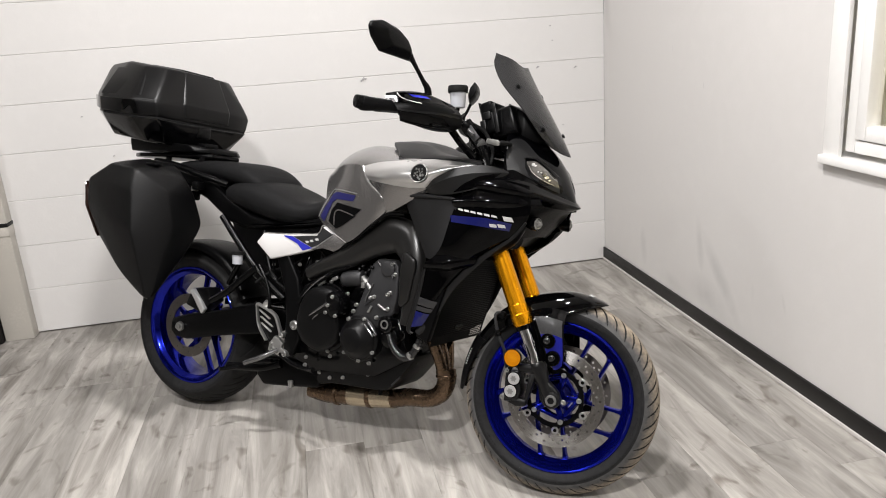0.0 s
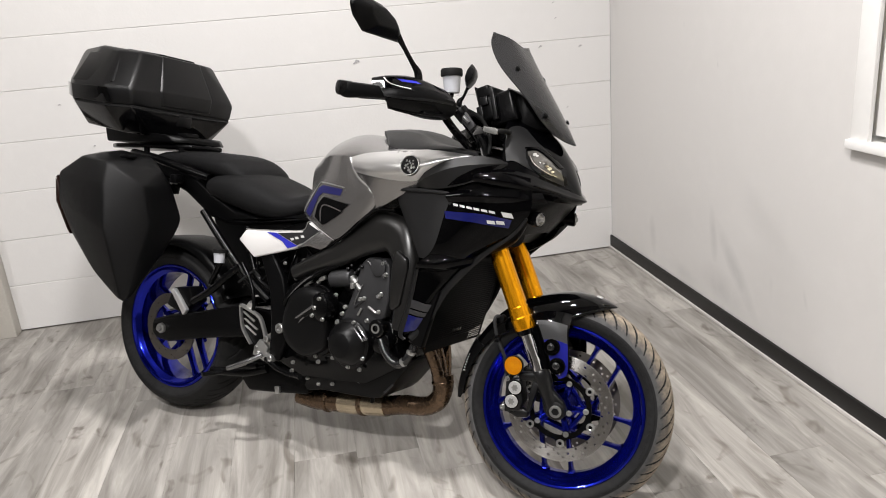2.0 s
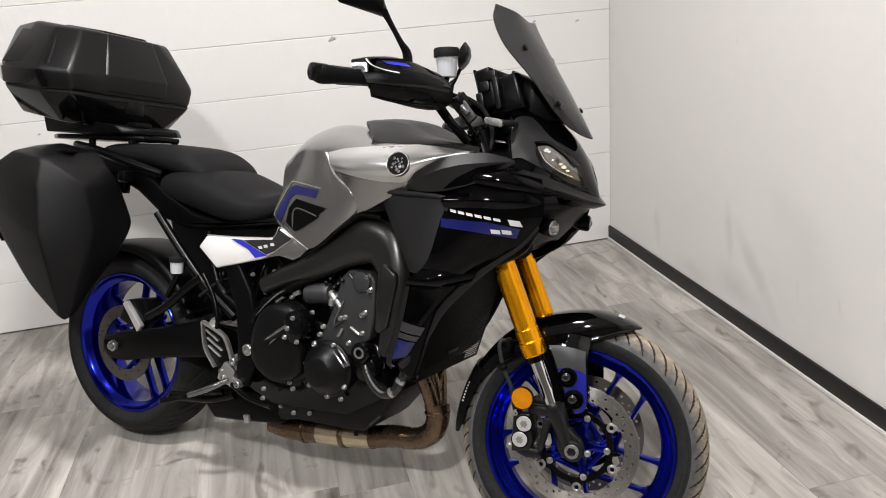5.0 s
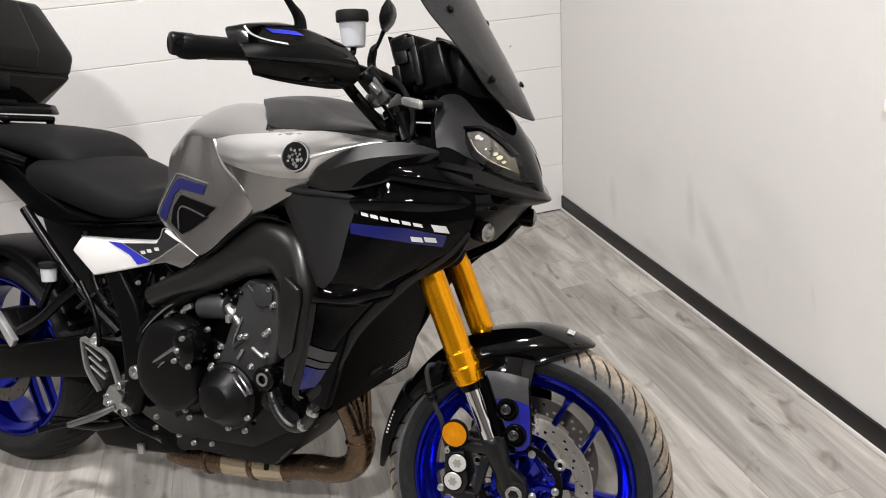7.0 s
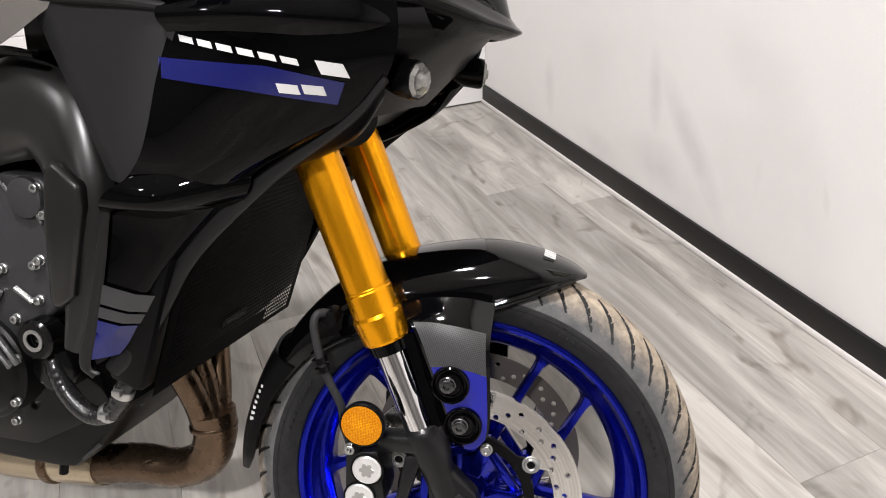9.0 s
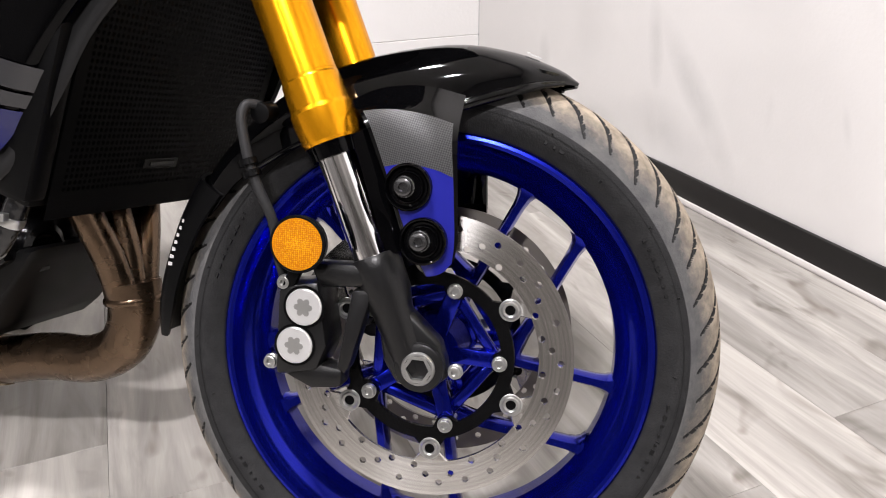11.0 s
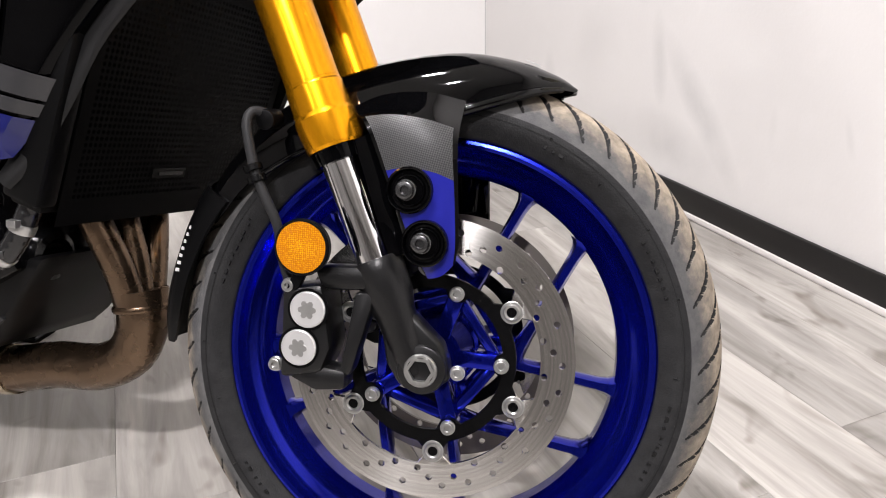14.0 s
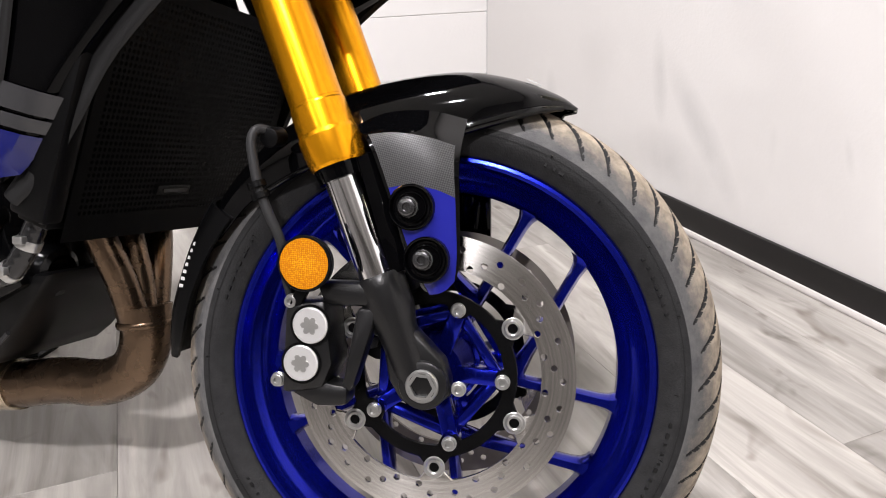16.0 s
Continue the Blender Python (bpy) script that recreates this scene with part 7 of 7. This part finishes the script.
def radiator():
    """Radiator behind a punched guard."""
    top, bot = Vector((1.196, 0, 0.66)), Vector((1.118, 0, 0.392))
    d = (top - bot).normalized()
    n = Vector((d.z, 0, -d.x))
    h = (top - bot).length
    r = part("radiator", hull([tuple(bot + d * a + Vector((0, y, 0)) - n * b) for a, y in ((0.012, -0.192), (0.012, 0.03), (0.040, 0.192), (h, -0.192), (h, 0.192)) for b in (0.006, 0.045)], 0.004), MATT, bike, "black radiator")
    bm = bmesh.new()
    nx, nz, w = 52, 40, 0.352
    grid = {}

    def v(i, j):
        if (i, j) not in grid:
            grid[i, j] = bm.verts.new(bot + d * (h * j / (2 * nz)) + Vector((0, -w / 2 + w * i / (2 * nx), 0)))
        return grid[i, j]

    for i in range(nx):
        for j in range(nz):
            rim = [v(2 * i + a, 2 * j + b) for a, b in ((0, 0), (1, 0), (2, 0), (2, 1), (2, 2), (1, 2), (0, 2), (0, 1))]
            if i in (0, 1, nx - 1, nx - 2) or j in (0, nz - 1, nz - 2) or (j < 4 and i < 0.74 * nx):
                bm.faces.new(rim)
                continue
            c = bot + d * (h * (j + 0.5) / nz) + Vector((0, -w / 2 + w * (i + 0.5) / nx, 0))
            ins = [bm.verts.new(c + (q.co - c).normalized() * 0.0024) for q in rim]
            for k in range(8):
                bm.faces.new((rim[k], rim[(k + 1) % 8], ins[(k + 1) % 8], ins[k]))
    part("radiator_guard", bm, MESH_BLACK, r, "black punched metal guard")
    c = bot + d * 0.055 + n * 0.002 + Vector((0, -0.02, 0))
    part("guard_plate", hull([tuple(c + Vector((0, y, 0)) + d * z + n * q) for y in (-0.03, 0.03) for z in (-0.006, 0.006) for q in (0, 0.002)], 0.0005, 1), SATIN, r, "small name plate on the guard")
    part("plate_lettering_bar", hull([tuple(c + Vector((0, y, 0)) + d * z + n * q) for y in (-0.02, 0.024) for z in (-0.0022, 0.0022) for q in (0.0022, 0.0027)], 0, 1), CAST, r)
    part("radiator_tank", hull([tuple(bot + d * a + Vector((0, y, 0)) - n * b) for a in (0.02, h - 0.02) for y in (-0.205, -0.176) for b in (0.0, 0.045)], 0.006), MATT, r)


radiator()


def exhaust():
    col = part("exhaust", tube([(1.104, -0.03, 0.30), (1.109, -0.03, 0.264), (1.093, -0.03, 0.221), (1.048, -0.03, 0.195), (0.98, -0.03, 0.187), (0.90, -0.032, 0.170), (0.80, -0.034, 0.160), (0.70, -0.036, 0.152), (0.64, -0.04, 0.149), (0.58, -0.05, 0.152)],
                               [0.034, 0.031, 0.030, 0.0295, 0.030, 0.0315, 0.035, 0.0365, 0.036, 0.03], 24), EXHAUST, bike, "heat-tinted steel exhaust")
    # brassy section; part of its brightness is the pipe's highlight, put into the colour
    part("pipe_sleeve", tube([(0.915, -0.032, 0.172), (0.90, -0.032, 0.170), (0.80, -0.034, 0.160), (0.745, -0.035, 0.156)], [0.0325, 0.0338, 0.0366, 0.0374], 28), BRASS, col, "brassy pipe section with its highlight painted in")
    for y in (-0.075, -0.02, 0.045):
        part("header_pipe", tube([(1.01, y * 1.1, 0.51), (1.040, y * 1.05, 0.48), (1.056, y, 0.43), (1.072, -0.03 + (y + 0.03) * 0.86, 0.385), (1.090, -0.03 + (y + 0.03) * 0.55, 0.335), (1.102, -0.03 + (y + 0.03) * 0.28, 0.285)], 0.0185, 18), EXHAUST, col, "bronze tinted header pipe")
    for p0, p1, r in (((0.835, -0.034, 0.164), (0.82, -0.034, 0.162), 0.0395), ((0.70, -0.036, 0.152), (0.685, -0.036, 0.151), 0.041), ((1.1062, -0.03, 0.284), (1.1075, -0.03, 0.275), 0.0345)):
        part("pipe_band", cyl(p0, p1, r, seg=28, bevel=0.003), EXHAUST, col)
    part("oil_filter", turned([(0.0, 0.0), (0.0, 0.030), (0.05, 0.031), (0.058, 0.029), (0.062, 0.022), (0.058, 0.016), (0.058, 0.0)], (0.965, -0.075, 0.345), (1.965, -0.125, 0.245), seg=28), ENGINE, bike, "black oil filter canister")
    box_ = part("silencer_box", prism([(0.660, 0.178), (0.672, 0.245), (0.52, 0.262), (0.40, 0.250), (0.376, 0.185), (0.412, 0.149), (0.491, 0.157), (0.568, 0.166)], -0.115, 0.095, 0.012, 3), MATT, bike, "black silencer box under the engine")
    part("box_lug", hull([(x, y, z) for x, z in ((0.532, 0.186), (0.552, 0.188), (0.554, 0.164), (0.538, 0.160)) for y in (-0.11, -0.124)], 0.003), ALU, box_, "bare alloy lug")


exhaust()


def running_gear():
    arm = [(-0.055, 0.285), (-0.05, 0.335), (0.04, 0.362), (0.20, 0.395), (0.38, 0.438), (0.53, 0.43), (0.55, 0.375), (0.45, 0.338), (0.20, 0.298), (0.03, 0.262), (-0.03, 0.265)]
    s = part("swingarm", prism(arm, -0.122, -0.09, 0.008, 3), SATIN, bike, "black alloy swingarm")
    part("swingarm_left", prism(arm, 0.09, 0.122, 0.008, 3), SATIN, bike)
    part("swingarm_bridge", box((0.38, 0, 0.385), (0.08, 0.2, 0.06), 0.01), SATIN, s)
    c = Vector((0.0, -0.12, 0.308))
    o = Vector((0, -1, 0))
    part("rear_axle_nut", join(cyl(c, c + o * 0.012, 0.019, seg=6, bevel=0.001), cyl(c + o * 0.012, c + o * 0.022, 0.010, seg=18, bevel=0.001)), BOLT, bike, "bright rear axle nut")
    part("chain_adjuster", box((-0.035, -0.118, 0.305), (0.03, 0.012, 0.034), 0.003), SATIN, s)
    part("rear_disc", ring_with_holes(0.085, 0.122, 3, 40, lambda i, j: (j + (0, 2, 1)[i]) % 4 == 0, 0.0034, -0.085, -0.080), REAR_AND_SHADED_DISC, bike, "drilled rear brake disc", m=Matrix.Translation((0, 0, 0.308)))
    part("rear_caliper", hull([(x, y, z) for x, z in ((0.02, 0.395), (0.10, 0.37), (0.16, 0.42), (0.13, 0.47), (0.05, 0.46)) for y in (-0.125, -0.06)], 0.008), MATT, bike, "black rear brake caliper")
    part("caliper_cover", prism([(0.058, 0.452), (0.072, 0.462), (0.137, 0.391), (0.122, 0.371)], -0.124, -0.142, 0.003, 2), PISTON, bike, "bright silver plate on the rear caliper")
    hug = [[(r * math.cos(radians(a)), y, 0.308 + r * math.sin(radians(a))) for y, r in ((-0.10, 0.30), (-0.095, 0.322), (-0.05, 0.332), (0.05, 0.332), (0.095, 0.322), (0.10, 0.30))] for a in (118, 100, 80, 60, 42, 25)]
    part("rear_hugger", net(hug, 4, 4, 0.004), MATT, bike, "black rear hugger")
    res = Vector((0.312, -0.165, 0.575))
    r = part("rear_reservoir", turned([(0, 0), (0, 0.017), (0.032, 0.0195), (0.034, 0)], res, res + Vector((0, 0, 1)), seg=24), FLUID, bike, "translucent rear brake reservoir")
    part("reservoir_cap", turned([(0.033, 0), (0.033, 0.022), (0.045, 0.022), (0.047, 0)], res, res + Vector((0, 0, 1)), seg=24), RUBBER, r)
    for pts, rad in ((((0.20, -0.135, 0.74), (0.30, -0.14, 0.64), (0.40, -0.145, 0.55), (0.52, -0.15, 0.47)), 0.013), (((0.40, -0.13, 0.70), (0.42, -0.135, 0.62), (0.46, -0.14, 0.54), (0.53, -0.145, 0.50)), 0.011),
                     (((0.187, -0.155, 0.430), (0.27, -0.160, 0.475), (0.34, -0.158, 0.53), (0.39, -0.15, 0.568)), 0.013), (((0.26, -0.15, 0.50), (0.30, -0.155, 0.56), (0.33, -0.15, 0.62)), 0.010),
                     (((0.40, -0.15, 0.58), (0.45, -0.16, 0.52), (0.47, -0.165, 0.46), (0.46, -0.16, 0.42)), 0.006)):
        part("subframe_tube", tube([tuple(p) for p in pts], rad, 12), SATIN, bike, "black subframe tube")
    outer = [(0.413, 0.446), (0.458, 0.432), (0.497, 0.414), (0.514, 0.384), (0.527, 0.351), (0.503, 0.335), (0.479, 0.312), (0.460, 0.326), (0.430, 0.363), (0.419, 0.397)]
    b = part("footrest_bracket", prism(outer, -0.150, -0.158, 0.002, 1), MATT, bike, "footrest bracket with bare alloy edges")
    for pts, w in (([(0.413, 0.446), (0.458, 0.432), (0.497, 0.414), (0.514, 0.384), (0.527, 0.351)], 0.0085), ([(0.413, 0.446), (0.419, 0.397), (0.430, 0.363), (0.463, 0.322)], 0.0050)):
        part("alloy_edge", prism(strip(pts, w, 3), -0.156, -0.171, 0.002, 2), ALU, b, "bare alloy bracket edge")
    for x0, z0, x1, z1 in ((0.422, 0.425, 0.472, 0.398), (0.430, 0.402, 0.486, 0.372), (0.434, 0.380, 0.481, 0.354)):
        part("heel_rib", prism(strip([(x0, z0), (x1, z1)], 0.0040, 1), -0.157, -0.165, 0.0008, 1), ALU, b, "thin bare alloy rib")
    part("peg_carrier", prism([(0.503, 0.345), (0.522, 0.337), (0.540, 0.322), (0.534, 0.305), (0.553, 0.300), (0.566, 0.284), (0.548, 0.270), (0.520, 0.278), (0.500, 0.284), (0.476, 0.292), (0.482, 0.315)], -0.156, -0.170, 0.003, 2), ALU, b, "bare cast alloy peg carrier")
    for x, z, r in ((0.535, 0.350, 0.0105), (0.553, 0.288, 0.0105), (0.500, 0.300, 0.007), (0.492, 0.318, 0.005)):
        q = Vector((x, -0.171, z))
        part("bracket_bolt", turned([(-0.02, r), (0.004, r), (0.006, r * 0.85), (0.006, r * 0.62), (0.001, r * 0.55), (0.001, 0.0)], q, q + o, seg=20), BOLT, b, sharp=20)
    part("pump_cap", cyl((0.448, -0.150, 0.452), (0.456, -0.168, 0.444), 0.012, seg=16, bevel=0.003), ALU, b, "bright alloy cap behind the bracket")
    part("footpeg", tube([(0.520, -0.17, 0.296), (0.470, -0.195, 0.268), (0.405, -0.205, 0.240)], [0.008, 0.009, 0.008], 12), POLISHED_AND_GLINTS, bike, "bare metal footpeg")
    part("brake_pedal", tube([(0.53, -0.165, 0.285), (0.59, -0.175, 0.262), (0.66, -0.185, 0.255), (0.70, -0.20, 0.26)], [0.009, 0.008, 0.007, 0.009], 10), SATIN, bike, "black brake pedal")
    part("centre_stand", tube([(0.50, -0.12, 0.24), (0.42, -0.13, 0.215), (0.33, -0.135, 0.205), (0.27, -0.14, 0.20)], [0.016, 0.014, 0.014, 0.013], 12), SATIN, bike, "folded centre stand")
    part("stand_foot", tube([(0.33, -0.135, 0.205), (0.30, -0.17, 0.20), (0.285, -0.20, 0.198)], 0.008, 10), SATIN, bike)
    part("stand_spring", tube([(0.48, -0.15, 0.25), (0.38, -0.16, 0.235)], 0.008, 10), SATIN, bike)
    part("side_stand", tube([(0.63, 0.14, 0.26), (0.61, 0.22, 0.18), (0.59, 0.30, 0.098)], [0.016, 0.014, 0.013], 12), SATIN, bike, "black side stand, down")
    part("stand_shoe", box((0.585, 0.31, 0.093), (0.07, 0.05, 0.01), 0.003, 2, (16, 0, 0)), SATIN, bike)
    rng = random.Random(12)
    for k in range(22):
        x, z = rng.uniform(0.42, 0.74), rng.uniform(0.0, 1.0)
        z = 0.53 + 0.10 * z + 0.25 * max(0, x - 0.6)
        q = Vector((x, -0.128 - 0.012 * rng.random(), z))
        if k % 3:
            d = Vector((rng.uniform(-1, 1), -0.15, rng.uniform(-1, 1))).normalized() * rng.uniform(0.03, 0.07)
            part("loom_branch", tube([tuple(q - d), tuple(q + Vector((0.006, -0.01, 0.008))), tuple(q + d)], rng.uniform(0.003, 0.006), 7, 4), RUBBER if k % 2 else SATIN, bike, "black cable behind the engine")
        else:
            part("frame_bolt", bolt_mesh(q, q + o, 0.005, 0.008), BOLT, bike, "small bright frame bolt")
    part("chain_guard", prism([(0.0, 0.40), (0.45, 0.45), (0.45, 0.43), (0.0, 0.375)], 0.10, 0.115, 0.003), MATT, bike)
    part("shock_absorber", turned([(0, 0.02), (0.05, 0.03), (0.2, 0.03), (0.22, 0.02)], (0.42, 0.0, 0.40), (0.50, 0.0, 0.60), seg=24), SATIN, bike, "black rear shock absorber")


running_gear()


# ---- luggage ----
def top_case():
    t = new("top_case")
    t.matrix_basis = BIKE
    tagged(t, "large angular black plastic top case on the rear rack", "luggage case")

    def sym(pts):
        return [(x, -y, z) for x, y, z in pts] + [(x, y, z) for x, y, z in pts]
    seam = [(-0.047, 0.15, 1.082), (-0.056, 0.230, 1.085), (-0.15, 0.266, 1.088), (-0.33, 0.256, 1.11), (-0.44, 0.19, 1.13), (-0.460, 0.10, 1.135)]
    belt = [(-0.043, 0.15, 1.146), (-0.050, 0.241, 1.146), (-0.15, 0.276, 1.150), (-0.33, 0.263, 1.168), (-0.450, 0.19, 1.19), (-0.468, 0.10, 1.195)]
    part("lid", hull(sym([(x, y, z + 0.003) for x, y, z in seam] + belt + [(-0.080, 0.11, 1.284), (-0.095, 0.166, 1.284), (-0.165, 0.200, 1.287), (-0.26, 0.195, 1.31), (-0.42, 0.15, 1.312), (-0.455, 0.09, 1.30)]), 0.010, 3), CASE_SATIN, t, "satin black lid", sharp=25)
    part("tub", hull(sym([(x, y, z - 0.003) for x, y, z in seam] + [(-0.078, 0.12, 0.992), (-0.09, 0.165, 1.0), (-0.14, 0.20, 1.0), (-0.34, 0.19, 1.03), (-0.43, 0.12, 1.06)]), 0.010, 3), CASE_GLOSS, t, "smooth black tub", sharp=25)
    part("seal", hull(sym([(x - 0.003 if x > -0.2 else x + 0.003, y - 0.004, z + d) for x, y, z in seam for d in (-0.005, 0.005)]), 0.001, 1), RUBBER, t)
    front = [(-0.083, 0.095, 1.281), (-0.043, 0.125, 1.150), (-0.046, 0.120, 1.100)]
    part("lid_panel", hull([(x + dx, sgn * (y - dy), z) for x, y, z in front for sgn in (-1, 1) for dx, dy in ((-0.004, 0.0), (0.006, 0.012))], 0.003, 2), CASE_SATIN, t, "raised panel on the lid", sharp=20)
    part("top_panel", hull([(x, sgn * (y - dy), z + dz) for x, y, z in ((-0.10, 0.09, 1.286), (-0.25, 0.11, 1.309), (-0.43, 0.09, 1.309)) for sgn in (-1, 1) for dz, dy in ((-0.004, 0.0), (0.006, 0.012))], 0.003, 2), CASE_SATIN, t, sharp=20)
    for sgn in (-1, 1):
        def out(pts, d, inset):
            return [(x, sgn * y, z) for x, y, z in pts] + [(x + (-0.235 - x) * inset, sgn * (y + d), z) for x, y, z in pts]
        part("side_step", hull(out([(-0.15, 0.199, 1.272), (-0.31, 0.207, 1.285), (-0.115, 0.256, 1.165), (-0.34, 0.257, 1.178)], 0.006, 0.06), 0.003, 2), CASE_SATIN, t, "stepped panel on the lid's side", sharp=20)
        part("gloss_quarter", hull(out([(-0.12, 0.262, 1.096), (-0.33, 0.258, 1.116), (-0.42, 0.212, 1.135), (-0.13, 0.2745, 1.146), (-0.33, 0.2655, 1.164), (-0.43, 0.210, 1.182)], 0.003, 0.01), 0.001, 1), GLOSS, t, "gloss black lower panel", sharp=20)
    part("latch", box((-0.062, 0.0, 1.06), (0.02, 0.07, 0.05), 0.006, 2, (0, 12, 0)), CASE_SATIN, t)
    part("base_plate", hull(sym([(0.06, 0.07, 0.972), (0.03, 0.12, 0.972), (-0.30, 0.14, 0.972), (0.055, 0.07, 0.99), (0.0, 0.13, 0.999), (-0.30, 0.15, 1.02)]), 0.005, 2), MATT, t, "black mounting plate")
    part("release_handle", box((0.02, -0.05, 1.0), (0.05, 0.06, 0.018), 0.005, 2), MATT, t)
    part("wing_mark", hull([(-0.100, -0.247, 1.152), (-0.100, -0.247, 1.157), (-0.135, -0.2565, 1.150), (-0.135, -0.2565, 1.146), (-0.10, -0.249, 1.154), (-0.135, -0.259, 1.148)], 0, 1), SATIN, t)


top_case()


def pannier(sgn):
    p = new("pannier")
    p.matrix_basis = BIKE
    tagged(p, "black hard plastic side case hung beside the rear wheel", "luggage case", group="panniers")
    q = lambda pts: [(x, sgn * y, z) for x, y, z in pts]  # noqa: E731
    part("shell", hull(q([(-0.192, 0.402, 0.75), (-0.187, 0.402, 0.85), (-0.09, 0.39, 0.905), (0.04, 0.395, 0.888), (0.045, 0.412, 0.812), (0.06, 0.418, 0.67), (0.095, 0.375, 0.44), (0.06, 0.36, 0.445),
                          (0.115, 0.315, 0.815), (0.125, 0.295, 0.69), (0.115, 0.30, 0.55), (0.105, 0.355, 0.438), (0.11, 0.19, 0.81), (0.118, 0.15, 0.70), (0.112, 0.205, 0.615),
                          (-0.09, 0.23, 0.935), (0.03, 0.21, 0.915), (0.09, 0.22, 0.868), (-0.17, 0.26, 0.925), (-0.224, 0.378, 0.845), (-0.224, 0.368, 0.74), (-0.162, 0.368, 0.635), (-0.046, 0.371, 0.52),
                          (-0.21, 0.24, 0.88), (-0.19, 0.22, 0.72), (-0.15, 0.22, 0.65), (0.05, 0.25, 0.50)]), 0.010, 3), CASE, p, "textured black shell", sharp=22)
    part("rear_reflector", hull(q([(-0.227, 0.386, 0.838), (-0.227, 0.377, 0.743), (-0.168, 0.378, 0.638), (-0.219, 0.30, 0.84), (-0.208, 0.29, 0.74), (-0.156, 0.30, 0.64), (-0.207, 0.405, 0.832), (-0.205, 0.403, 0.75)]), 0.003, 1),
         mat("dark_red_brown_lens", (0.018, 0.009, 0.007), 0.10, vary=0.3, scale=30), p, "dark red-brown rear lens")
    part("top_hinge", box((0.02, sgn * 0.30, 0.91), (0.05, 0.03, 0.012), 0.004, 2), MATT, p)
    part("hook", box((0.10, sgn * 0.165, 0.845), (0.03, 0.04, 0.03), 0.006, 2), MATT, p)


pannier(-1)
planks()
